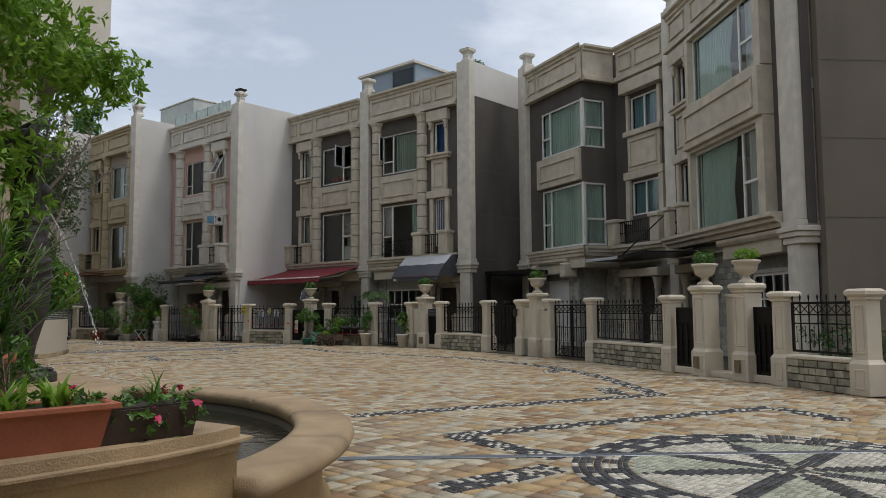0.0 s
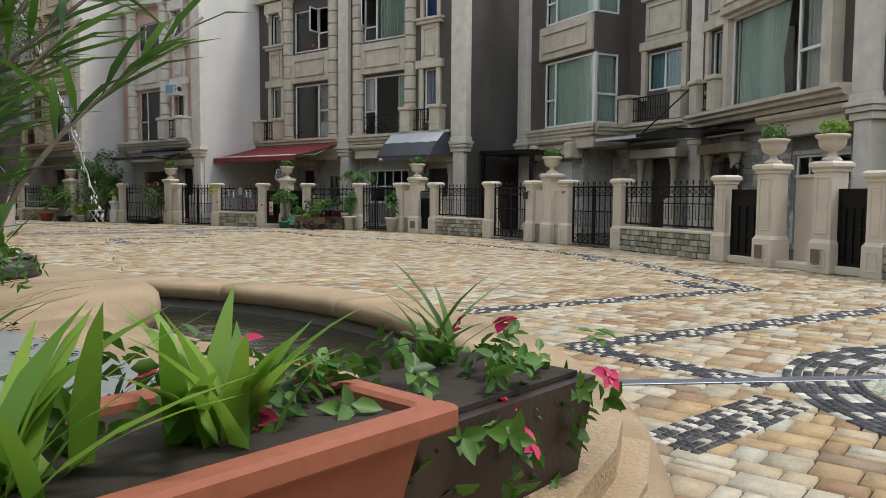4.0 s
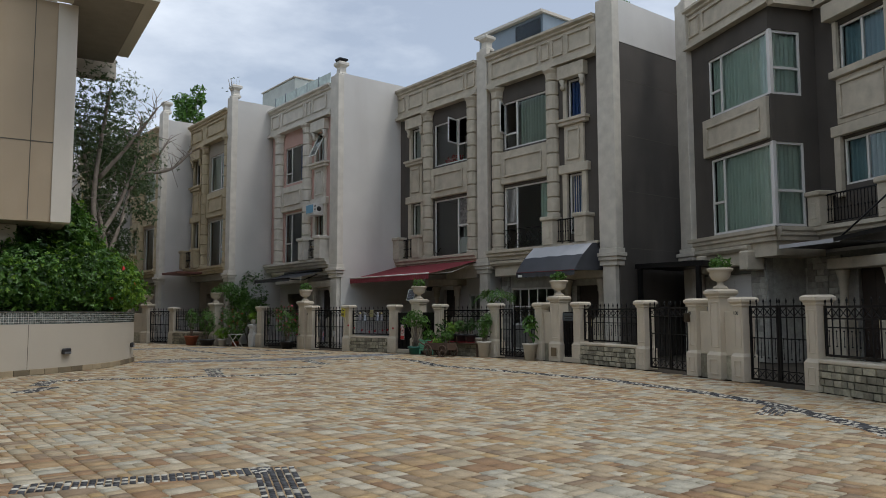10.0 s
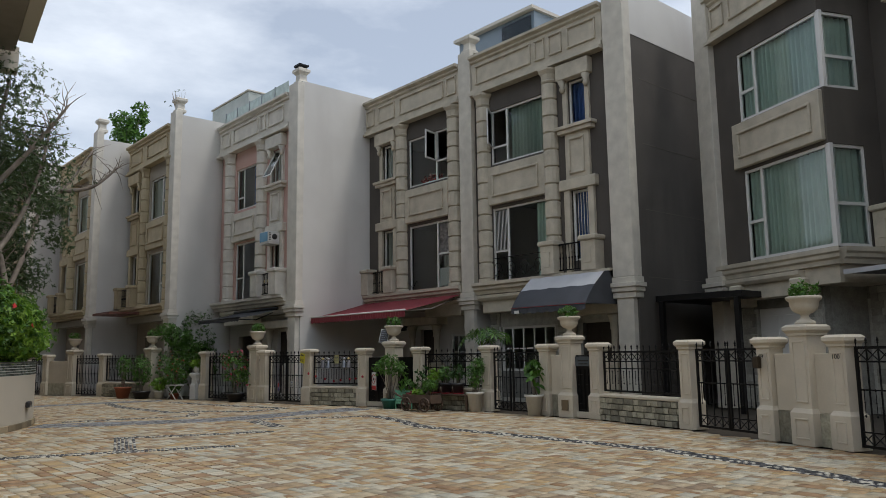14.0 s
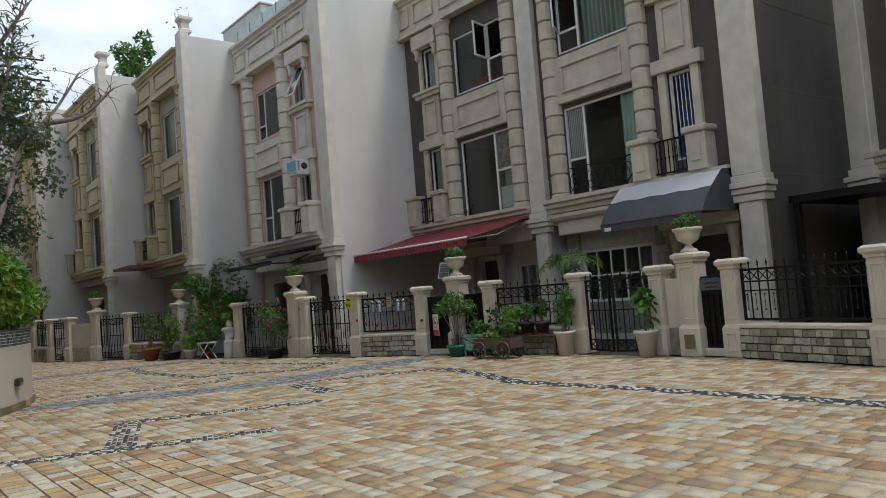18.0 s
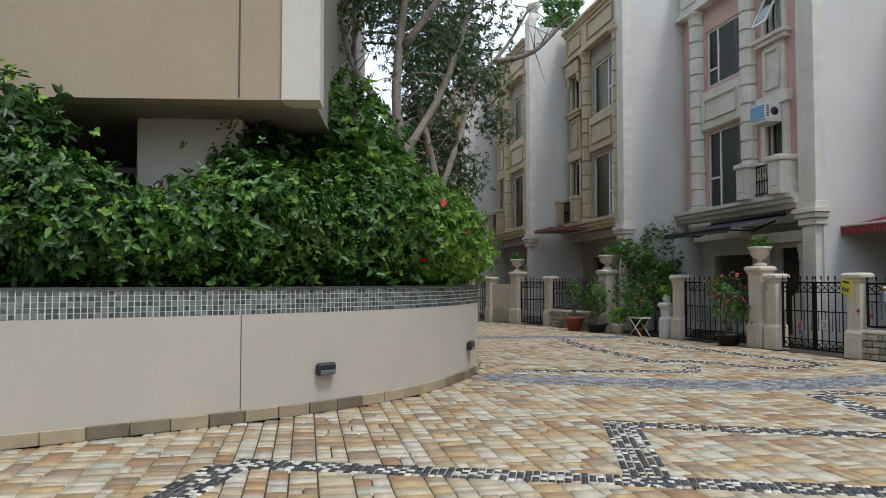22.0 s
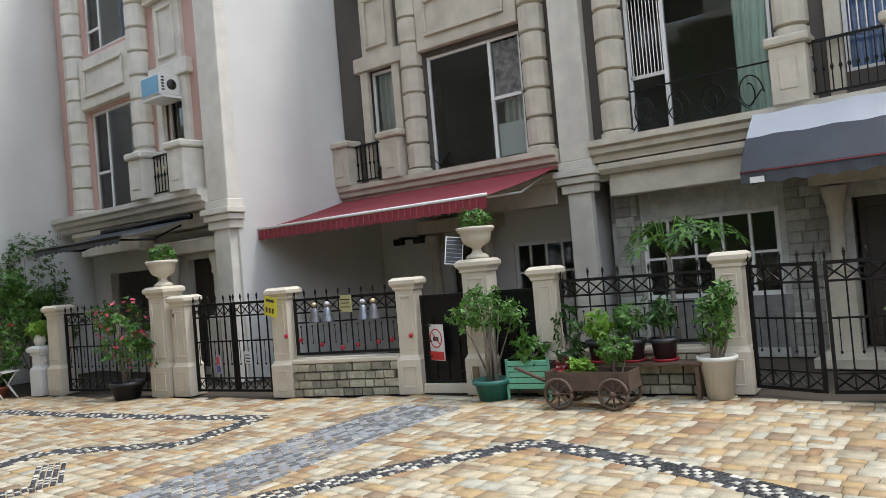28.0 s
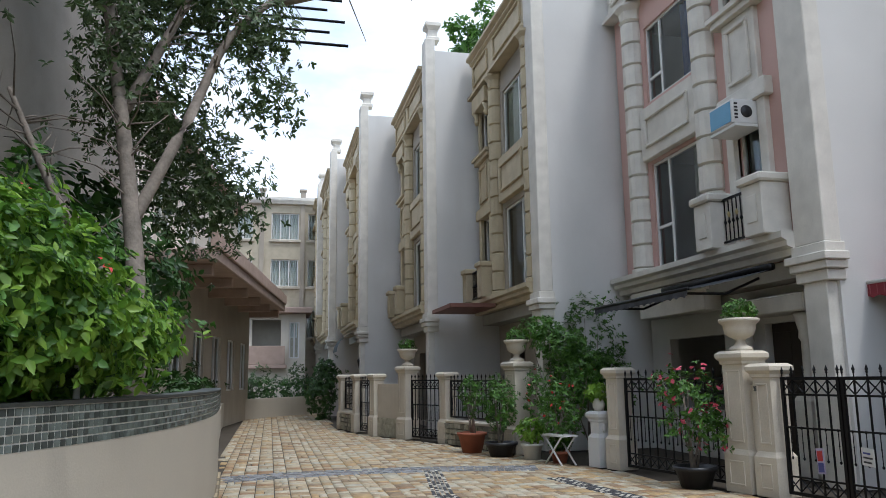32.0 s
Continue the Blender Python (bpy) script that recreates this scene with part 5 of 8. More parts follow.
part("tile_band", Shape().box(-0.46, -0.26, 1.052, 0.16, 0.31, 1.30, 0.005), GROUT, gp)

# ---- fire hydrant ----
hy = thing("fire_hydrant", pose(-0.19, 11.07, 0), "red fire hydrant with a capped side outlet", "hydrant")
part("barrel", Shape().lathe([(0.16, 0), (0.16, 0.04), (0.115, 0.06), (0.115, 0.36), (0.14, 0.38), (0.15, 0.42), (0.18, 0.48), (0.185, 0.58), (0.165, 0.66), (0.11, 0.72), (0.04, 0.75), (0.0, 0.755)], n=24), REDP, hy)
part("base_flange", Shape().lathe([(0.2, 0), (0.2, 0.03), (0.16, 0.031)], n=18), REDP, hy)
part("outlet", Shape().tube([(0.05, -0.02, 0.57), (0.24, -0.05, 0.56)], 0.075, 14), REDP, hy)
cap = part("outlet_cap", Shape().tube([(0.23, -0.05, 0.56), (0.29, -0.06, 0.56)], 0.095, 14), REDP, hy)
part("cap_nut", Shape().tube([(0.29, -0.06, 0.56), (0.33, -0.065, 0.56)], 0.03, 5), REDP, cap)
part("chain", Shape().tube([(0.26, -0.08, 0.47), (0.28, -0.08, 0.34), (0.2, -0.09, 0.26), (0.13, -0.1, 0.3)], 0.012, 5), STEEL, hy)

# ---- statue, one plain mesh ----
def statue_mesh():
    """A draped standing figure, lofted from level sections (z, back, front, half depth, fold)."""
    s = Shape()

    def loft(rows, n=40, y0=0.0, twist=0.0):
        v, f = [], []
        for j, (z, xa, xb, ry, fold) in enumerate(rows):
            cx, rx = (xa + xb) / 2, (xb - xa) / 2
            for k in range(n):
                a = 2 * math.pi * k / n
                g = fold * (0.35 * math.sin(3 * a + 6 * z + 0.6) + 0.45 * math.sin(5 * a + 21 * z) + 0.3 * math.sin(2 * a + 38 * z) + 0.25 * math.sin(11 * a + 17 * z))
                v.append((cx + rx * (1 + g) * math.cos(a), y0 + twist * z + ry * (1 + g) * math.sin(a), z))
        for j in range(len(rows) - 1):
            f += [(n * j + k, n * j + (k + 1) % n, n * (j + 1) + (k + 1) % n, n * (j + 1) + k) for k in range(n)]
        m = n * len(rows)
        s.add(v, f + [tuple(range(n - 1, -1, -1)), tuple(range(m - n, m))], True)

    def fine(rows, k=5):
        out = []
        for p, q in zip(rows, rows[1:]):
            for i in range(k):
                u = i / k
                u = u * u * (3 - 2 * u) * 0.5 + u * 0.5
                out.append(tuple(a + (b - a) * u for a, b in zip(p, q)))
        return out + [rows[-1]]

    def ball(x, y, z, r, sx=1.0, sy=1.0, sz=1.0):
        bm = bmesh.new()
        bmesh.ops.create_uvsphere(bm, u_segments=16, v_segments=12, radius=r, matrix=pose(x, y, z) @ Matrix.Diagonal((sx, sy, sz, 1)))
        s.bm(bm, True)

    loft(fine([(0.0, -0.235, 0.27, 0.19, 0.02), (0.06, -0.235, 0.265, 0.19, 0.03), (0.09, -0.22, 0.25, 0.17, 0.03), (0.10, -0.2, 0.1, 0.13, 0.02)], 3))
    # skirt cloth drawn up over the knee, with slanting folds
    def skirt(rows, n=72):
        v, f = [], []
        for z, xa, xb, ry, amp in rows:
            cx, rx = (xa + xb) / 2, (xb - xa) / 2
            slant = 0.13 * min(1.0, max(0.0, (1.32 - z) / 0.4))
            for k in range(n):
                a = 2 * math.pi * k / n
                ph = 62 * z + 2.2 * math.sin(a + 0.4) + 1.3 * math.sin(2 * a + 9 * z)
                g = amp * (0.55 + 0.45 * math.cos(a)) * (1 - 1.6 * abs(math.sin(ph * 0.5)) ** 0.7) + 0.35 * amp * math.sin(4 * a + 13 * z)
                v.append((cx + rx * (1 + g) * math.cos(a), ry * (1 + g) * math.sin(a), z + slant * math.cos(a)))
        for j in range(len(rows) - 1):
            f += [(n * j + k, n * j + (k + 1) % n, n * (j + 1) + (k + 1) % n, n * (j + 1) + k) for k in range(n)]
        s.add(v, f, True)

    skirt(fine([(0.70, -0.15, 0.09, 0.12, 0.0), (0.655, -0.17, 0.135, 0.155, 0.05), (0.67, -0.178, 0.155, 0.17, 0.09), (0.74, -0.175, 0.172, 0.178, 0.10), (0.84, -0.165, 0.185, 0.19, 0.10), (0.97, -0.165, 0.178, 0.195, 0.085), (1.10, -0.185, 0.155, 0.20, 0.06), (1.24, -0.205, 0.13, 0.20, 0.03), (1.33, -0.195, 0.128, 0.185, 0.02), (1.40, -0.18, 0.125, 0.172, 0.02), (1.42, -0.17, 0.105, 0.16, 0.0)], 9))
    # tail of cloth hanging behind the legs to the base
    loft(fine([(0.06, -0.215, -0.05, 0.13, 0.16), (0.18, -0.205, -0.05, 0.115, 0.2), (0.36, -0.185, -0.045, 0.12, 0.2), (0.52, -0.2, -0.02, 0.14, 0.15), (0.64, -0.185, 0.06, 0.15, 0.1), (0.76, -0.17, 0.08, 0.15, 0.05)], 8), 56)
    loft(fine([(1.385, -0.178, 0.132, 0.178, 0.03), (1.415, -0.19, 0.142, 0.188, 0.05), (1.45, -0.182, 0.132, 0.178, 0.03), (1.47, -0.165, 0.10, 0.152, 0.000)], 3), 48)
    # body and neck
    loft(fine([(1.38, -0.165, 0.11, 0.155, 0), (1.46, -0.165, 0.105, 0.14, 0), (1.55, -0.172, 0.104, 0.14, 0), (1.66, -0.172, 0.11, 0.155, 0), (1.76, -0.178, 0.11, 0.17, 0), (1.84, -0.185, 0.085, 0.185, 0), (1.90, -0.17, 0.05, 0.16, 0), (1.945, -0.12, 0.03, 0.085, 0), (1.99, -0.085, 0.035, 0.06, 0), (2.06, -0.07, 0.045, 0.056, 0)], 5), 32)
    # bare legs and feet below the parted cloth
    for y0, dx in ((-0.065, 0.0), (0.07, 0.05)):
        loft(fine([(0.09, -0.02 + dx, 0.17 + dx, 0.05, 0), (0.125, -0.03 + dx, 0.14 + dx, 0.05, 0), (0.16, -0.05 + dx, 0.06 + dx, 0.045, 0), (0.22, -0.055 + dx * 0.6, 0.035 + dx * 0.6, 0.045, 0), (0.34, -0.06, 0.055, 0.055, 0), (0.48, -0.05, 0.095, 0.07, 0), (0.62, -0.03, 0.145, 0.085, 0), (0.8, -0.06, 0.165, 0.10, 0)], 4), 20, y0)
        for k in range(5):
            ball(0.16 + dx + 0.012 * (2 - abs(k - 1)), y0 - 0.036 + 0.018 * k, 0.108, 0.016, 1.6, 0.8, 0.8)
    for sy in (-1, 1):
        bm = bmesh.new()
        bmesh.ops.create_uvsphere(bm, u_segments=20, v_segments=14, radius=1)
        for vtx in bm.verts:
            x, y, z = vtx.co
            k = 1 - 0.5 * max(x, 0) ** 1.5
            vtx.co = (0.055 + 0.135 * x, sy * 0.082 + 0.08 * y * k, 1.71 + 0.085 * z * k - 0.03 * x + (0.06 * -x * max(z, 0)))
        s.bm(bm, True)
        s.tube(spline3([(-0.06, sy * 0.165, 1.86), (-0.10, sy * 0.235, 2.0), (-0.14, sy * 0.25, 2.14), (-0.07, sy * 0.2, 2.25), (0.02, sy * 0.1, 2.33), (0.07, sy * 0.03, 2.37)]), 0.062, 12, 0.032)
    ball(-0.015, 0, 2.13, 0.105, 1.0, 0.82, 1.22)
    ball(0.075, 0, 2.115, 0.02, 1.2, 0.8, 1.3)
    ball(0.05, 0, 2.04, 0.04, 1.1, 1, 0.8)
    ball(-0.075, 0, 2.16, 0.105, 1.0, 0.95, 1.0)
    return s


def spline3(pts, n=5):
    P = [Vector(p) for p in pts]
    out = []
    for i in range(len(P) - 1):
        a, b, c, d = P[max(i - 1, 0)], P[i], P[i + 1], P[min(i + 2, len(P) - 1)]
        for k in range(n):
            t = k / n
            out.append(0.5 * ((2 * b) + (c - a) * t + (2 * a - 5 * b + 4 * c - d) * t * t + (3 * b - a - 3 * c + d) * t ** 3))
    return out + [P[-1]]


tagged(part("bronze_statue", statue_mesh(), BRONZE, m=pose(-0.41, 4.76, 0.83, 0, 0, 4) @ Matrix.Diagonal((0.93, 0.93, 0.93, 1))), "dark bronze draped figure with raised arms on a rough base", "statue")


def jet_at(u):
    return -0.31 + 0.74 * u, 4.78 + 0.05 * u, 2.33 - 1.0 * u - 1.02 * u * u


s = Shape()
rng = random.Random(4)
s.tube([tuple(c + rng.gauss(0, 0.004) for c in jet_at(i / 40)) for i in range(27)], 0.006, 6, 0.004)
for i in range(150):
    u = 0.96 * rng.random() ** 0.7
    p = tuple(c + rng.gauss(0, 0.006 + 0.012 * u) for c in jet_at(u))
    r = 0.003 + 0.006 * rng.random() ** 2
    s.lathe([(0.001, p[2] - 1.6 * r), (r, p[2]), (0.001, p[2] + 1.8 * r)], p[0], p[1], 5)
DROP = material("water_drops", (0.7, 0.74, 0.76), 0.08, vary=0.0, bump=0.0)
tagged(part("water_jet", s, DROP), "thin broken jet of water falling into the basin", "water jet", kind="stuff")
s = Shape()
for i in range(120):
    a, r = rng.random() * 6.283, 0.17 * rng.random() ** 0.6
    q = 0.004 + 0.008 * rng.random()
    x, y = 0.40 + r * math.cos(a), 4.83 + r * math.sin(a)
    s.lathe([(q, 0.419), (q * 0.8, 0.419 + q * 0.7), (0.001, 0.42 + q)], x, y, 6)
tagged(part("splash_foam", s, FOAM, ft), kind="stuff")

# ---- ground ----
tagged(part("ground", Shape().box(-400, -400, -0.3, 400, 400, -0.02), JOINT), "sandy jointed court ground reaching far out", "ground", kind="structure")
PLAZA = [(-12, -12), (12, -12), (9.4, -1.0), (10.44, 0.91), (11.45, 2.44), (12.58, 4.30), (13.12, 5.42), (14.79, 8.44), (15.54, 10.31), (16.08, 11.78), (16.82, 13.87), (17.49, 16.43), (17.52, 17.35), (17.56, 18.22), (17.63, 20.17), (17.15, 22.54), (16.98, 23.50), (16.73, 24.59), (16.06, 26.61), (15.69, 28.75), (15.59, 29.27), (15.12, 32.07), (14.34, 35.14), (13.49, 38.19), (12.79, 39.87), (11.85, 42.92), (11.60, 44.72), (12.1, 60), (8.6, 60), (8.5, 40)] + list(reversed(BED[10:])) + [(-3.0, 18.9), (-3.0, 13.2), (-0.95, 10.3), (-0.95, 7.9)] + arc(3.5, 72, -68, 40) + [(-0.7, 1.1), (-1.9, 1.1), (-3.4, 1.45), (-4.6, 2.05), (-12, 2.0)]


def inside(P, poly):
    x, y = P[:, 0], P[:, 1]
    hit = np.zeros(len(P), bool)
    q = np.array(poly)
    for (x0, y0), (x1, y1) in zip(q, np.roll(q, -1, 0)):
        cut = (y0 > y) != (y1 > y)
        with np.errstate(divide="ignore", invalid="ignore"):
            hit ^= cut & (x < (x1 - x0) * (y - y0) / (y1 - y0) + x0)
    return hit


def block_mesh(name, R, ztop, zlow, ch=0.006, tilt=0.0, rng=None):
    """Flat stones with chamfered tops: R holds centre, half sizes and turn (x, y, hx, hy, a)."""
    n = len(R)
    c, s = np.cos(R[:, 4]), np.sin(R[:, 4])
    V = np.zeros((n, 8, 3))
    dz = np.zeros((n, 4))
    if tilt:
        dz = rng.normal(scale=tilt, size=(n, 1)) + rng.normal(scale=tilt * 0.6, size=(n, 4))
    for k, (u, w) in enumerate(((-1, -1), (1, -1), (1, 1), (-1, 1))):
        for lay, e in ((0, 0.0), (4, ch)):
            px, py = u * (R[:, 2] - e), w * (R[:, 3] - e)
            V[:, lay + k, 0] = R[:, 0] + px * c - py * s
            V[:, lay + k, 1] = R[:, 1] + px * s + py * c
            V[:, lay + k, 2] = zlow if lay == 0 else ztop + dz[:, k]
    F = np.array([(4, 5, 6, 7), (0, 1, 5, 4), (1, 2, 6, 5), (2, 3, 7, 6), (3, 0, 4, 7)])
    idx = (np.arange(n)[:, None, None] * 8 + F[None]).reshape(-1)
    me = bpy.data.meshes.new(name)
    me.vertices.add(8 * n)
    me.vertices.foreach_set("co", V.astype(np.float32).ravel())
    me.loops.add(len(idx))
    me.loops.foreach_set("vertex_index", idx.astype(np.int32))
    me.polygons.add(5 * n)
    me.polygons.foreach_set("loop_start", np.arange(0, 20 * n, 4, dtype=np.int32))
    me.update(calc_edges=True)
    return me


court = thing("court_paving", pose(0, 0, 0), "ochre and cream sandstone pavers laid in columns", "paving", kind="structure")
prng = np.random.default_rng(3)
rows_ = []
x = -12.0
while x < 18.0:
    w = float(prng.choice([0.16, 0.22, 0.22, 0.27]))
    y = -12.0 + prng.random() * 0.2
    while y < 58.0:
        h = float(prng.choice([0.11, 0.15, 0.21, 0.21, 0.30]))
        if w > 0.2 and prng.random() < 0.25:
            k = w * float(prng.choice([0.4, 0.5, 0.6]))
            rows_ += [(x + k / 2, y + h / 2, k / 2 - 0.0045, h / 2 - 0.0045, 0.0), (x + (w + k) / 2, y + h / 2, (w - k) / 2 - 0.0045, h / 2 - 0.0045, 0.0)]
        else:
            rows_.append((x + w / 2, y + h / 2, w / 2 - 0.0045, h / 2 - 0.0045, 0.0))
        y += h
    x += w
R = np.array(rows_)
R = R[inside(R[:, :2], PLAZA)]
near = (R[:, 0] > 6.6) & (R[:, 0] < 8.6) & (R[:, 1] > 14.0) & (R[:, 1] < 18.0)
near[np.nonzero(near)[0][300:]] = False
tagged(part("paver_field", block_mesh("paver_field", R[~near], 0.0, -0.03, 0.006, 0.0016, prng), PAVER, court), kind="stuff")
NEAR_PAVERS = R[near]

# mosaic bands
def band(line, width, chip=0.062, checks=0.35, seed=0, run=True):
    """Chips in rows along a line: black with white checks."""
    rg = np.random.default_rng(seed)
    k = max(2, round(width / chip))
    B, W_ = [], []
    for n, (x, y, a) in enumerate(along(line, chip)):
        period = (n // 5) % 2
        for r in range(k):
            o = (r - (k - 1) / 2) * chip
            px, py = x - math.sin(a) * o, y + math.cos(a) * o
            edge = r in (0, k - 1)
            if run:
                white = (period and edge and (n % 5) in (0, 2, 3)) or (not period and not edge and (n + r) % 2 == 0) or rg.random() < 0.05
            else:
                white = rg.random() < checks
            (W_ if white else B).append((px, py, chip * 0.44, chip * 0.42, a))
    return B, W_


mos = thing("mosaic_bands", pose(0, 0, 0), "black and white stone mosaic bands in the paving", "mosaic", kind="structure")
THIN = (((4.00, 5.75), (8.82, 3.74)), ((8.82, 3.74), (9.67, 4.62), (11.17, 6.19), (12.46, 8.01), (13.26, 9.80), (13.96, 12.40), (14.00, 15.62), (13.94, 18.19), (14.58, 19.86), (14.91, 21.29)), ((14.91, 21.29), (13.62, 22.04), (12.45, 22.57)),
        ((3.68, 3.65), (8.35, 1.79), (7.66, 0.64)), ((3.68, 3.65), (3.35, 2.01)), ((4.93, 19.77), (6.89, 19.06), (9.74, 18.01)), ((8.67, 20.95), (9.89, 20.35), (11.35, 19.75)), ((2.58, 9.07), (4.51, 8.48)),
        ((13.89, 31.34), (14.17, 29.15), (14.54, 27.16), (14.92, 25.60)), ((14.92, 25.60), (13.52, 25.28), (12.63, 26.74), (12.00, 26.61)), ((9.00, 25.76), (11.20, 25.28), (11.87, 25.02), (12.37, 25.99)), ((12.00, 26.61), (11.84, 30.21), (12.26, 32.94)))
WIDE = (((4.51, 18.68), (4.88, 19.68)), ((8.03, 18.51), (8.82, 20.93)), ((11.94, 20.62), (12.26, 22.45)), ((0.10, 13.75), (1.20, 17.15)), ((1.43, 11.40), (2.09, 12.84)), ((4.00, 17.45), (4.60, 18.17)), ((4.55, 8.54), (4.00, 7.11)), ((12.46, 8.01), (11.35, 7.58)), ((9.18, 4.94), (8.42, 4.24)), ((2.95, 1.85), (1.68, 2.09)))
bb, ww = [], []
for i, ln in enumerate(THIN):
    b_, w_ = band(ln, 0.31, seed=i)
    bb += b_
    ww += w_
for i, ln in enumerate(WIDE):
    b_, w_ = band(ln, 0.38, seed=50 + i, run=False, checks=0.3)
    bb += b_
    ww += w_
# compass rosette
RC = (4.19, 0.2)
for r0, r1, whites in ((1.71, 1.91, True), (1.4, 1.5, False), (1.5, 1.71, None)):
    n = int(2 * math.pi * r1 / 0.075)
    for k in range(n):
        a = 2 * math.pi * k / n
        m = 3 if whites or whites is None else 2
        for j in range(m):
            r = r0 + (j + 0.5) * (r1 - r0) / m
            white = (whites is None and (k // 3) % 2 == 0 and j < 2) or (whites and (k // 2) % 3 == 0 and j != 1)
            (ww if white else bb).append((RC[0] + r * math.cos(a), RC[1] + r * math.sin(a), (r1 - r0) / m * 0.46, math.pi * r / n * 0.92, a))
gg = []
for i in range(-24, 25):
    for j in range(-24, 25):
        px, py = i * 0.062, j * 0.062
        r, a = math.hypot(px, py), math.degrees(math.atan2(py, px)) % 45
        if r > 1.38:
            continue
        star = min(a, 45 - a) < 22.5 * (1 - r / 1.4) * 0.9
        tone = bb if star else (gg if ((math.degrees(math.atan2(py, px)) % 90) < 45) else ww)
        tone.append((RC[0] + px, RC[1] + py, 0.028, 0.028, 0.0))
for nm, lst, mt in (("black_setts", bb, SETT_B), ("white_setts", ww, SETT_W), ("green_setts", gg, SETT_GR)):
    A = np.array(lst)
    A = A[inside(A[:, :2], PLAZA)]
    tagged(part(nm, block_mesh(nm, A, 0.008, -0.02, 0.004, 0.0008, prng), mt, mos), kind="stuff")
cob = []
for ln, wd in ((((16.13, 23.67), (14.38, 23.59), (13.03, 23.43), (11.91, 23.37), (10.41, 23.95), (8.26, 25.04)), 1.05), (((8.84, 32.87), (10.40, 33.18), (12.27, 33.13), (14.00, 32.72)), 0.8)):
    k = int(wd / 0.075)
    for n, (x, y, a) in enumerate(along(spline(ln, 8), 0.13)):
        for r in range(k):
            o = (r - (k - 1) / 2) * 0.075
            sft = 0.065 * (r % 2)
            cob.append((x - math.sin(a) * o + math.cos(a) * sft, y + math.cos(a) * o + math.sin(a) * sft, 0.058, 0.032, a + prng.normal() * 0.03))
A = np.array(cob)
A = A[inside(A[:, :2], PLAZA)]
path_ = thing("cobble_path", pose(0, 0, 0), "curved grey-blue cobble path crossing the paving", "path", kind="structure")
tagged(part("cobbles", block_mesh("cobbles", A, 0.007, -0.02, 0.008, 0.002, prng), SETT_G, path_), kind="stuff")
dr = thing("drain_channel", pose(1.98, 3.62, 0, 0, 0, -46), "long steel slot drain cover across the paving", "drain")
for i in range(6):
    part("grate", Shape().box(i * 0.9, -0.06, -0.01, i * 0.9 + 0.893, 0.06, 0.012, 0.003), STEEL, dr)

# ---- awnings and canopies ----
def awning(name, m, w, drop, out, z, mat, label, valance=0.22, sag=0.03, bar=None, stripes=None):
    """A sloping cloth on folding arms with a scalloped valance."""
    t = thing(name, m, label, "awning")
    bar = bar or FRAME_W
    s = Shape()
    n = 12
    v = []
    for i in range(n + 1):
        for j in range(5):
            u = j / 4
            v.append((w * i / n, -out * u, z - drop * u - sag * math.sin(math.pi * u)))
    f = [(5 * i + j, 5 * i + j + 1, 5 * i + j + 6, 5 * i + j + 5) for i in range(n) for j in range(4)]
    s.add(v, f, True)
    part("cloth", s, mat, t)
    k = max(6, int(w / 0.2))
    s = Shape()
    v, f = [], []
    for i in range(4 * k + 1):
        x = w * i / (4 * k)
        v += [(x, -out - 0.004, z - drop), (x, -out - 0.012 - 0.01 * math.sin(i * 0.9), z - drop - valance + 0.03 * abs(math.cos(math.pi * i / 4)))]
    f = [(2 * i, 2 * i + 1, 2 * i + 3, 2 * i + 2) for i in range(4 * k)]
    part("valance", s.add(v, f), mat, t)
    if stripes:
        s = Shape()
        for i in range(int(w / 0.13)):
            x = 0.06 + i * 0.13
            s.box(x, -out - 0.03, z - drop - valance + 0.05, x + 0.014, -out - 0.026, z - drop - 0.02)
        tagged(part("stripe", s, stripes, t), kind="stuff")
    part("front_bar", Shape().tube([(0, -out, z - drop + 0.015), (w, -out, z - drop + 0.015)], 0.028, 8), bar, t)
    part("roller", Shape().tube([(0, -0.06, z + 0.02), (w, -0.06, z + 0.02)], 0.06, 10), bar, t)
    for x in (0.35, w - 0.35):
        part("arm", Shape().tube([(x, -0.06, z - 0.12), (x + 0.25, -out * 0.55, z - drop * 0.5 - 0.22), (x, -out + 0.03, z - drop - 0.02)], 0.022, 6), bar, t)
    return t


awning("red_awning", hc.matrix_basis @ pose(0.2, 0, 0), 5.3, 0.62, 2.5, 3.42, RED, "faded red striped cloth awning over a house front", valance=0.21, stripes=material("pale_pink_stripe", (0.33, 0.09, 0.10), 0.8))
da = thing("slate_awning", hd.matrix_basis @ pose(3.0, 0, 0), "slate blue dome awning with a faded pale top band", "awning")
W_ = 2.55
prof = [(0.05, 3.62), (0.55, 3.56), (0.98, 3.20), (1.22, 2.94), (1.38, 2.70)]
for a, b, mt, nm in ((0, 2, PALECL, "faded_band"), (2, 4, GREYCL, "cloth")):
    s = Shape()
    v, f = [], []
    for i in range(15):
        for d, z in prof[a:b + 1]:
            v.append((W_ * i / 14, -d, z + 0.012 * math.sin(i * 1.7 + d * 4)))
    m = b - a + 1
    f = [(m * i + j, m * i + j + 1, m * i + m + j + 1, m * i + m + j) for i in range(14) for j in range(m - 1)]
    part(nm, s.add(v, f, True), mt, da)
for x in (0.0, W_):
    part("end_cloth", Shape().add([(x, -d, z) for d, z in prof] + [(x, -0.05, 2.72)], [tuple(range(6))]), GREYCL, da)
v = []
for i in range(49):
    v += [(W_ * i / 48, -1.384, 2.72), (W_ * i / 48, -1.39 - 0.01 * math.sin(i), 2.52 + 0.04 * abs(math.cos(math.pi * i / 6)))]
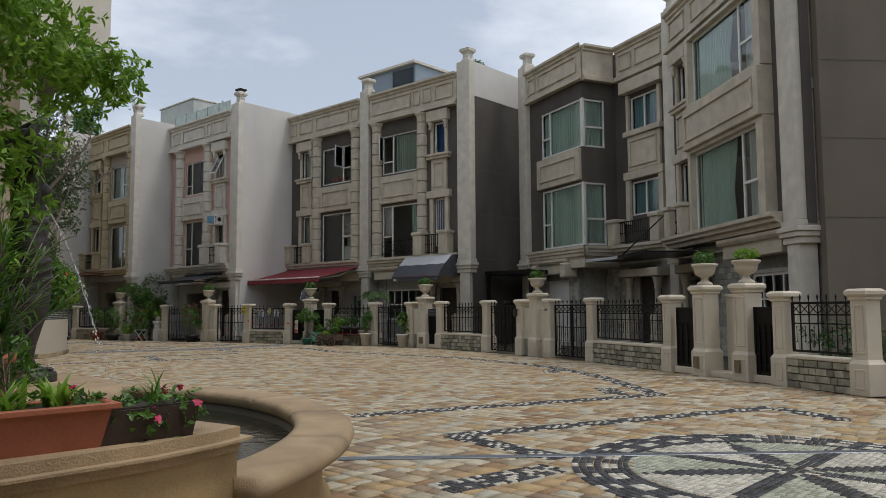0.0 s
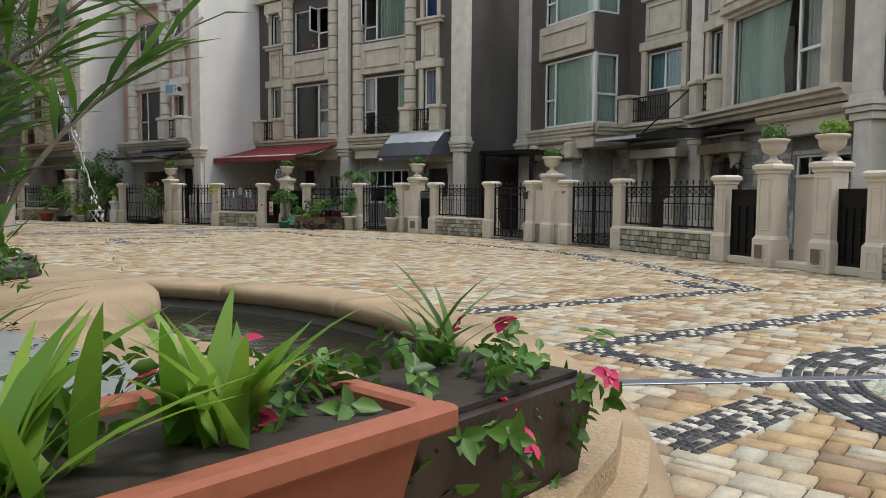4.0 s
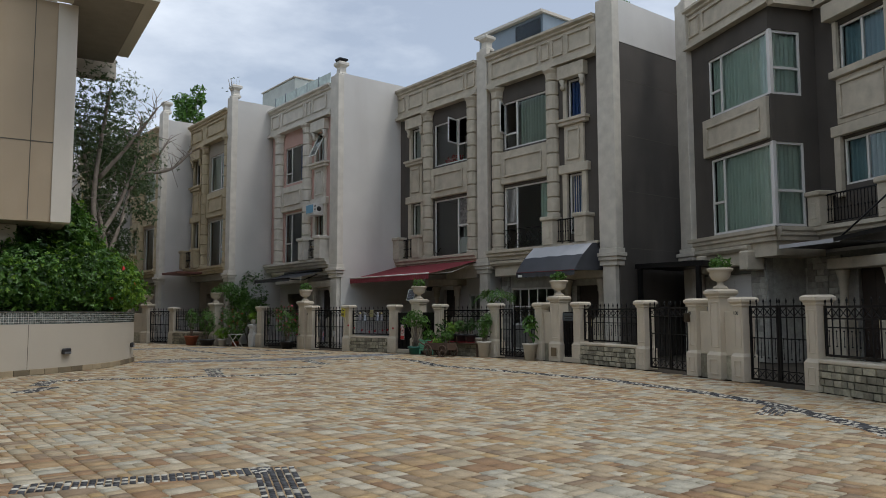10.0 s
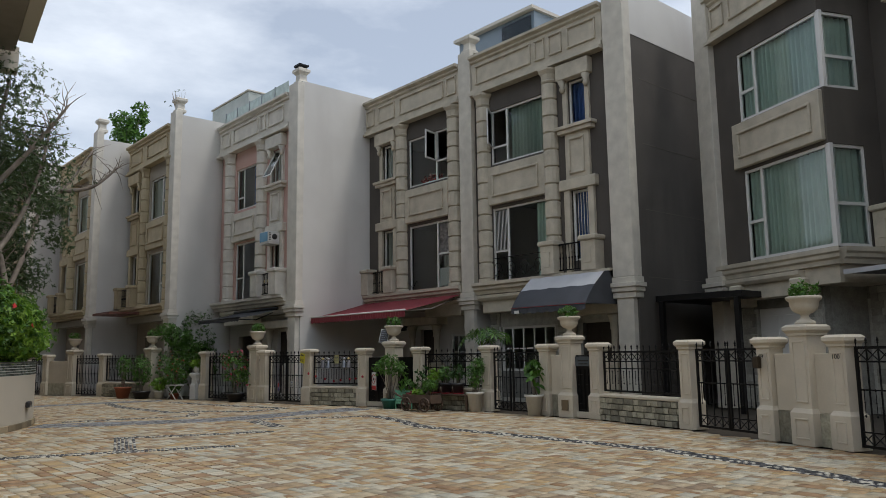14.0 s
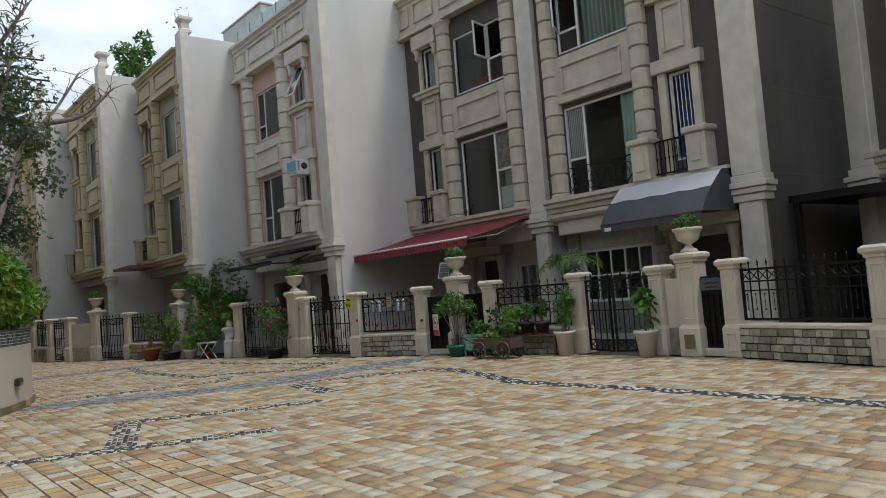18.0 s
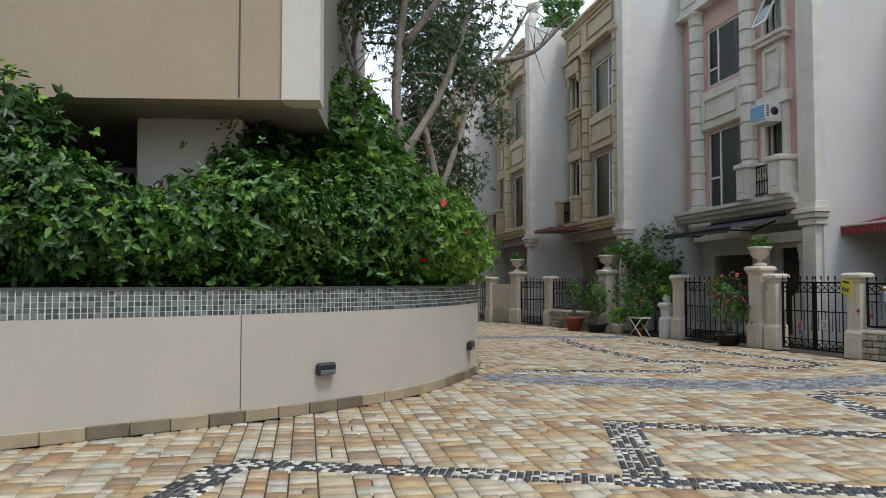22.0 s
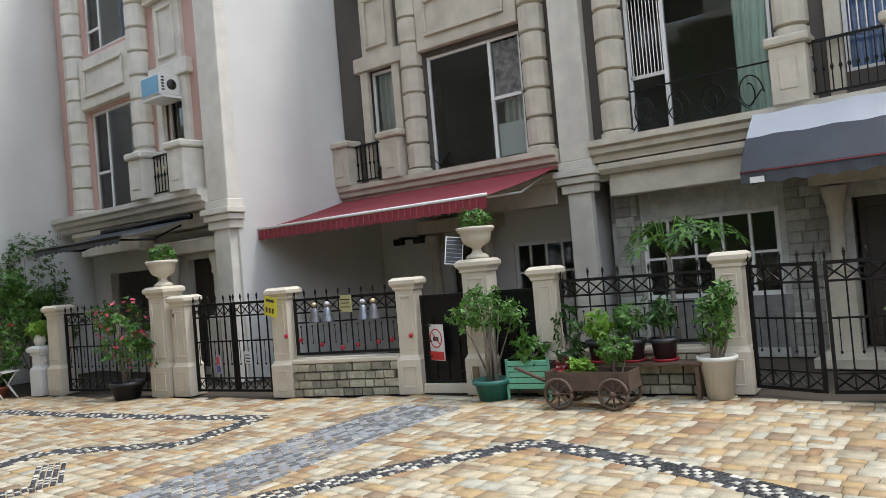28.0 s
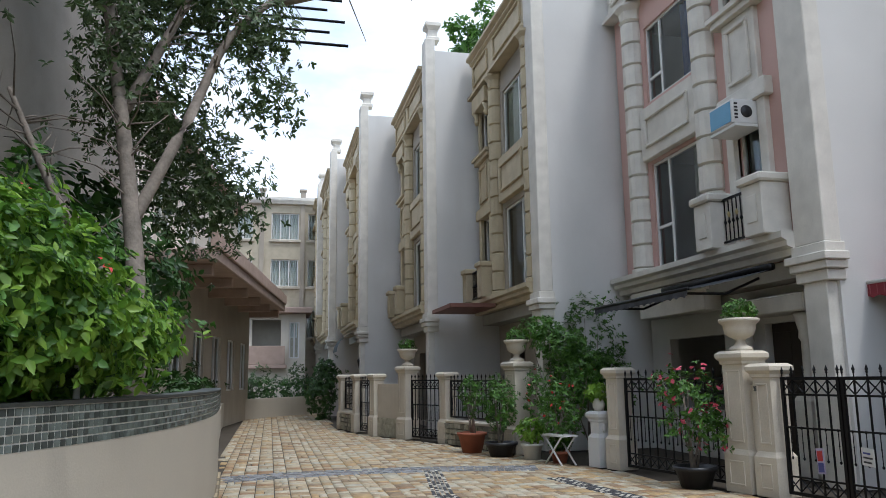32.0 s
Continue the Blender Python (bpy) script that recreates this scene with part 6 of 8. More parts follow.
part("valance", Shape().add(v, [(2 * i, 2 * i + 1, 2 * i + 3, 2 * i + 2) for i in range(48)]), GREYCL, da)
part("trim_line", Shape().tube([(0, -1.4, 2.70), (W_, -1.4, 2.70)], 0.008, 5), RED, da)
part("cloth_tag", Shape().box(0.12, -1.405, 2.55, 0.3, -1.402, 2.63), FRAME_W, da)
ba = awning("dark_awning", hb.matrix_basis @ pose(2.4, -0.3, 0), 3.3, 0.35, 1.5, 3.15, material("charcoal_cloth", (0.03, 0.033, 0.04), 0.7), "charcoal retractable awning half rolled out", valance=0.12, bar=IRON)
cn = thing("door_canopy", he.matrix_basis @ pose(0, 0, 0), "flat dark steel door canopy with a stay rod", "canopy")
part("plate", Shape().box(4.2, 0.0, 3.08, 6.3, 1.48, 3.13), material("dark_grey_metal", (0.06, 0.062, 0.068), 0.5), cn)
part("edge", Shape().box(4.19, -0.02, 3.06, 6.31, 0.0, 3.16), PALECL, cn)
c2 = thing("door_canopy", hf.matrix_basis @ pose(0, 0, 0), "flat dark steel door canopy with a stay rod", "canopy")
part("plate", Shape().box(0.1, -1.9, 3.02, 2.7, -0.02, 3.07), IRON, c2)
part("edge", Shape().box(0.08, -1.93, 3.0, 2.72, -1.9, 3.1), IRON, c2)
part("stay_rod", Shape().tube([(0.3, -1.85, 3.1), (0.3, -0.2, 4.6)], 0.022, 6), IRON, c2)
ca = thing("door_canopy", pose(15.4, 40.94, 0, 0, 0, -90), "red-brown flat canopy over a house door", "canopy")
part("plate", Shape().box(0.4, -1.5, 3.32, 2.6, -0.3, 3.42), material("red_brown_metal", (0.17, 0.065, 0.045), 0.6), ca)

# ---- window air conditioner and rooftop things ----
ac = thing("air_conditioner", hb.matrix_basis @ pose(4.95, -0.12, 5.58), "white window air conditioner with a blue side panel", "air conditioner")
part("case", Shape().box(-0.33, -0.42, 0.0, 0.33, 0.15, 0.42, 0.02), FRAME_W, ac)
part("front_panel", Shape().box(-0.29, -0.428, 0.04, 0.29, -0.421, 0.38), material("pale_blue_plastic", (0.12, 0.34, 0.52), 0.4), ac, "blue front panel")
part("fan_grille", Shape().lathe([(0.105, 0), (0.105, 0.01), (0.0, 0.012)], n=18), BLACKP, ac, "dark round fan grille", pose(0.331, -0.16, 0.21, 0, 90, 0))
for k in range(5):
    part("louvre", Shape().box(0.331, -0.38, 0.08 + 0.06 * k, 0.338, -0.32, 0.11 + 0.06 * k), BLACKP, ac)
part("bracket", Shape().box(-0.36, -0.4, -0.05, 0.36, 0.1, -0.004), FRAME_W, ac)
ph = thing("roof_room", hd.matrix_basis @ pose(-1.7, 0, 0), "pale blue-grey rooftop room with a sloped glass front", "roof room")
part("walls", Shape().box(0.0, 1.2, 10.86, 3.6, 4.5, 12.55), material("blue_grey_panel", (0.22, 0.28, 0.33), 0.4), ph)
part("roof", Shape().box(-0.1, 1.0, 12.552, 3.7, 4.6, 12.66), WALLW, ph)
part("glass_front", Shape().box(2.2, 1.12, 11.4, 3.5, 1.17, 12.4), GLASS, ph)
rb = thing("roof_room", hb.matrix_basis @ pose(0.0, 0, 0), "grey-green rooftop room behind a glass balustrade", "roof room")
part("walls", Shape().box(-3.0, 0.9, 10.9, 0.6, 5.2, 12.85, 0.02), material("pale_grey_green_panel", (0.46, 0.50, 0.47), 0.6, stain=0.3, stain_color=(0.3, 0.33, 0.31), streak=True), rb)
part("roof_cap", Shape().box(-3.05, 0.85, 12.852, 0.65, 5.25, 12.92, 0.01), PALE, rb)
part("stair_box", Shape().box(0.9, 2.0, 10.9, 2.4, 4.2, 12.3, 0.02), PALE, rb)
part("vent_pipe", Shape().tube([(2.5, 1.5, 10.9), (2.5, 1.5, 12.5)], 0.05, 8), STEEL, rb)
gb = thing("roof_balustrade", hb.matrix_basis @ pose(0, 0, 0), "clear glass rooftop balustrade with a metal rail", "balustrade")
for i in range(5):
    part("glass_panel", Shape().box(0.5 + i * 1.05, -0.03, 11.06, 1.5 + i * 1.05, -0.018, 11.62), material("green_glass", (0.50, 0.60, 0.555), 0.25, vary=0.25, scale=5) if i == 0 else bpy.data.materials["green_glass"], gb).visible_shadow = False
    part("rail_post", Shape().box(0.47 + i * 1.05, -0.05, 11.05, 0.5 + i * 1.05, -0.0, 11.66), STEEL, gb)

# ---- ground-floor fronts ----
def porch(parent, x0, x1, z1, y, mat, door_mat, label="dark panelled door"):
    """A door in a moulded frame with two columned jambs."""
    d = part("door", Shape().box(x0, y, 0.15, x1, y + 0.08, z1, 0.01), door_mat, parent, label)
    for a, b, c, e in ((x0 + 0.1, 0.3, x0 + (x1 - x0) / 2 - 0.06, 1.1), (x0 + (x1 - x0) / 2 + 0.06, 0.3, x1 - 0.1, 1.1), (x0 + 0.1, 1.25, x0 + (x1 - x0) / 2 - 0.06, z1 - 0.15), (x0 + (x1 - x0) / 2 + 0.06, 1.25, x1 - 0.1, z1 - 0.15)):
        part("door_panel", Shape().box(a, y - 0.015, b, c, y + 0.002, e, 0.008), door_mat, d)
    part("door_handle", Shape().tube([(x0 + (x1 - x0) / 2 + 0.03, y - 0.05, 0.95), (x0 + (x1 - x0) / 2 + 0.03, y - 0.05, 1.2)], 0.012, 6), GOLD, d)
    for c in (x0 - 0.22, x1 + 0.22):
        s = Shape().ring([(0.2, 0.0), (0.2, 1.15), (0.17, 1.2), (0.15, 1.24)], c, y - 0.35)
        s.lathe([(0.13, 1.24), (0.13, 1.3), (0.105, 1.33), (0.10, 2.05), (0.13, 2.1), (0.12, 2.2), (0.17, 2.42), (0.19, 2.48)], c, y - 0.35, 14)
        part("porch_column", s, mat, parent)
    part("porch_beam", Shape().box(x0 - 0.5, y - 0.6, 2.5, x1 + 0.5, y - 0.05, 2.78, 0.02), mat, parent)


DOOR = material("dark_brown_door", (0.035, 0.025, 0.02), 0.5, vary=0.2)
porch(hd, 4.0, 5.0, 2.3, 0.6, TRIM, DOOR)
porch(hc, 2.15, 3.05, 2.35, 1.0, TRIM, DOOR)
porch(hb, 4.25, 5.35, 2.4, 0.6, TRIM_W, DOOR)
pd = new("porch")
pd.parent = he
pd.matrix_basis = pose(0, 1.25, 0)
porch(pd, 5.15, 6.2, 2.6, 0.4, TRIM, DOOR)
porch(hf, 0.85, 1.85, 2.4, 0.45, TRIM, DOOR)
for h, x0, x1, mt in ((hd, 0.5, 3.2, TRIM), (hc, 3.5, 5.3, TRIM), (hb, 0.8, 3.3, TRIM_W), (he, 0.5, 3.0, TRIM), (hf, 3.6, 6.7, TRIM)):
    part("fascia_panel", Shape().box(x0, -0.06, 2.72, x1, 0.3, 3.2, 0.02), mt, h)
    part("fascia_moulding", Shape().mould([(0, 3.1), (0.14, 3.1), (0.2, 3.18), (0.2, 3.27), (0, 3.27)], x0 - 0.1, x1 + 0.1), mt, h)
for x in (0.75, 2.85):
    part("fascia_bracket", Shape().box(x, -0.3, 2.55, x + 0.35, 0.3, 3.1, 0.04), TRIM, he)
part("roller_door", Shape().box(1.0, 0.42, 0.15, 2.5, 0.48, 2.5), FRAME_W, he, "pale panelled garage door")
for c in (1.15, 1.9):
    for k in range(3):
        part("door_panel", Shape().box(c, 0.405, 0.35 + 0.7 * k, c + 0.5, 0.422, 0.92 + 0.7 * k, 0.01), FRAME_W, he)
for h, a, b in ((hc, 2.15, 3.05), (hd, 4.0, 5.0)):
    part("door_step", Shape().box(a - 0.5, -0.6, 0, b + 0.5, 0.45, 0.14, 0.01), TRIM, h)
    part("grille_scroll", Shape().tube([(1.0 + 0.1 * i + 0.05 * math.sin(i * 1.4), -0.02, 3.75 + 0.25 * abs(math.sin(i * 0.7))) for i in range(22)], 0.012, 5), IRON, h)
# scrolled guard before the first-floor windows
for i in range(4):
    x = 1.2 + i * 0.55
    pts = [(x + 0.2 * math.cos(a / 4) * (1 - a / 40), -0.06, 3.98 + 0.28 * math.sin(a / 4) * (1 - a / 60)) for a in range(0, 34)]
    part("scroll", Shape().tube(pts, 0.011, 5), IRON, hd)
part("scroll_rail", Shape().box(1.0, -0.075, 4.36, 3.2, -0.045, 4.385), IRON, hd)
for i in range(9):
    part("window_bar", Shape().box(1.06 + 0.06 * i, 0.03, 4.6, 1.072 + 0.06 * i, 0.042, 5.85), FRAME_W, hd)
for i in range(5):
    part("window_bar", Shape().box(4.22 + 0.1 * i, 0.03, 4.5, 4.235 + 0.1 * i, 0.045, 5.9), FRAME_W, hd)
# side-wall panel joints
for z in (3.4, 5.2, 7.0, 8.8):
    part("wall_joint", Shape().box(6.179, 0.51, z, 6.186, 8.9, z + 0.02), MORTAR, hd)
    part("wall_joint", Shape().box(8.019, 0.3, z, 8.026, 10.9, z + 0.02), MORTAR, hf)
# lean-to between the houses
lt = thing("carport", pose(20.5, 16.8, 0), "dark steel carport frame between two houses", "carport")
part("roof", Shape().box(0.3, -2.2, 2.75, 5.0, 0.15, 2.9), IRON, lt)
part("post", Shape().box(0.3, -2.1, 0, 0.42, -1.98, 2.748), IRON, lt)
part("post", Shape().box(0.3, -0.05, 0, 0.42, 0.07, 2.748), IRON, lt)
part("rear_wall", Shape().box(5.0, -2.3, 0, 5.15, 0.2, 2.9), INSIDE, lt)

# trellis on the white house
tl = thing("trellis", pose(16.45, 35.42, 0, 0, 0, 0), "dark wooden lattice trellis with climbing vines", "trellis")
s = Shape()
for i in range(-12, 15):
    a, b = i * 0.17, i * 0.17 + 2.0
    for u0, u1, z0, z1 in ((a, b, 1.6, 3.6), (b, a, 1.6, 3.6)):
        p0, p1 = (u0, z0), (u1, z1)
        lo, hi = -1.0, 1.0
        t0 = (lo - p0[0]) / (p1[0] - p0[0])
        t1 = (hi - p0[0]) / (p1[0] - p0[0])
        t0, t1 = max(0, min(t0, t1)), min(1, max(t0, t1))
        if t1 > t0 + 0.02:
            q0, q1 = p0[0] + (p1[0] - p0[0]) * t0, p0[1] + (p1[1] - p0[1]) * t0
            r0, r1 = p0[0] + (p1[0] - p0[0]) * t1, p0[1] + (p1[1] - p0[1]) * t1
            part("lath", Shape().tube([(q0, -0.02 if u0 < u1 else -0.04, q1), (r0, -0.02 if u0 < u1 else -0.04, r1)], 0.016, 4, smooth=False), WOOD, tl)
for x in (-1.0, 1.0):
    part("post", Shape().box(x - 0.03, -0.07, 0, x + 0.03, -0.01, 3.65), WOOD, tl)
bush("trellis_vine", (16.2, 35.2, 0.0), [(0.1, 0, 2.4, 0.8, 0.15, 1.0), (-0.5, -0.15, 1.7, 0.5, 0.3, 0.8), (0.4, -0.1, 1.3, 0.6, 0.3, 0.9)], 3600, 0.042, LEAF, "green climbing vine on a wooden trellis", seed=3, category="vine", stems=6)
bush("garden_tree", (15.3, 34.5, 0.0), [(0, 0, 2.2, 0.6, 0.6, 0.35), (0.35, -0.4, 1.8, 0.5, 0.5, 0.3), (-0.3, 0.4, 2.55, 0.45, 0.5, 0.25)], 2600, 0.042, LEAF, "small dark layered garden tree behind the fence", seed=4, category="tree", stems=6)

# ---- pots and plants along the fence ----
def pot(name, x, y, z, prof, mat, label, n=20, flute=0.0, soil=True):
    p = tagged(part(name, Shape().lathe(prof, n=n, flute=flute), mat, m=pose(x, y, z)), label, "plant pot", "pots along the fence")
    if soil:
        r, h = prof[-1][0], prof[-1][1]
        part("soil", Shape().lathe([(0.0, h - 0.05), (r * 0.93, h - 0.05), (r * 0.93, h - 0.03)], n=n), SOIL, p)
    return p


def pot_prof(r0, r1, h, lip=0.02):
    return [(0.0, 0.0), (r0, 0.0), (r1 - 0.01, h - 0.06), (r1 + lip, h - 0.055), (r1 + lip, h), (r1 - 0.015, h), (r1 - 0.03, h - 0.05)]


def potted(x, y, r0, r1, h, pmat, plabel, blobs, count, size, lmat, llabel, seed, stems=5, extra=None, flute=0.0, n=20, z=0.0, long=2.0, trunk=None):
    pot("plant_pot", x, y, z, pot_prof(r0, r1, h), pmat, plabel, n=n, flute=flute)
    b = bush("potted_plant", (x, y, z + h - 0.045), blobs, count, size, lmat, llabel, seed=seed, category="plant", stems=stems, extra=extra, long=long, group="potted plants along the fence")
    if trunk:
        for k in range(trunk[1]):
            a = k * 2.4
            part("trunk", Shape().tube([(0.06 * math.cos(a), 0.06 * math.sin(a), 0), (0.05 * math.cos(a + 0.9), 0.05 * math.sin(a + 0.9), trunk[0] * 0.5), (0.05 * math.cos(a + 1.8), 0.05 * math.sin(a + 1.8), trunk[0])], 0.035, 7, 0.02), BARK, b)
    return b


WHITEPOT = material("white_ribbed_ceramic", (0.62, 0.60, 0.54), 0.5, vary=0.1)
# beside the dark houses
potted(16.80, 23.08, 0.19, 0.25, 0.27, GREENP, "round green plastic plant pot on the paving", [(0, 0, 0.95, 0.40, 0.42, 0.26), (0.1, -0.28, 0.85, 0.26, 0.26, 0.2), (-0.1, 0.3, 0.9, 0.26, 0.26, 0.2), (0, 0.05, 1.15, 0.25, 0.25, 0.15)], 1300, 0.032, LEAF, "ficus with a braided trunk and rounded green crown", 21, trunk=(0.75, 4))
potted(17.45, 20.30, 0.15, 0.215, 0.50, WHITEPOT, "tall white ribbed ceramic pot beside a gate pier", [(0, 0, 0.45, 0.22, 0.22, 0.3), (0.05, -0.08, 0.72, 0.18, 0.18, 0.2)], 800, 0.03, LEAF, "upright dark green shrub in a ribbed pot", 22, stems=8, flute=0.06, n=36, long=2.6)
potted(17.44, 18.24, 0.15, 0.215, 0.50, WHITEPOT, "tall white ribbed ceramic pot beside a gate pier", [(0, 0, 0.42, 0.18, 0.18, 0.22), (0.05, 0.1, 0.68, 0.16, 0.16, 0.16)], 60, 0.12, LEAF, "fiddle-leaf plant with large glossy leaves", 23, stems=3, flute=0.06, n=36, long=1.6)
mb = thing("planter_box", pose(17.05, 22.60, 0, 0, 0, -78), "mint green slatted wooden planter box", "planter")
for i in range(5):
    part("slat", Shape().box(-0.3, -0.20, 0.14 + 0.075 * i, 0.3, -0.18, 0.205 + 0.075 * i, 0.004), MINT, mb)
for x in (-0.3, 0.27):
    for y in (-0.2, 0.17):
        part("leg", Shape().box(x, y, 0, x + 0.03, y + 0.03, 0.53), MINT, mb)
part("liner", Shape().box(-0.28, -0.178, 0.14, 0.28, 0.168, 0.46), SOIL, mb)
bush("box_plant", (17.05, 22.60, 0.46), [(0, 0, 0.16, 0.25, 0.18, 0.17)], 160, 0.06, LEAF, "leafy plant growing in a mint planter box", seed=24, category="plant", stems=4)
cart = thing("wooden_cart", pose(16.67, 21.54, 0, 0, 0, -84), "weathered brown wooden cart planter with spoked wheels", "cart")
part("tray", Shape().box(-0.5, -0.18, 0.22, 0.5, 0.18, 0.25).box(-0.5, -0.2, 0.22, 0.5, -0.18, 0.44).box(-0.5, 0.18, 0.22, 0.5, 0.2, 0.44).box(-0.52, -0.2, 0.22, -0.5, 0.2, 0.44).box(0.5, -0.2, 0.22, 0.52, 0.2, 0.44), WOOD, cart)
part("shaft", Shape().tube([(-0.5, -0.12, 0.3), (-0.95, -0.12, 0.48)], 0.025, 6), WOOD, cart)
rim = [(0.17 * math.cos(a * math.pi / 10), 0, 0.17 * math.sin(a * math.pi / 10)) for a in range(21)]
for x in (-0.34, 0.34):
    for y in (-0.25, 0.25):
        w = part("wheel", Shape().tube(rim, 0.022, 6), WOOD, cart, m=pose(x, y, 0.192))
        part("hub", Shape().tube([(0, -0.05, 0), (0, 0.05, 0)], 0.035, 8), WOOD, w)
        for k in range(8):
            a = k * math.pi / 4
            part("spoke", Shape().tube([(0, 0, 0), (0.16 * math.cos(a), 0, 0.16 * math.sin(a))], 0.011, 5), WOOD, w)
bush("cart_plant", (16.70, 21.24, 0.26), [(0, 0, 0.42, 0.2, 0.24, 0.15)], 700, 0.024, LEAF, "clipped round shrub planted in a wooden cart", seed=25, category="plant", stems=4)
bush("cart_plant", (16.65, 21.68, 0.26), [(0, 0, 0.2, 0.14, 0.16, 0.1)], 140, 0.045, LEAF_L, "light variegated plant in a wooden cart", seed=26, category="plant", stems=2)
bush("bromeliad", (16.63, 21.88, 0.28), [(0, 0, 0.16, 0.09, 0.09, 0.08)], 30, 0.05, LEAF_R, "red-centred bromeliad in a wooden cart", seed=27, category="plant", long=3.0, shell=0.2)
bn = thing("plank_bench", pose(17.35, 21.20, 0, 0, 0, -83), "low weathered plank bench carrying black plant pots", "bench")
part("plank", Shape().box(-0.85, -0.14, 0.40, 0.75, 0.14, 0.44, 0.005), WOOD, bn)
for x in (-0.75, 0.66):
    for y in (-0.12, 0.08):
        part("leg", Shape().box(x, y, 0, x + 0.05, y + 0.05, 0.4), WOOD, bn)
for i, (yy, c, sd) in enumerate(((21.7, 0.2, 31), (21.3, 0.22, 32), (20.92, 0.2, 33))):
    tagged(part("pot_tray", Shape().lathe([(0.0, 0), (0.15, 0), (0.17, 0.03), (0.15, 0.03), (0.0, 0.015)], n=16), REDP, m=pose(17.36 + (21.25 - yy) * 0.2, yy, 0.441)), "red plastic tray under a black plant pot", "tray")
    potted(17.36 + (21.25 - yy) * 0.2, yy, 0.12, 0.165, 0.26, BLACKP, "black plastic plant pot on a plank bench", [(0, 0, 0.24 + 0.05 * i, c * 0.85, c * 0.85, 0.18)], 260, 0.04, (LEAF_L, LEAF, LEAF_D)[i], "leafy green plant in a black pot", sd, z=0.458)
bush("twig_shrub", (17.2, 22.1, 0), [(0, 0, 0.8, 0.2, 0.2, 0.4)], 160, 0.05, LEAF_D, "thin twiggy shrub before an iron rail", seed=34, category="plant", stems=8)
# papaya behind the rail
pa = thing("papaya_tree", pose(18.62, 21.20, 0), "young papaya tree with large lobed leaves", "tree")
part("trunk", Shape().tube([(0, 0, 0), (0.03, 0.02, 0.9), (0.0, 0.05, 1.75)], 0.05, 8, 0.03), BARK, pa)
prg = random.Random(8)
s_l, s_s = Shape(), Shape()
LOBE = ((0.0, 0.0), (0.28, 0.035), (0.42, 0.13), (0.50, 0.045), (0.66, 0.12), (0.72, 0.04), (1.0, 0.0))
for k in range(15):
    a = k * 2.4
    R_ = 0.3 + 0.5 * prg.random()
    h = 1.92 + 0.3 * prg.random() - 0.35 * R_ * R_
    tip = Vector((R_ * 0.7 * math.cos(a), R_ * 1.25 * math.sin(a) - 0.12, h))
    s_s.tube([(0, 0.05, 1.65), (tip.x * 0.5, tip.y * 0.5, h + 0.1), tip], 0.008, 4)
    tu = Vector((-math.sin(a), math.cos(a), 0.15 * prg.random()))
    wd = Vector((math.cos(a) * 0.75, math.sin(a) * 0.75, -0.55 - 0.3 * prg.random()))
    up_ = wd.cross(tu)
    for j in range(9):
        b = (j - 4) * 0.62
        L_ = 0.30 - 0.025 * abs(j - 4)
        d = wd * math.cos(b) + tu * math.sin(b)
        n_ = tu * math.cos(b) - wd * math.sin(b)
        top = [tuple(tip + d * L_ * u + n_ * L_ * w_ + up_ * (0.05 * w_ - 0.04 * u * u)) for u, w_ in LOBE]
        low = [tuple(tip + d * L_ * u - n_ * L_ * w_ + up_ * (0.05 * w_ - 0.04 * u * u)) for u, w_ in LOBE]
        m_ = len(LOBE)
        s_l.add(top + low, [(q, q + 1, m_ + q + 1, m_ + q) for q in range(m_ - 1)])
part("foliage", s_l, LEAF, pa)
tagged(part("leaf_stalk", s_s, LEAF_L, pa), kind="stuff")
# beside the white house
potted(15.38, 29.77, 0.20, 0.29, 0.30, BLACKP, "broad black plastic pot on the paving", [(0, 0, 0.9, 0.42, 0.45, 0.5), (0.1, -0.3, 0.6, 0.3, 0.3, 0.3), (-0.1, 0.35, 1.15, 0.3, 0.3, 0.3)], 1300, 0.034, LEAF, "bougainvillea with pink flower clusters", 41, stems=9, extra=[(PETAL_P, 150, 0.06, "flowers")])
potted(13.71, 35.73, 0.2, 0.30, 0.42, TERRA, "terracotta plant pot on the paving", [(0, 0, 0.8, 0.25, 0.3, 0.45)], 420, 0.04, LEAF, "slender leafy plant in a terracotta pot", 42, stems=4, trunk=(0.9, 1))
potted(14.07, 34.80, 0.22, 0.32, 0.28, BLACKP, "broad black plastic pot on the paving", [(0, 0, 0.75, 0.35, 0.35, 0.5), (0, 0.1, 1.15, 0.25, 0.25, 0.25)], 900, 0.04, LEAF, "leafy shrub in a black pot by the fence", 43, stems=6)
potted(14.47, 34.08, 0.15, 0.20, 0.30, WHITEPOT, "white plant pot on the paving", [(0, 0, 0.3, 0.28, 0.28, 0.22)], 300, 0.055, LEAF_L, "broad-leaved plant in a white pot", 44, stems=3)
potted(14.73, 33.30, 0.12, 0.17, 0.22, TERRA, "small terracotta pot on the paving", [(0, 0, 0.22, 0.2, 0.2, 0.18)], 220, 0.05, LEAF, "small green plant in a terracotta pot", 45, stems=3)
fs = thing("folding_stand", pose(14.65, 33.07, 0, 0, 0, -75), "white folding wooden plant stand", "stand")
for y in (-0.15, 0.15):
    part("leg", Shape().tube([(-0.25, y, 0), (0.25, y, 0.5)], 0.018, 6), FRAME_W, fs)
    part("leg", Shape().tube([(0.25, y, 0), (-0.25, y, 0.5)], 0.018, 6), FRAME_W, fs)
part("top", Shape().box(-0.3, -0.18, 0.5, 0.3, 0.18, 0.53), FRAME_W, fs)
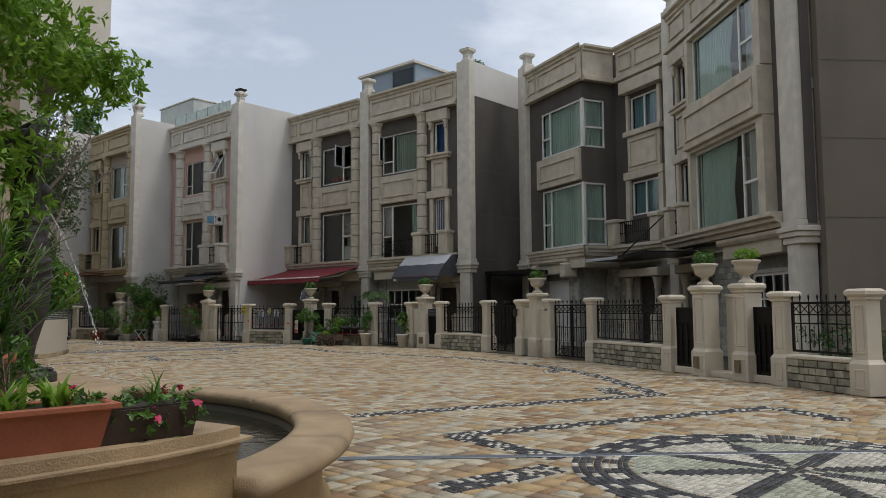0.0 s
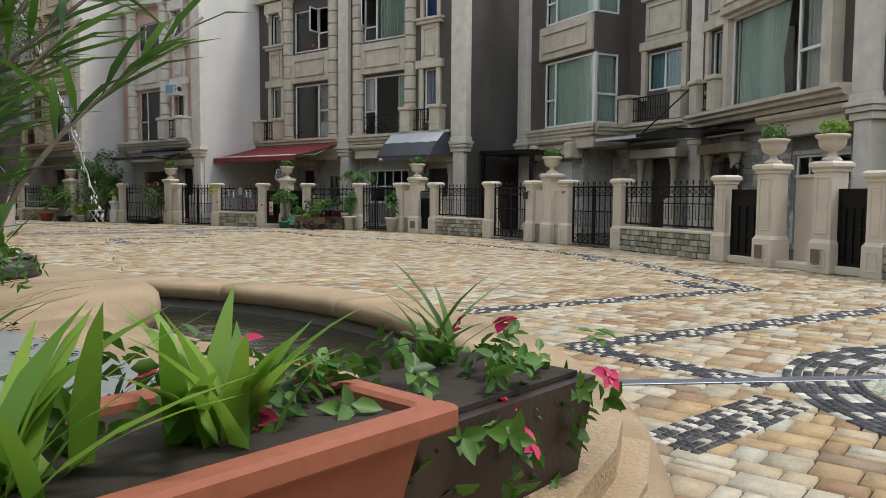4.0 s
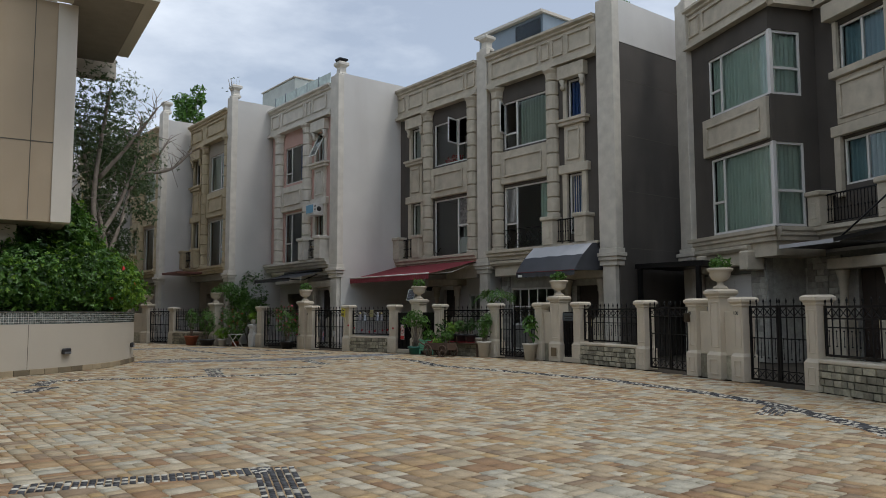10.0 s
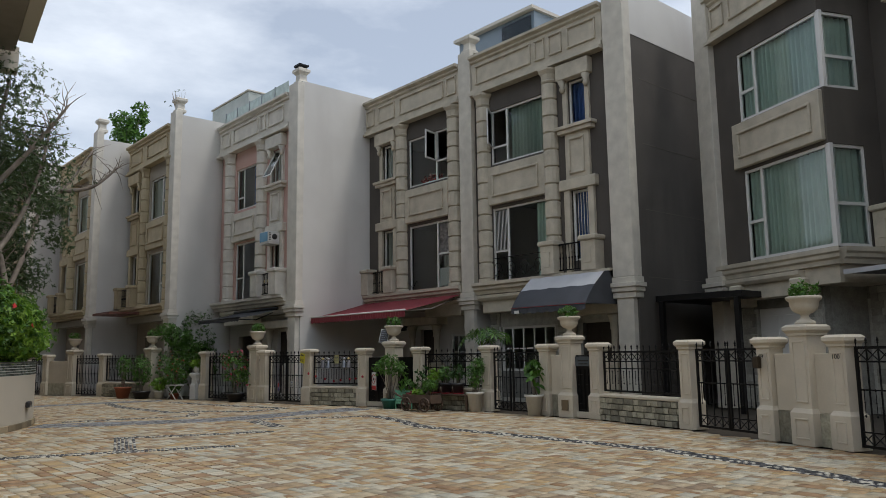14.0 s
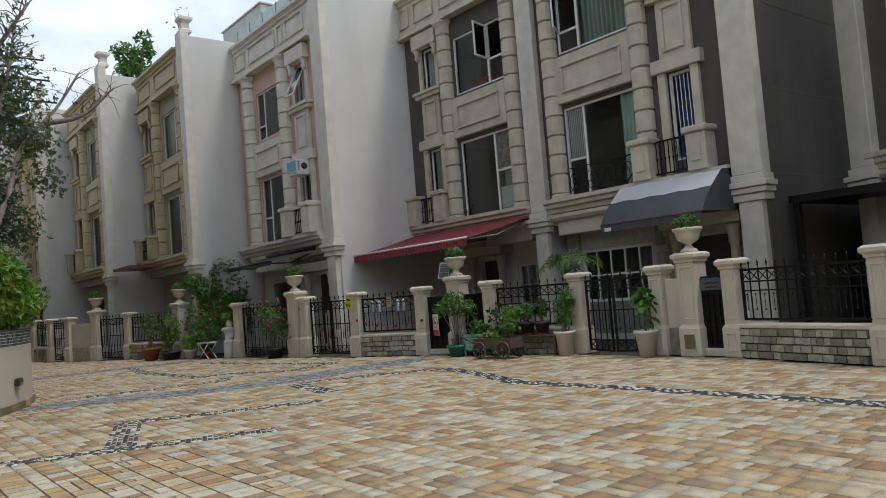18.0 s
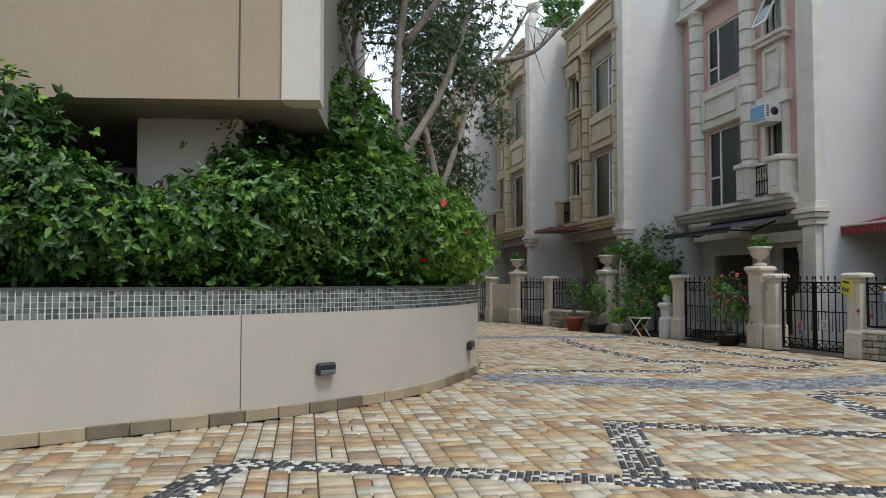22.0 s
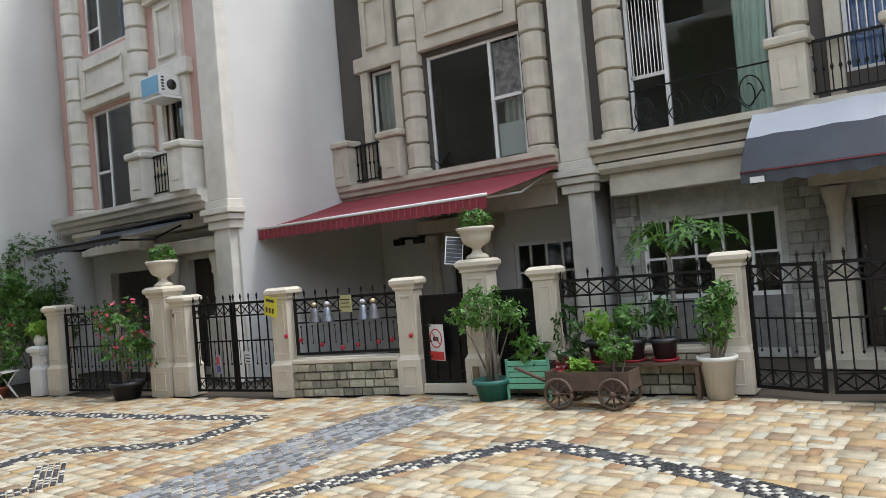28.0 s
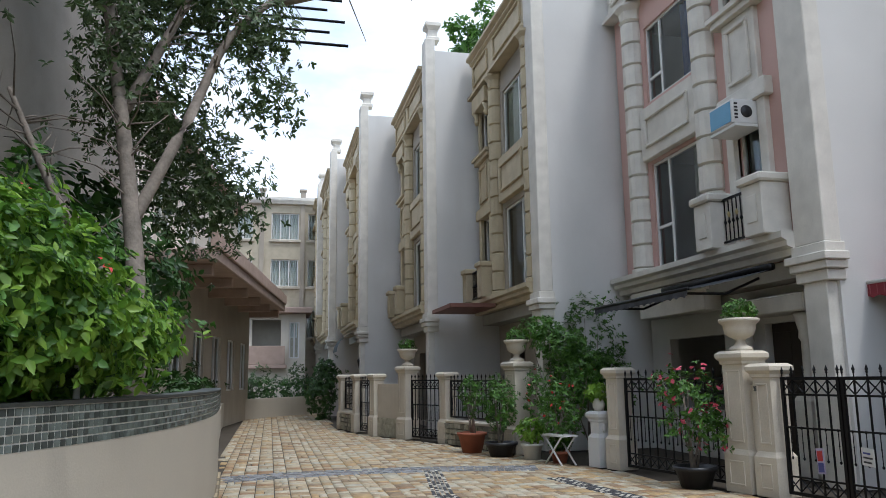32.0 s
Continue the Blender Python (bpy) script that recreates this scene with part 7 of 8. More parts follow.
bush("stand_plant", (14.65, 33.07, 0.53), [(0, 0, 0.3, 0.35, 0.35, 0.3), (0.1, 0.2, 0.65, 0.25, 0.25, 0.3)], 800, 0.036, LEAF, "mixed green plants on a folding stand", seed=46, category="plant", stems=6, extra=[(PETAL_R, 40, 0.04, "flowers")])
wp = tagged(part("white_pedestal", pier_shape(0.95, 0.22), FRAME_W, m=pose(15.19, 32.52, 0, 0, 0, 15)), "white carved ornamental pedestal on the paving", "pedestal")
for k in range(3):
    part("carving", Shape().lathe([(0.01, 0.25 + 0.17 * k), (0.05, 0.32 + 0.17 * k), (0.01, 0.39 + 0.17 * k)], 0, -0.11, 8), FRAME_W, wp)
tagged(part("figurine_pot", Shape().lathe([(0.0, 0), (0.08, 0), (0.11, 0.1), (0.09, 0.2), (0.06, 0.22)], n=14), WHITEPOT, m=pose(15.19, 32.52, 0.95)), "small pale ornamental pot on a pedestal", "pot")
bush("pedestal_plant", (15.19, 32.52, 1.15), [(0, 0, 0.12, 0.17, 0.17, 0.16)], 260, 0.045, LEAF_L, "light green trailing plant on a pedestal", seed=47, category="plant")
bush("fence_shrub", (14.95, 33.69, 0), [(0, 0, 1.0, 0.4, 0.6, 0.7), (-0.2, 0.8, 1.3, 0.35, 0.5, 0.5), (0.3, -0.4, 1.4, 0.3, 0.4, 0.4)], 1700, 0.036, LEAF, "tall mixed shrubs beside the garden fence", seed=48, stems=8, extra=[(PETAL_R, 60, 0.04, "flowers")])
bush("yard_hedge", (12.34, 1.74, 0.0), [(0.25, 0.3, 0.7, 0.45, 0.5, 0.5), (-0.2, -0.3, 0.65, 0.4, 0.5, 0.5), (-0.6, -0.9, 0.7, 0.4, 0.45, 0.45)], 900, 0.04, LEAF_D, "leafy garden hedge behind the iron rail", seed=49, stems=4)

# ---- notices, bells and small things on the fence ----
def plaque(name, m, w, h, mat, label, category="sign", bars=(), ring=None):
    p = tagged(part(name, Shape().box(-w / 2, -0.006, -h / 2, w / 2, 0.0, h / 2), mat, m=m), label, category)
    for x0, z0, x1, z1, bm_ in bars:
        part("print", Shape().box(x0, -0.009, z0, x1, -0.0062, z1), bm_, p)
    if ring:
        r, z, rm = ring
        part("ring", Shape().tube([(r * math.cos(a * math.pi / 12), -0.008, z + r * math.sin(a * math.pi / 12)) for a in range(25)], 0.009, 4), rm, p)
        part("slash", Shape().tube([(-r * 0.7, -0.009, z + r * 0.7), (r * 0.7, -0.009, z - r * 0.7)], 0.008, 4), rm, p)
        part("pictogram", Shape().box(-r * 0.5, -0.0085, z - r * 0.3, r * 0.45, -0.0064, z + r * 0.15), BLACKP, p)
    return p


SIGNW = material("white_sign_board", (0.7, 0.7, 0.68), 0.5)
SIGNR = material("red_sign_print", (0.5, 0.03, 0.03), 0.5)
SIGNY = material("yellow_notice_board", (0.62, 0.55, 0.04), 0.5)
SIGNB = material("blue_sign_print", (0.06, 0.07, 0.28), 0.5)
LILAC = material("pale_lilac_paper", (0.45, 0.4, 0.55), 0.6)
FRZ = -100
plaque("no_dogs_sign", pose(17.01, 24.15, 0.73, 0, 0, -103), 0.36, 0.52, SIGNW, "white and red sign forbidding dog fouling", bars=((-0.16, -0.25, 0.16, -0.13, SIGNR),), ring=(0.13, 0.06, SIGNR))
plaque("yellow_notice", pose(16.06, 26.61, 1.42, 0, 8, -98), 0.36, 0.30, SIGNY, "yellow printed notice taped to a gate pier", bars=((-0.12, 0.07, 0.1, 0.11, BLACKP), (-0.13, -0.1, -0.08, -0.02, BLACKP), (-0.04, -0.1, 0.01, -0.02, BLACKP), (0.05, -0.1, 0.1, -0.02, BLACKP)))
plaque("small_sign", pose(16.00, 27.97, 0.52, 0, -6, -105), 0.2, 0.3, LILAC, "small blue and red paper sign on a gate", bars=((-0.07, -0.13, 0.07, -0.02, SIGNB), (-0.07, 0.0, 0.07, 0.12, SIGNR)))
plaque("small_sign", pose(16.12, 27.34, 0.62, 0, 0, -105), 0.28, 0.2, SIGNW, "small white printed sign on a gate", bars=((-0.1, -0.02, 0.1, 0.0, BLACKP), (-0.1, 0.03, 0.06, 0.05, SIGNB), (-0.1, -0.07, 0.08, -0.05, BLACKP)))
plaque("brass_plaque", pose(16.61, 25.54, 1.38, 0, 0, -97), 0.32, 0.26, material("pale_olive_board", (0.42, 0.40, 0.2), 0.6), "pale olive plaque hanging on the rail", bars=((-0.12, 0.05, 0.12, 0.07, BLACKP), (-0.1, 0.0, 0.1, 0.015, BLACKP), (-0.12, -0.06, 0.12, -0.045, BLACKP)))
plaque("letter_plate", pose(17.72, 16.95, 1.28, 0, 0, -84), 0.42, 0.22, material("grey_letter_box", (0.10, 0.12, 0.14), 0.4, metal=0.5), "dark steel letter box on a narrow gate", "letter box", bars=((-0.14, 0.0, 0.14, 0.03, BLACKP), (-0.12, -0.07, 0.12, -0.045, BLACKP)))
def rail_at(v, out):
    """A place before the rail between the yellow-notice pier and its neighbour."""
    a, b = PIERS[16], PIERS[17]
    u = (v - 24.5) / 2.45
    L = math.hypot(b[0] - a[0], b[1] - a[1])
    return a[0] + (b[0] - a[0]) * u - out * (b[1] - a[1]) / L, a[1] + (b[1] - a[1]) * u + out * (b[0] - a[0]) / L


for yy, tint in ((26.3, 0), (26.05, 1), (25.35, 1), (25.15, 0)):
    b = thing("metal_bell", pose(*rail_at(yy, 0.045), 1.12), "grey metal bell hanging from the rail", "bell", "bells hanging on the rail")
    part("bell", Shape().lathe([(0.10, 0), (0.095, 0.02), (0.065, 0.12), (0.055, 0.2), (0.02, 0.235), (0.0, 0.24)], n=16), STEEL if tint else material("dull_lead", (0.16, 0.16, 0.17), 0.5, metal=0.5) if "dull_lead" not in bpy.data.materials else bpy.data.materials["dull_lead"], b)
    part("bow", Shape().lathe([(0.02, 0.24), (0.055, 0.27), (0.02, 0.31)], n=8), GOLD if not tint else PALECL, b)
for i, (xx, yy, zz) in enumerate(((16.33, 26.62, 0.86), (16.45, 25.8, 0.72), (16.42, 26.2, 0.78), (16.5, 25.5, 0.75), (16.55, 25.1, 0.78), (16.56, 24.85, 0.8), (16.42, 24.42, 0.86), (16.1, 26.8, 0.95))):
    tagged(part("red_lantern", Shape().lathe([(0.0, -0.04), (0.026, -0.028), (0.036, 0.0), (0.026, 0.028), (0.0, 0.04)], n=10), REDP, m=pose(*rail_at(yy, 0.205 if yy < 24.6 or yy > 26.7 else 0.045), zz)), "small red round lantern hung on the fence", "ornament", "lanterns on the fence")
for txt, x, y, rz in (("96", 15.74, 28.78, -106), ("99", 16.12, 11.93, -110), ("100", 15.59, 10.52, -110)):
    cu = bpy.data.curves.new("number", "FONT")
    cu.body, cu.size, cu.align_x, cu.extrude = txt, 0.1, "CENTER", 0.003
    ob = new("house_number", cu)
    ob.matrix_basis = pose(x, y, 1.34, 90, 0, rz)
    cu.materials.append(BLACKP)
    tagged(ob, "dark metal house number fixed on a pier", "number")
sp = tagged(part("solar_panel", Shape().box(-0.13, -0.01, -0.21, 0.13, 0.01, 0.21, 0.004), FRAME_W, m=pose(17.11, 23.77, 2.02, -18, 8, -52)), "small white-framed solar lamp panel beside an urn", "solar panel")
part("cell_sheet", Shape().box(-0.115, -0.013, -0.195, 0.115, -0.0102, 0.195), BLACKP, sp)
for k in range(6):
    part("cell_line", Shape().box(-0.11, -0.0145, -0.165 + 0.062 * k, 0.11, -0.0132, -0.158 + 0.062 * k), STEEL, sp)
part("stay", Shape().tube([(0, 0.01, -0.1), (0.02, 0.1, -0.22)], 0.012, 5), IRON, sp)


def lantern(m, label):
    t = thing("wall_lantern", m, label, "wall lamp")
    part("arm", Shape().tube([(0, 0.2, 0.2), (0, 0.0, 0.3), (0, -0.1, 0.22)], 0.015, 6), IRON, t)
    part("cage", Shape().lathe([(0.05, -0.14), (0.1, 0.08), (0.12, 0.09), (0.05, 0.18), (0.015, 0.24)], 0, -0.1, 6, smooth=False), IRON, t)
    part("drop", Shape().lathe([(0.0, -0.28), (0.03, -0.2), (0.05, -0.142)], 0, -0.1, 6), IRON, t)


lantern(hf.matrix_basis @ pose(2.35, 0.02, 1.9), "black iron carriage lantern on a stone pier")
lantern(pose(12.75, 47.3, 2.1, 0, 0, -90), "black iron carriage lantern on a house wall")
bl = thing("pier_lamp", pose(16.14, 11.99, 1.28, 0, 0, -110), "small dark box lamp on a gate pier", "wall lamp")
part("box", Shape().box(-0.06, -0.08, -0.1, 0.06, 0.02, 0.1, 0.015), material("brown_lamp_metal", (0.06, 0.045, 0.03), 0.4, metal=0.5), bl)
for k, rz in ((11, -90), (2, -132), (3, -132), (15, -101)):
    x, y = PIERS[k][0] + 0.245 * math.sin(radians(rz)), PIERS[k][1] - 0.245 * math.cos(radians(rz))
    g = tagged(part("vent_grille", Shape().box(-0.1, -0.02, 0.16, 0.1, 0.0, 0.4, 0.004), material("brown_grille", (0.16, 0.12, 0.07), 0.6) if "brown_grille" not in bpy.data.materials else bpy.data.materials["brown_grille"], m=pose(x, y, 0, 0, 0, rz)), "small brown vent grille in a pedestal foot", "vent")
bush("roof_shrub", (21.4, 17.7, 10.85), [(0, 0, 0.75, 0.3, 0.35, 0.2), (0.2, 0.3, 0.95, 0.2, 0.2, 0.15)], 320, 0.06, LEAF, "small rooftop shrub on a house parapet", seed=60, stems=3)
bush("roof_tree", (15.95, 43.0, 11.0), [(0, 0, 1.2, 0.8, 0.9, 0.45), (0.5, 0.4, 2.2, 0.5, 0.6, 0.4), (-0.6, -0.5, 1.9, 0.5, 0.5, 0.35), (0.1, 0.8, 1.7, 0.6, 0.4, 0.3), (0.2, -0.9, 2.5, 0.4, 0.4, 0.25)], 1500, 0.1, LEAF, "green rooftop tree above the houses", seed=61, category="tree", stems=5)
bush("roof_twigs", (15.7, 36.3, 11.4), [(0, 0, 1.0, 0.5, 0.5, 0.5)], 30, 0.04, LEAF_O, "bare twigs of a rooftop shrub", seed=62, stems=14)
bush("sill_flowers", (20.55, 25.5, 7.42), [(0, 0, 0.12, 0.14, 0.55, 0.14)], 150, 0.07, PETAL_R, "red potted flowers inside an open window", seed=63, category="flowers")
for y in (27.9, 27.35):
    t = thing("bracket_lamp", pose(21.07, y, 2.45, 0, 0, -90), "black folding bracket lamp on a house wall", "wall lamp", "bracket lamps under the awning")
    part("arm", Shape().box(-0.02, -0.42, 0, 0.02, 0.05, 0.05, 0.008), IRON, t)
    part("head", Shape().box(-0.12, -0.5, -0.12, 0.12, -0.36, 0.02, 0.02), IRON, t)

# ---- plants round the fountain ----
bush("overhanging_tree", (-1.90, 4.25, 0.82), [(1.2, 0, 1.95, 0.38, 0.35, 0.28), (1.02, -0.05, 1.45, 0.36, 0.35, 0.33), (0.88, -0.05, 0.95, 0.28, 0.3, 0.26), (0.7, 0, 1.9, 0.5, 0.4, 0.5), (0.95, 0, 2.75, 0.8, 0.6, 0.45), (1.6, 0, 2.5, 0.42, 0.4, 0.3), (1.95, -0.05, 2.55, 0.25, 0.3, 0.2), (0.4, 0, 3.2, 0.9, 0.7, 0.35), (0.4, -0.1, 1.1, 0.4, 0.4, 0.4), (0.1, -0.3, 2.0, 0.6, 0.5, 0.6), (0.75, 0.75, 2.55, 0.7, 0.7, 0.6), (0.25, 1.3, 1.8, 0.6, 0.8, 0.7), (0.9, 0.6, 3.3, 0.7, 0.7, 0.4), (1.45, 0.5, 2.95, 0.5, 0.5, 0.4), (1.9, 0.25, 2.6, 0.35, 0.4, 0.28)], 17000, 0.033, LEAF_L, "light green broad-leaved tree overhanging the fountain", seed=71, category="tree", stems=5, long=2.2, up=-0.1, shell=0.25, sprig=6)
bush("under_tree", (-2.50, 4.85, 0.82), [(0.5, -0.1, 1.5, 0.8, 0.8, 1.0), (0.1, -0.5, 0.9, 0.7, 0.6, 0.7), (-0.3, 0.1, 2.2, 0.7, 0.7, 0.5)], 6500, 0.036, LEAF, "mid green leafy tree behind the overhanging boughs", seed=70, category="tree", stems=4, long=2.4, shell=0.5)
bush("clipped_hedge", (-1.75, 7.85, 0.82), [(0.0, 0.0, 0.95, 0.95, 1.5, 0.95), (-0.3, 1.0, 0.8, 0.8, 0.8, 0.8), (0.1, -1.0, 0.6, 0.7, 0.6, 0.65)], 9000, 0.036, LEAF, "dense clipped green hedge behind the fountain", seed=72, category="hedge", stems=6, shell=0.8)
bush("dark_shrubbery", (-3.00, 5.85, 0.82), [(0, 0, 1.1, 1.2, 2.2, 1.1), (0.4, -1.4, 0.8, 0.8, 0.8, 0.8), (-0.8, -1.5, 1.6, 1.2, 1.2, 1.3), (0.9, 0.3, 1.9, 0.7, 0.9, 1.0), (-1.5, 1.0, 2.6, 1.6, 2.0, 1.4)], 13000, 0.055, LEAF_D, "deep green shrubbery behind the fountain", seed=73, stems=6, long=2.8, shell=0.6)
bush("garden_shrubs", (-4.25, 9.45, 0.82), [(0.5, -1.5, 0.7, 1.3, 1.4, 0.75), (-1.2, 0.5, 0.9, 1.5, 1.5, 0.9), (1.2, 1.2, 0.6, 1.2, 1.2, 0.6), (0.2, 3.0, 0.7, 1.6, 1.2, 0.7), (-2.2, -3.0, 1.0, 1.3, 2.0, 1.0)], 7000, 0.05, LEAF_D, "mixed dark shrubs filling the planted bed", seed=77, stems=8, shell=0.6)
bush("low_shrub", (-1.25, 3.95, 0.845), [(0.15, -0.25, 0.3, 0.34, 0.3, 0.2), (-0.1, 0.2, 0.3, 0.45, 0.4, 0.3), (-0.25, -0.3, 0.4, 0.4, 0.3, 0.3)], 1500, 0.032, LEAF, "low twiggy shrub spilling over the stone platform", seed=74, stems=14)
bush("low_shrub", (-0.88, 3.83, 0.874), [(0.02, -0.02, 0.17, 0.2, 0.2, 0.13), (0.12, -0.1, 0.1, 0.16, 0.16, 0.08), (-0.12, 0.08, 0.25, 0.16, 0.16, 0.12)], 520, 0.019, LEAF, "low twiggy shrub beside the statue plinth", seed=78, stems=12)
bush("low_shrub", (-1.75, 5.35, 0.845), [(0.1, 0.0, 0.35, 0.5, 0.55, 0.33), (0.25, 0.6, 0.3, 0.4, 0.4, 0.28), (-0.1, -0.9, 0.3, 0.5, 0.5, 0.3)], 3200, 0.034, LEAF, "low green shrub at the back of the platform", seed=75, stems=8)
bush("large_leaf_plant", (-1.75, 4.45, 0.845), [(0, 0, 0.6, 0.45, 0.5, 0.45), (-0.4, -0.6, 0.5, 0.4, 0.4, 0.4)], 190, 0.13, LEAF, "large-leaved plant at the edge of the bed", seed=76, category="plant", stems=8, long=1.5)


def blades(name, at, n, length, spread, width, mat, label, seed, up=0.8, category="plant", curve=0.5):
    """Strap or grass leaves that arch out from one root."""
    rg = random.Random(seed)
    t = thing(name, pose(*at), label, category)
    s = Shape()
    for k in range(n):
        a = rg.random() * 6.283
        L_ = length * (0.6 + 0.5 * rg.random())
        o = spread * (0.3 + 0.8 * rg.random())
        x0, y0 = rg.gauss(0, spread * 0.12), rg.gauss(0, spread * 0.12)
        d, nn = (math.cos(a), math.sin(a)), (-math.sin(a), math.cos(a))
        v, m = [], 5
        for i in range(m + 1):
            u = i / m
            w = width * (1 - u ** 2.2) * (0.6 + 0.4 * min(1, u * 4)) * (0.8 + 0.4 * rg.random())
            r, z = o * u ** 1.6, L_ * up * (u - curve * 0.45 * u * u)
            cx, cy = x0 + d[0] * r, y0 + d[1] * r
            v += [(cx - nn[0] * w / 2, cy - nn[1] * w / 2, z + w * 0.15), (cx + nn[0] * w / 2, cy + nn[1] * w / 2, z + w * 0.15)]
        s.add(v, [(2 * i, 2 * i + 1, 2 * i + 3, 2 * i + 2) for i in range(m)], True)
    part("foliage", s, mat, t)
    return t


# troughs on the stone bench
tr_ = thing("terracotta_trough", pose(-1.75, 1.31, 0.85, 0, 0, -4) @ Matrix.Diagonal((1, 1, 0.78, 1)), "long terracotta plant trough on the stone bench", "plant trough")
part("body", Shape().add([(x * k, y * k2, z) for z, k, k2 in ((0, 0.92, 0.75), (0.2, 1.0, 0.97)) for x, y in ((-0.42, -0.13), (0.42, -0.13), (0.42, 0.13), (-0.42, 0.13))], [(3, 2, 1, 0), (0, 1, 5, 4), (1, 2, 6, 5), (2, 3, 7, 6), (3, 0, 4, 7), (4, 5, 6, 7)]), TERRA, tr_)
part("rim", Shape().box(-0.45, -0.155, 0.2, 0.45, -0.12, 0.235, 0.006).box(-0.45, 0.12, 0.2, 0.45, 0.155, 0.235, 0.006).box(-0.45, -0.119, 0.2, -0.415, 0.119, 0.235, 0.006).box(0.415, -0.119, 0.2, 0.45, 0.119, 0.235, 0.006), TERRA, tr_)
part("soil", Shape().box(-0.414, -0.119, 0.202, 0.414, 0.119, 0.218), SOIL, tr_)
dt = thing("dark_trough", pose(-1.2, 1.29, 0.85, 0, 0, -3) @ Matrix.Diagonal((1, 1, 0.78, 1)), "dark brown plastic plant trough on the stone bench", "plant trough")
part("body", Shape().add([(x * k, y * k, z) for z, k in ((0, 0.9), (0.18, 1.0)) for x, y in ((-0.27, -0.12), (0.27, -0.12), (0.27, 0.12), (-0.27, 0.12))], [(3, 2, 1, 0), (0, 1, 5, 4), (1, 2, 6, 5), (2, 3, 7, 6), (3, 0, 4, 7), (4, 5, 6, 7)]), material("dark_brown_plastic", (0.03, 0.016, 0.012), 0.5), dt)
part("soil", Shape().box(-0.25, -0.1, 0.181, 0.25, 0.1, 0.19), SOIL, dt)
bush("impatiens", (-1.19, 1.33, 0.956), [(0, 0, 0.03, 0.3, 0.16, 0.07), (0.22, -0.05, 0.02, 0.16, 0.15, 0.08), (-0.18, 0.0, 0.04, 0.18, 0.14, 0.06), (0.05, -0.13, -0.04, 0.25, 0.06, 0.07)], 900, 0.018, LEAF, "impatiens with crimson flowers spilling from a trough", seed=81, category="flowers", stems=0, long=1.7, extra=[(PETAL, 60, 0.028, "flowers")])
bush("impatiens", (-1.54, 1.34, 0.956), [(0.05, 0.05, 0.05, 0.2, 0.16, 0.08)], 320, 0.02, LEAF, "impatiens with crimson flowers spilling from a trough", seed=82, category="flowers", stems=0, long=1.7, extra=[(PETAL, 22, 0.028, "flowers")])
blades("strap_leaf_plant", (-1.51, 1.27, 0.986), 26, 0.26, 0.16, 0.028, LEAF_L, "light green strap-leaved plant in a terracotta trough", 83)
blades("strap_leaf_plant", (-1.71, 1.29, 0.986), 26, 0.28, 0.18, 0.03, LEAF_L, "light green strap-leaved plant in a terracotta trough", 84)
blades("spiky_grass", (-1.04, 1.36, 0.986), 13, 0.24, 0.17, 0.013, LEAF, "thin spiky grass growing in a trough", 85)
def willowy(at, n, h0, h1, spread, lean, label, seed, mat):
    """Thin upright stems with long narrow leaves along them."""
    rg = random.Random(seed)
    fe = thing("willowy_shrub", pose(*at), label, "shrub")
    s_l = Shape()
    for k in range(n):
        a, h = rg.random() * 6.283, h0 + (h1 - h0) * rg.random()
        q = spread * rg.random()
        e = Vector((q * math.cos(a) + lean[0], q * math.sin(a) * 0.7 + lean[1], h))
        b0 = Vector((rg.gauss(0, 0.08), rg.gauss(0, 0.05), 0))
        mid = b0 * 0.5 + e * 0.5 + Vector((-0.05 * math.cos(a), -0.05 * math.sin(a), 0.08))
        pts = spline3([b0, mid, e], 4)
        part("stem", Shape().tube(pts, 0.006, 5, 0.002), BARK, fe)
        for j in range(26):
            u = (0.2 + 0.75 * rg.random()) * (len(pts) - 1)
            i = min(int(u), len(pts) - 2)
            p = pts[i].lerp(pts[i + 1], u - i)
            w = rg.random() * 6.283
            d = Vector((math.cos(w), math.sin(w), 0.55 + 0.5 * rg.random())).normalized()
            n_ = d.cross(Vector((0.1, 0.2, 1))).normalized()
            L_, w_ = 0.12 + 0.12 * rg.random(), 0.0055
            dr = Vector((0, 0, 1))
            m1, m2, m3 = p + d * L_ * 0.3, p + d * L_ * 0.65 - dr * L_ * 0.07, p + d * L_ - dr * L_ * 0.24
            s_l.add([tuple(p), tuple(m1 + n_ * w_), tuple(m1 - n_ * w_), tuple(m2 + n_ * w_ * 0.8), tuple(m2 - n_ * w_ * 0.8), tuple(m3)], [(0, 1, 2), (1, 3, 4, 2), (3, 5, 4)], True)
    part("foliage", s_l, mat, fe)


willowy((-1.66, 1.75, 0.862), 26, 0.5, 1.1, 0.34, (0.1, 0.0), "tall willowy shrub with long narrow leaves", 9, LEAF)
willowy((-1.95, 1.98, 0.862), 24, 0.5, 1.2, 0.32, (0.0, 0.0), "tall willowy shrub with long narrow leaves", 10, LEAF)
for x, y, n_, sd in ((-1.28, 3.53, 22, 1), (-1.50, 3.80, 26, 2), (-1.00, 3.67, 16, 3), (-1.75, 3.55, 26, 4), (-1.62, 4.15, 22, 5)):
    blades("strap_leaf_plant", (x, y, 0.83), n_, 0.42, 0.3, 0.026, LEAF_L if sd % 2 else LEAF, "green strap-leaved plant at the edge of the planted bed", 200 + sd)
c_ = blades("cordyline", (-1.37, 10.65, 2.75), 34, 0.75, 0.5, 0.085, LEAF_R, "dark red cordyline with broad strap leaves", 88)
part("stem", Shape().tube([(0, 0, -1.68), (0.03, 0.02, 0.05)], 0.04, 7), BARK, c_)
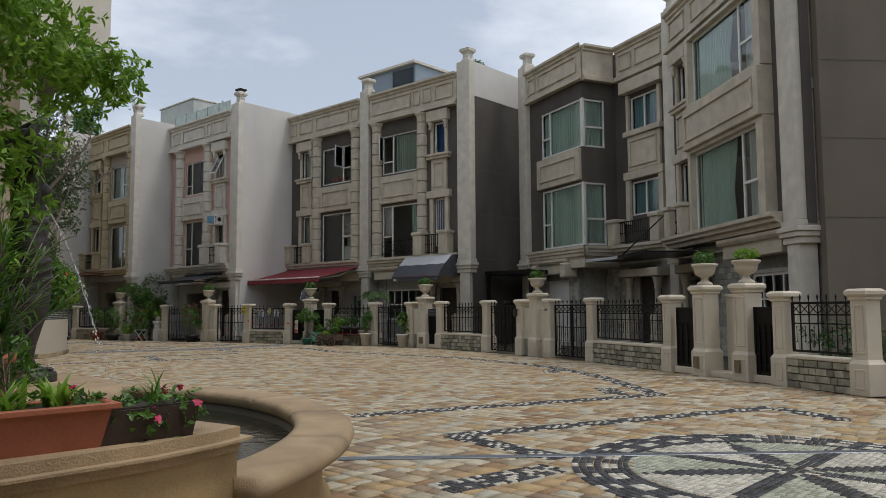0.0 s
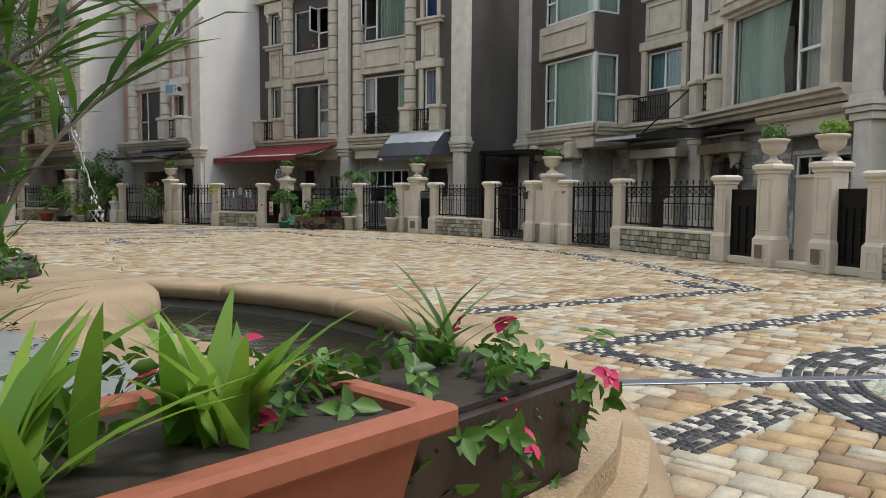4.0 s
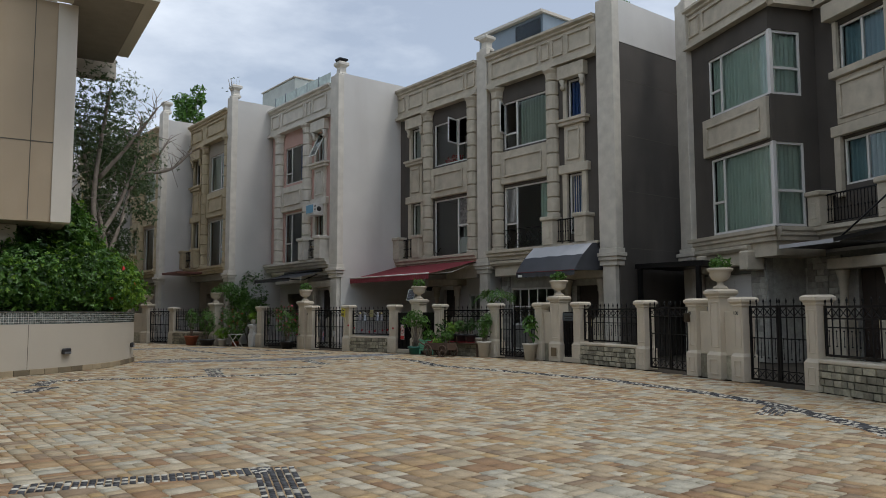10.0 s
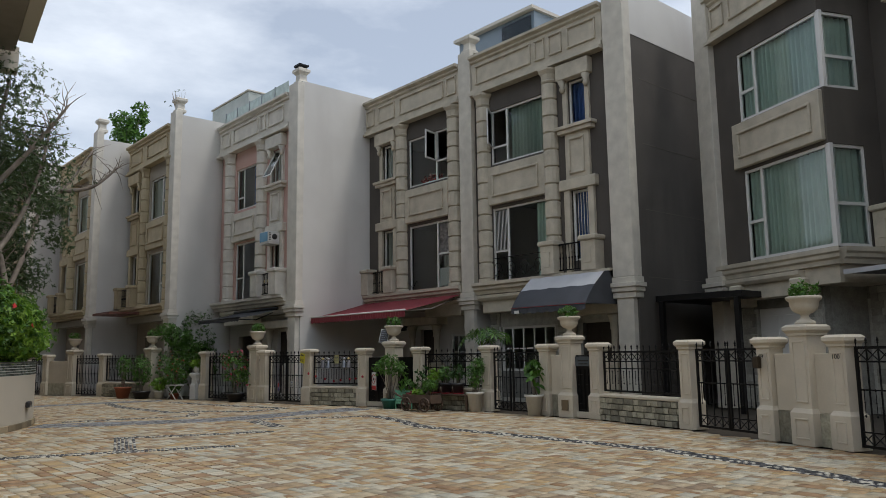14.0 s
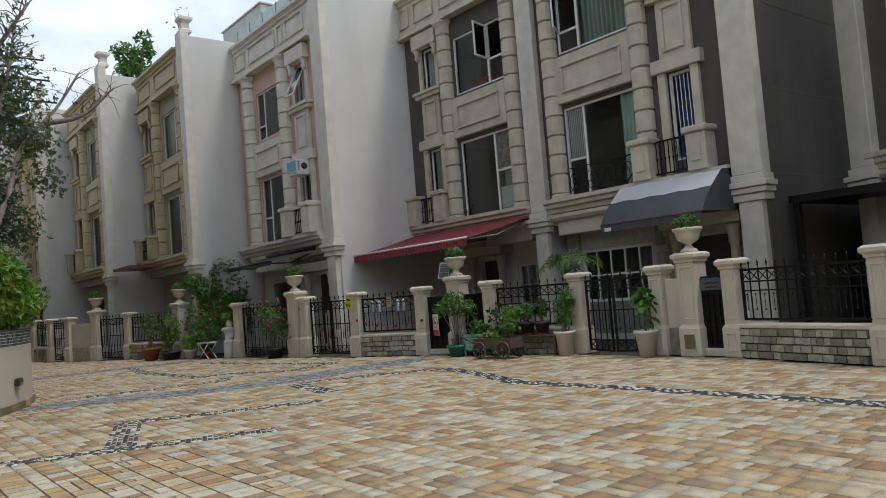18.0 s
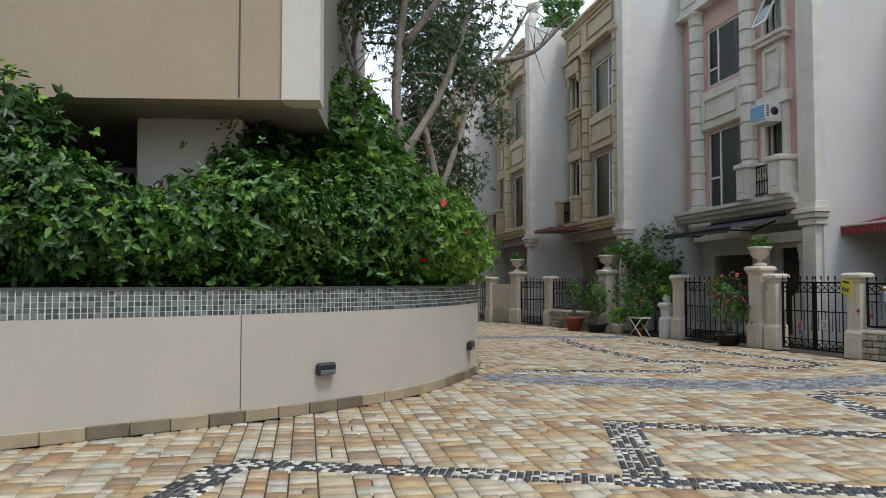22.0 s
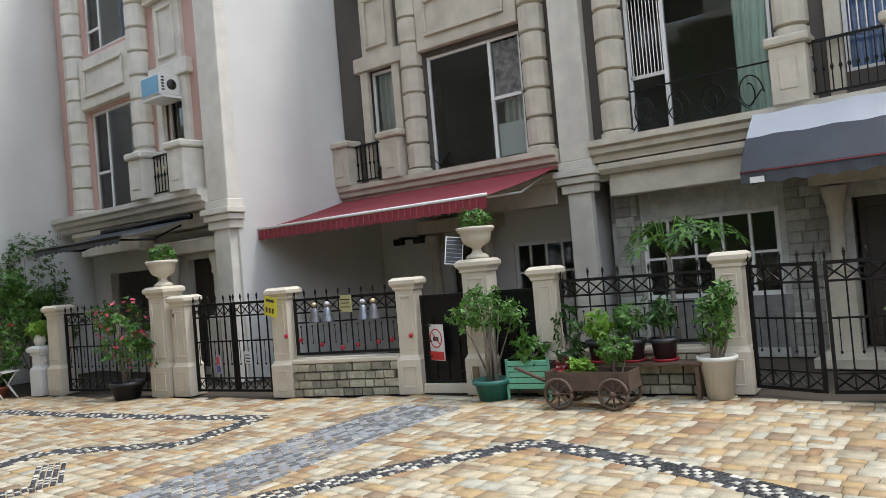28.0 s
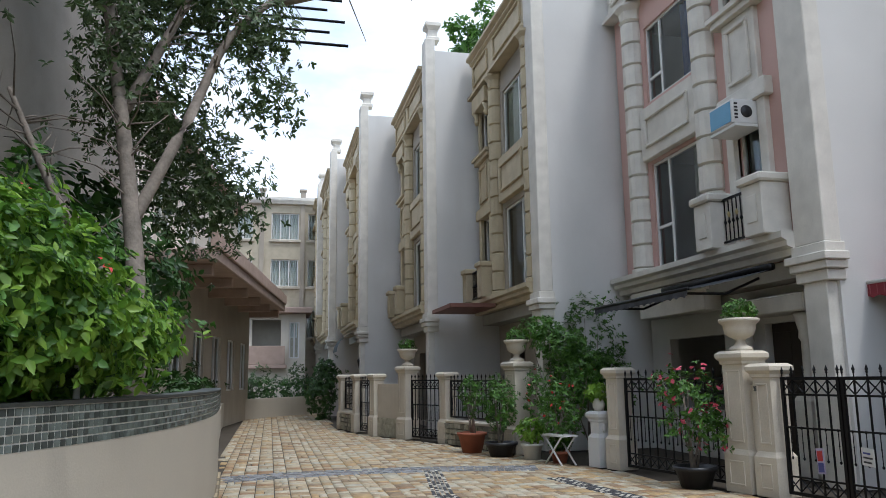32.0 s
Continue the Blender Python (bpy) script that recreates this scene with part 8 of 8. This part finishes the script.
c_ = blades("cordyline", (-1.90, 4.75, 3.0), 26, 0.6, 0.45, 0.07, LEAF_R, "dark red cordyline among the boughs", 89)
part("stem", Shape().tube([(0, 0, -2.18), (0.03, 0.02, 0.05)], 0.035, 7), BARK, c_)
tagged(part("round_pot", Shape().lathe(pot_prof(0.12, 0.17, 0.30), n=24), TERRA, m=pose(-1.27, 3.04, 0.8622)), "round terracotta pot on a marble slab", "plant pot")
blades("pot_grass", (-1.27, 3.04, 1.116), 34, 0.5, 0.34, 0.02, LEAF, "long-leaved green plant in a terracotta pot", 86)
ms = material("grey_white_marble", (0.21, 0.225, 0.21), 0.5, vary=0.2, scale=5, stain=0.5, stain_color=(0.1, 0.105, 0.09))
for x0, y0, x1, y1 in ((-2.3, 2.40, -1.03, 3.17), (-2.3, 1.6, -1.03, 2.37)):
    tagged(part("marble_slab", Shape().box(x0, y0, 0.852, x1, y1, 0.862, 0.003), ms), "loose grey-white marble slab lying on the bench", "slab")
rl = np.random.default_rng(12)
tagged(part("fallen_leaves", quads_mesh("fallen_leaves", leaf_cloud([(-1.2, 2.5, 0.868, 0.6, 0.7, 0.003), (-1.3, 2.75, 0.868, 0.5, 0.4, 0.003)], 150, 0.008, rl, 3.0, 2.0, 0.0)), material("dry_leaf", (0.06, 0.045, 0.03), 0.8)), "dry leaves fallen on the bench top", "leaves", kind="stuff")

# ---- raised bed: hedge, flowers and trees ----
inner = offset(BED, 0.78)
front, back = [], []
rb_ = random.Random(21)
for i in range(14, 94, 2):
    x, y = inner[i]
    u = (i - 14) / 80
    top = (3.05 - 0.38 * math.exp(-((x - 3.7) / 1.2) ** 2)) + 0.28 * math.sin(i * 0.55) * rb_.random() - (0.75 * (u - 0.8) / 0.2 if u > 0.8 else 0)
    z0 = 1.42
    front.append((x + rb_.gauss(0, 0.08), y + rb_.gauss(0, 0.08), (top + z0) / 2, 0.66 + 0.14 * rb_.random(), 0.66 + 0.14 * rb_.random(), (top - z0) / 2))
for i in range(14, 84, 3):
    x, y = offset(BED, 1.75)[i]
    top = 3.25 + 0.45 * rb_.random() - 0.95 * math.exp(-((x - 3.3) / 1.5) ** 2)
    back.append((x + rb_.gauss(0, 0.15), y + rb_.gauss(0, 0.15), (top + 1.5) / 2, 0.8, 0.8, (top - 1.5) / 2))
# extra LEAF_L leaves paint highlights on the hedge, LEAF_D inner leaves its shade
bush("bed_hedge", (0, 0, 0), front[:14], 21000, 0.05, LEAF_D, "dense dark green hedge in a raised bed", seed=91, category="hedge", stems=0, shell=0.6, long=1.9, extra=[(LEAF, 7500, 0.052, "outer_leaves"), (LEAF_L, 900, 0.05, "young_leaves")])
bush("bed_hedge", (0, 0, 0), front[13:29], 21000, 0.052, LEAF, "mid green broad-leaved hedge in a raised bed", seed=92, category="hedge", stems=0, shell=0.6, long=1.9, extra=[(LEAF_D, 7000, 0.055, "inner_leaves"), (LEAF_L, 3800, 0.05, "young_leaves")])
bush("bed_hedge", (0, 0, 0), [(x + 0.12, y - 0.1, z, rx + 0.12, ry + 0.08, rz) for x, y, z, rx, ry, rz in front[28:]], 14000, 0.05, LEAF_L, "bright green flowering hedge at the end of the bed", seed=93, category="hedge", stems=0, shell=0.6, long=1.9, extra=[(LEAF, 9000, 0.052, "inner_leaves"), (PETAL_R, 60, 0.085, "flowers")])
# second row fills the gap; its dark leaf colour carries the shade there
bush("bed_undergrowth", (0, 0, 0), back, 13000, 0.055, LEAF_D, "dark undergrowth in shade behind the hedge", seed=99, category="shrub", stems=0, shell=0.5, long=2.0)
# LEAF_D shrubs under the building have its shade in their leaf colour
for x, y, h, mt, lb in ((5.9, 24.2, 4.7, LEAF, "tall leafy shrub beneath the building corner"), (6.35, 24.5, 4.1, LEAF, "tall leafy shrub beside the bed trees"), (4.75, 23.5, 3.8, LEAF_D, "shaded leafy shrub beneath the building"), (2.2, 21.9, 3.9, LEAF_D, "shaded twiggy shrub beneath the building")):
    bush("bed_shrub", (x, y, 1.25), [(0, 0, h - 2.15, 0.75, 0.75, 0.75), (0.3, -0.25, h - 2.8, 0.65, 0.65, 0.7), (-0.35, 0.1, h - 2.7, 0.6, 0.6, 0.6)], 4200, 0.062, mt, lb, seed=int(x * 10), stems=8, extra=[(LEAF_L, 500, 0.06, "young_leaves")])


def tree(name, base, limbs, crowns, count, size, mat, label, seed, r=0.14):
    """A forked tree: tapered limbs as polylines, small twigs and a loose crown of leaves."""
    t = thing(name, pose(*base), label, "tree")
    rg = random.Random(seed)
    for i, pts in enumerate(limbs):
        q = r * (1 if i == 0 else 0.62)
        part("trunk" if i == 0 else "limb", Shape().tube(spline3(pts), q, 9, q * 0.35), BARK, t)
    s = Shape()
    for pts in limbs:
        for j in range(26):
            u = 0.35 + 0.65 * rg.random()
            k = min(int(u * (len(pts) - 1)), len(pts) - 2)
            p = Vector(pts[k]).lerp(Vector(pts[k + 1]), u * (len(pts) - 1) - k)
            d = Vector((rg.gauss(0, 1), rg.gauss(0, 1), 0.35 + rg.gauss(0, 0.6))).normalized()
            L_ = 0.3 + 0.5 * rg.random()
            m = p + d * L_ * 0.5 + Vector((0, 0, 0.08))
            e = p + d * L_ + Vector((rg.gauss(0, 0.1), rg.gauss(0, 0.1), 0.05))
            s.tube([p, m, e], 0.013, 5, 0.004)
    tagged(part("twig", s, BARK, t), kind="stuff")
    part("crown", quads_mesh("crown", leaf_cloud(crowns, count, size, np.random.default_rng(seed), 0.2, 2.2, 0.1)), mat, t)
    return t


tree("bed_tree", (6.95, 24.55, 1.25), [[(0, 0, 0), (0.05, 0.1, 1.6), (-0.1, 0.3, 3.2), (0.1, 0.6, 5.0), (0.4, 0.9, 6.8)], [(0.0, 0.2, 2.2), (0.7, 0.6, 3.4), (1.2, 1.0, 4.8), (1.5, 1.5, 6.2)], [(-0.05, 0.2, 2.6), (-0.8, 0.6, 3.8), (-1.0, 1.0, 5.4)], [(0.05, 0.4, 4.0), (0.9, 0.2, 5.2), (1.5, 0.0, 6.2)]],
     [(0.3, 0.8, 5.6, 1.5, 1.4, 1.1), (1.3, 1.1, 4.9, 0.9, 1.0, 0.9), (-0.8, 0.9, 5.0, 1.0, 1.0, 1.0), (0.7, 1.0, 3.9, 1.2, 1.0, 0.8), (0.2, 1.2, 6.8, 1.3, 1.2, 0.8)], 8500, 0.036, LEAF_O, "grey-barked tree with a loose olive crown in the bed", 101, r=0.11)
tree("bed_tree", (8.25, 27.7, 1.25), [[(0, 0, 0), (-0.1, 0.2, 1.4), (-0.35, 0.5, 3.0), (-0.7, 1.0, 4.8), (-0.9, 1.5, 6.6)], [(-0.2, 0.3, 1.9), (0.3, 0.6, 3.2), (0.7, 1.0, 4.4), (1.5, 1.3, 5.4), (2.1, 1.5, 6.4)], [(-0.4, 0.6, 3.2), (0.1, 1.0, 4.6), (0.5, 1.6, 6.0)], [(-0.1, 0.2, 1.0), (-0.8, 0.2, 2.0), (-1.5, 0.5, 3.4)], [(1.2, 1.2, 5.0), (2.0, 1.0, 5.2), (2.7, 0.9, 5.9)]],
     [(-0.2, 1.2, 5.6, 1.1, 1.5, 1.2), (-0.45, 0.9, 4.0, 0.6, 0.8, 1.0), (-0.1, 2.6, 3.2, 0.9, 0.9, 1.0), (0.3, 1.6, 5.2, 1.1, 1.1, 0.9), (-0.2, 1.4, 3.6, 1.0, 1.0, 0.8), (0.5, 2.0, 2.6, 0.8, 0.9, 0.8), (-1.8, 1.2, 6.4, 1.6, 1.4, 1.0), (1.0, 1.2, 4.5, 0.6, 0.7, 0.55), (1.2, 1.0, 3.6, 0.45, 0.5, 0.4)], 27000, 0.036, LEAF_O, "spreading grey-barked tree with bare outer branches", 102, r=0.115)
bush("bed_thicket", (6.4, 31.0, 1.0), [(0, 0, 1.6, 1.4, 2.5, 1.4), (0.5, 3.0, 2.2, 1.2, 1.6, 1.6), (-0.6, 2.0, 2.6, 1.6, 2.4, 1.2), (0.2, -1.5, 2.2, 1.2, 1.4, 1.2)], 8000, 0.085, LEAF_D, "dark thicket of shrubs along the lane", seed=95, stems=10, shell=0.6)
bush("backing_trees", (3.6, 31.5, 1.0), [(0, 0, 4.6, 1.6, 2.5, 1.8), (-0.8, -2.0, 6.6, 1.8, 2.0, 1.6), (0.6, 1.0, 7.2, 1.5, 2.2, 1.4), (-0.5, 2.0, 8.6, 1.8, 2.2, 1.2)], 12000, 0.07, LEAF_D, "tall dark trees before the scaffolding", seed=94, category="tree", stems=6, shell=0.45)
tp = thing("standpipe", pose(8.1, 26.0, 1.26), "white garden standpipe with a brass tap", "standpipe")
part("pipe", Shape().tube([(0, 0, 0), (0, 0, 0.62)], 0.025, 8), FRAME_W, tp)
part("tap", Shape().tube([(0, 0, 0.55), (-0.1, 0, 0.55), (-0.12, 0, 0.5)], 0.016, 6), GOLD, tp)

# ---- scaffolding and the far end of the lane ----
sc = thing("bamboo_scaffold", pose(6.3, 27.0, 3.6), "bamboo scaffolding tied before a grey wall", "scaffold")
for i in range(7):
    part("standard", Shape().tube([(0, i * 1.3, -2.5), (0.05, i * 1.3 + 0.1, 7.0)], 0.04, 6), BARK, sc)
for k in range(6):
    part("ledger", Shape().tube([(0.06, -0.5, k * 1.25), (0.06, 8.6, k * 1.25 + 0.1)], 0.035, 6), BARK, sc)
for k in range(5):
    part("brace", Shape().tube([(0.1, k * 1.4, 0), (0.1, k * 1.4 + 1.2, 3.4)], 0.03, 6), BARK, sc)
for k in range(5):
    part("outrigger", Shape().tube([(-2.0, 7.2 + 0.4 * k, 4.6 + 0.45 * k), (4.6 - 0.35 * (k % 2), 7.3 + 0.4 * k, 4.62 + 0.45 * k)], 0.03, 6), IRON, sc)
SCAFW = thing("grey_building", pose(0, 0, 0), "grey apartment block behind the scaffolding", "building")
part("wall", holed(Shape(), -9.0, 5.0, 3.0, 15.0, 34.2, 34.5, [(-1.0, 1.0, 5.0, 6.6), (2.0, 4.0, 5.0, 6.6), (-1.0, 1.0, 8.4, 10.0), (2.0, 4.0, 8.4, 10.0)]), GREYW, SCAFW)
for x in (-1.0, 2.0):
    for z in (5.0, 8.4):
        window(SCAFW, x, x + 2.0, z, z + 1.6, 34.3, (0.5,))
part("side", Shape().box(4.7, 34.504, 0, 5.0, 46.0, 15.0), GREYW, SCAFW)

fb = thing("apartment_building", pose(6.4, 62.0, 0), "cream five-storey apartment building closing the lane", "building")
hl = [(x, x + 1.5, z, z + 1.5) for z in (3.8, 6.6, 9.2) for x in (0.5, 3.0, 5.0)]
part("front_wall", holed(Shape(), 0, 7.0, 0, 11.4, 0, 0.3, hl), material("cream_brick_render", (0.45, 0.40, 0.30), 0.85, vary=0.15), fb)
for x0, x1, z0, z1 in hl:
    window(fb, x0, x1, z0, z1, 0.12, (0.33, 0.66), curtain=[(CURT_W, 0, 1, 0)])
    part("sill", Shape().box(x0 - 0.1, -0.12, z0 - 0.14, x1 + 0.1, -0.004, z0, 0.01), TRIM, fb)
part("back", Shape().box(0, 3.0, 0, 7.0, 3.2, 11.3), INSIDE, fb)
part("cornice", Shape().mould([(0, 11.2), (0.2, 11.2), (0.3, 11.4), (0.3, 11.55), (0, 11.55)], -0.1, 7.1), TRIM_W, fb)
for x in (0.1, 2.5, 4.7, 6.7):
    part("pier", Shape().box(x - 0.12, -0.1, 0, x + 0.12, -0.004, 11.19), GREYW, fb)
    part("finial", Shape().ring([(0.14, 11.56), (0.14, 11.9), (0.2, 11.95), (0.2, 12.05)], x, -0.05), GREYW, fb)
PINKC = material("pinkish_concrete", (0.40, 0.30, 0.25), 0.85, vary=0.15)
lb = thing("terrace_block", pose(7.46, 38.6, 0, 0, 0, 82.5), "low pinkish block with a projecting terrace along the lane", "building")
hl = [(1.2 + 2.6 * k, 2.6 + 2.6 * k, 1.2, 3.0) for k in range(5)]
hu = [(1.6 + 3.2 * k, 3.2 + 3.2 * k, 5.8, 7.2) for k in range(4)]
part("front_wall", holed(Shape(), 0, 13.6, 0, 4.37, 0.6, 0.85, hl), GREYW, lb)
part("upper_wall", holed(Shape(), 0, 13.6, 4.91, 8.4, 1.2, 1.45, hu), WALLW, lb)
for x0, x1, z0, z1 in hl:
    window(lb, x0, x1, z0, z1, 0.7, (0.5,))
for x0, x1, z0, z1 in hu:
    window(lb, x0, x1, z0, z1, 1.3, (0.5,))
part("terrace_slab", Shape().box(-0.4, -0.8, 4.38, 13.9, 2.2, 4.66, 0.03), PINKC, lb)
part("terrace_fascia", Shape().box(-0.4, -0.86, 4.664, 13.9, -0.66, 5.05, 0.02), material("pink_render", (0.46, 0.34, 0.28), 0.85, vary=0.15), lb)
for k in range(6):
    part("bracket", Shape().box(0.3 + 2.6 * k, -0.6, 4.1, 0.5 + 2.6 * k, 0.596, 4.376, 0.02), PINKC, lb)
part("rear_wall", Shape().box(0, 2.0, 0, 13.6, 2.2, 8.5), WALLW, lb)
part("end_wall", Shape().box(-0.2, 0.6, 0, -0.004, 2.2, 4.37), GREYW, lb)
part("upper_end_wall", Shape().box(-0.2, 1.2, 4.91, -0.004, 2.2, 8.4), WALLW, lb)
part("upper_roof", Shape().box(-0.3, 0.9, 8.51, 13.9, 2.4, 8.75), PINKC, lb)
hw = thing("balcony_house", pose(6.9, 58.4, 0), "low cream house with a recessed balcony at the lane end", "building")
part("front_wall", holed(Shape(), 0, 4.3, 0, 4.8, 0, 0.25, [(1.7, 3.1, 2.9, 4.5), (3.5, 4.0, 2.6, 4.4), (0.4, 1.2, 2.9, 4.4)]), WALLW, hw)
part("side_wall", Shape().box(4.05, 0.254, 0, 4.3, 3.0, 4.8), WALLW, hw)
part("balcony_back", Shape().box(1.4, 0.9, 2.6, 3.4, 1.0, 4.7), INSIDE, hw)
window(hw, 3.5, 4.0, 2.6, 4.4, 0.1, (0.5,))
window(hw, 0.4, 1.2, 2.9, 4.4, 0.1, (0.5,))
part("balcony_parapet", Shape().box(1.5, -0.35, 2.3, 3.3, -0.25, 3.2, 0.02), PINKC, hw)
part("balcony_slab", Shape().box(1.4, -0.36, 2.1, 3.4, -0.004, 2.296, 0.02), PINKC, hw)
part("roof_slab", Shape().box(-0.2, -0.5, 4.81, 4.6, 3.1, 5.1, 0.03), PINKC, hw)
LANE = spline([(8.4, 36.0), (8.2, 42.0), (8.0, 47.5), (8.5, 51.5), (10.2, 54.5), (12.2, 56.5)], 8)
lw = thing("lane_planter", pose(0, 0, 0), "low curved ivory planter wall at the end of the lane", "planter", kind="structure")
part("render", ribbon(LANE, offset(LANE, 0.25), 0, 0.8), PLANTW, lw)
part("soil", ribbon(offset(LANE, 0.26), offset(LANE, 1.8), 0.4, 0.7), SOIL, lw)
LL = offset(LANE, 0.9)
bush("lane_shrubs", (0, 0, 0), [(x, y, 1.15, 0.75, 0.75, 0.55) for x, y in LL[::3]], 7000, 0.07, LEAF_D, "dark shrubs in the planter at the lane end", seed=96, category="hedge", shell=0.6)
bush("lane_shrubs", (0, 0, 0), [(x - 0.4, y + 0.3, 1.9, 0.7, 0.7, 0.6) for x, y in LL[8::6]], 1200, 0.06, LEAF_O, "thin twiggy shrubs at the lane end", seed=97, category="hedge", stems=0, shell=0.2)
bush("climber_mound", (11.5, 50.6, 0), [(0, 0, 0.9, 0.6, 0.8, 0.9), (0.3, 0.3, 1.8, 0.5, 0.6, 0.6)], 2500, 0.06, LEAF_D, "dark climbing shrub at a house corner", seed=98)
av = thing("green_dome_awning", pose(12.99, 50.2, 0, 0, 0, -90), "dark green dome awning at a house door", "awning")
v = []
for i in range(9):
    for k in range(7):
        a = k / 6 * math.pi / 2
        v.append((-0.9 + 1.8 * i / 8, -1.0 * math.sin(a) - 0.0, 2.6 + 0.8 * math.cos(a)))
part("cloth", Shape().add(v, [(7 * i + k, 7 * i + k + 1, 7 * i + k + 8, 7 * i + k + 7) for i in range(8) for k in range(6)], True), material("dark_green_cloth", (0.015, 0.03, 0.03), 0.7), av)

# unseen plain blocks, added to close the court behind the walk in reflections
cb = thing("unseen_court_block", pose(0, 0, 0), "unseen plain buff block added behind the walk for reflections", "building")
part("wall", Shape().box(-14.0, -14.5, 0, 12.0, -14.0, 11.0), WALLB, cb)
part("wall", Shape().box(-14.5, -14.0, 0, -14.0, 22.0, 12.0), WALLB, cb)

# ---- pieces: wall stones, plinth slates, near pavers ----
STONES = []
srng = random.Random(17)
for k in range(7):
    L_ = 0.10 + 0.035 * k
    bm = bmesh.new()
    bmesh.ops.create_cube(bm, size=1, matrix=Matrix.Diagonal((L_ - 0.01, 0.09, 0.115, 1)))
    for vtx in bm.verts:
        if vtx.co.y < 0:
            vtx.co.x *= 0.93 + 0.04 * srng.random()
            vtx.co.z *= 0.80 + 0.16 * srng.random()
            vtx.co.y -= 0.02 * srng.random()
    me = Shape().bm(bm).mesh("stone")
    me.materials.append(STONE)
    STONES.append((L_, me))
for w, L, seed in WALLS:
    rg = random.Random(seed)
    for course in range(4):
        x = 0.0
        while x < L - 0.1:
            l_, me = rg.choice(STONES)
            k = min(l_, L - x)
            part("stone", me, None, w, m=pose(x + k / 2, -0.115 - 0.012 * rg.random(), 0.0625 + course * 0.125) @ Matrix.Diagonal((k / l_, 1, 1, 1)))
            x += k
STONE_P = material("grey_wall_stone_piece", (0.34, 0.335, 0.30), 0.85, vary=0.25, scale=6, bump=0.5, fine=25, obj=0.2)
GST = []
for k in range(5):
    L_ = 0.22 + 0.07 * k
    me = Shape().box(-L_ / 2 + 0.008, -0.03, -0.082, L_ / 2 - 0.008, 0.02, 0.082, 0.008).mesh("wall_stone")
    me.materials.append(STONE_P)
    GST.append((L_, me))
for h_, y_, spans in ((hd, 0.5, ((0.3, 0.7), (3.05, 3.75), (5.15, 5.95))), (hf, 0.35, ((2.1, 4.3), (6.5, 7.1))), (he, 1.6, ((3.3, 4.6), (6.7, 7.25))), (he, 0.35, ((0.45, 0.95), (2.55, 3.15)))):
    rg = random.Random(5)
    for x0, x1 in spans:
        for course in range(17):
            x = x0
            while x < x1 - 0.08:
                l_, me = rg.choice(GST)
                k = min(l_, x1 - x)
                part("wall_stone", me, None, h_, m=pose(x + k / 2, y_ - 0.012 * rg.random(), 0.09 + course * 0.17) @ Matrix.Diagonal((k / l_, 1, 1, 1)))
                x += k
SL = Shape().box(-0.19, -0.02, 0.0, 0.19, 0.02, 0.13, 0.006).mesh("plinth_slate")
SL.materials.append(PLINTH)
for x, y, a in along(BED[8:], 0.395):
    part("plinth_slate", SL, None, pw, m=pose(x + 0.02 * math.sin(a), y - 0.02 * math.cos(a), 0, 0, 0, math.degrees(a)) @ pose(0.19, 0, 0))
PM = {}
for x, y, hx, hy, a in NEAR_PAVERS:
    key = (round(hx, 3), round(hy, 3))
    if key not in PM:
        s = Shape()
        hx_, hy_ = key
        v = [(u * hx_, w * hy_, -0.03) for u, w in ((-1, -1), (1, -1), (1, 1), (-1, 1))] + [(u * (hx_ - 0.006), w * (hy_ - 0.006), 0.0) for u, w in ((-1, -1), (1, -1), (1, 1), (-1, 1))]
        s.add(v, [(4, 5, 6, 7), (0, 1, 5, 4), (1, 2, 6, 5), (2, 3, 7, 6), (3, 0, 4, 7)])
        PM[key] = s.mesh("paver")
        PM[key].materials.append(PAVER_O)
    part("paver", PM[key], None, court, m=pose(float(x), float(y), 0))
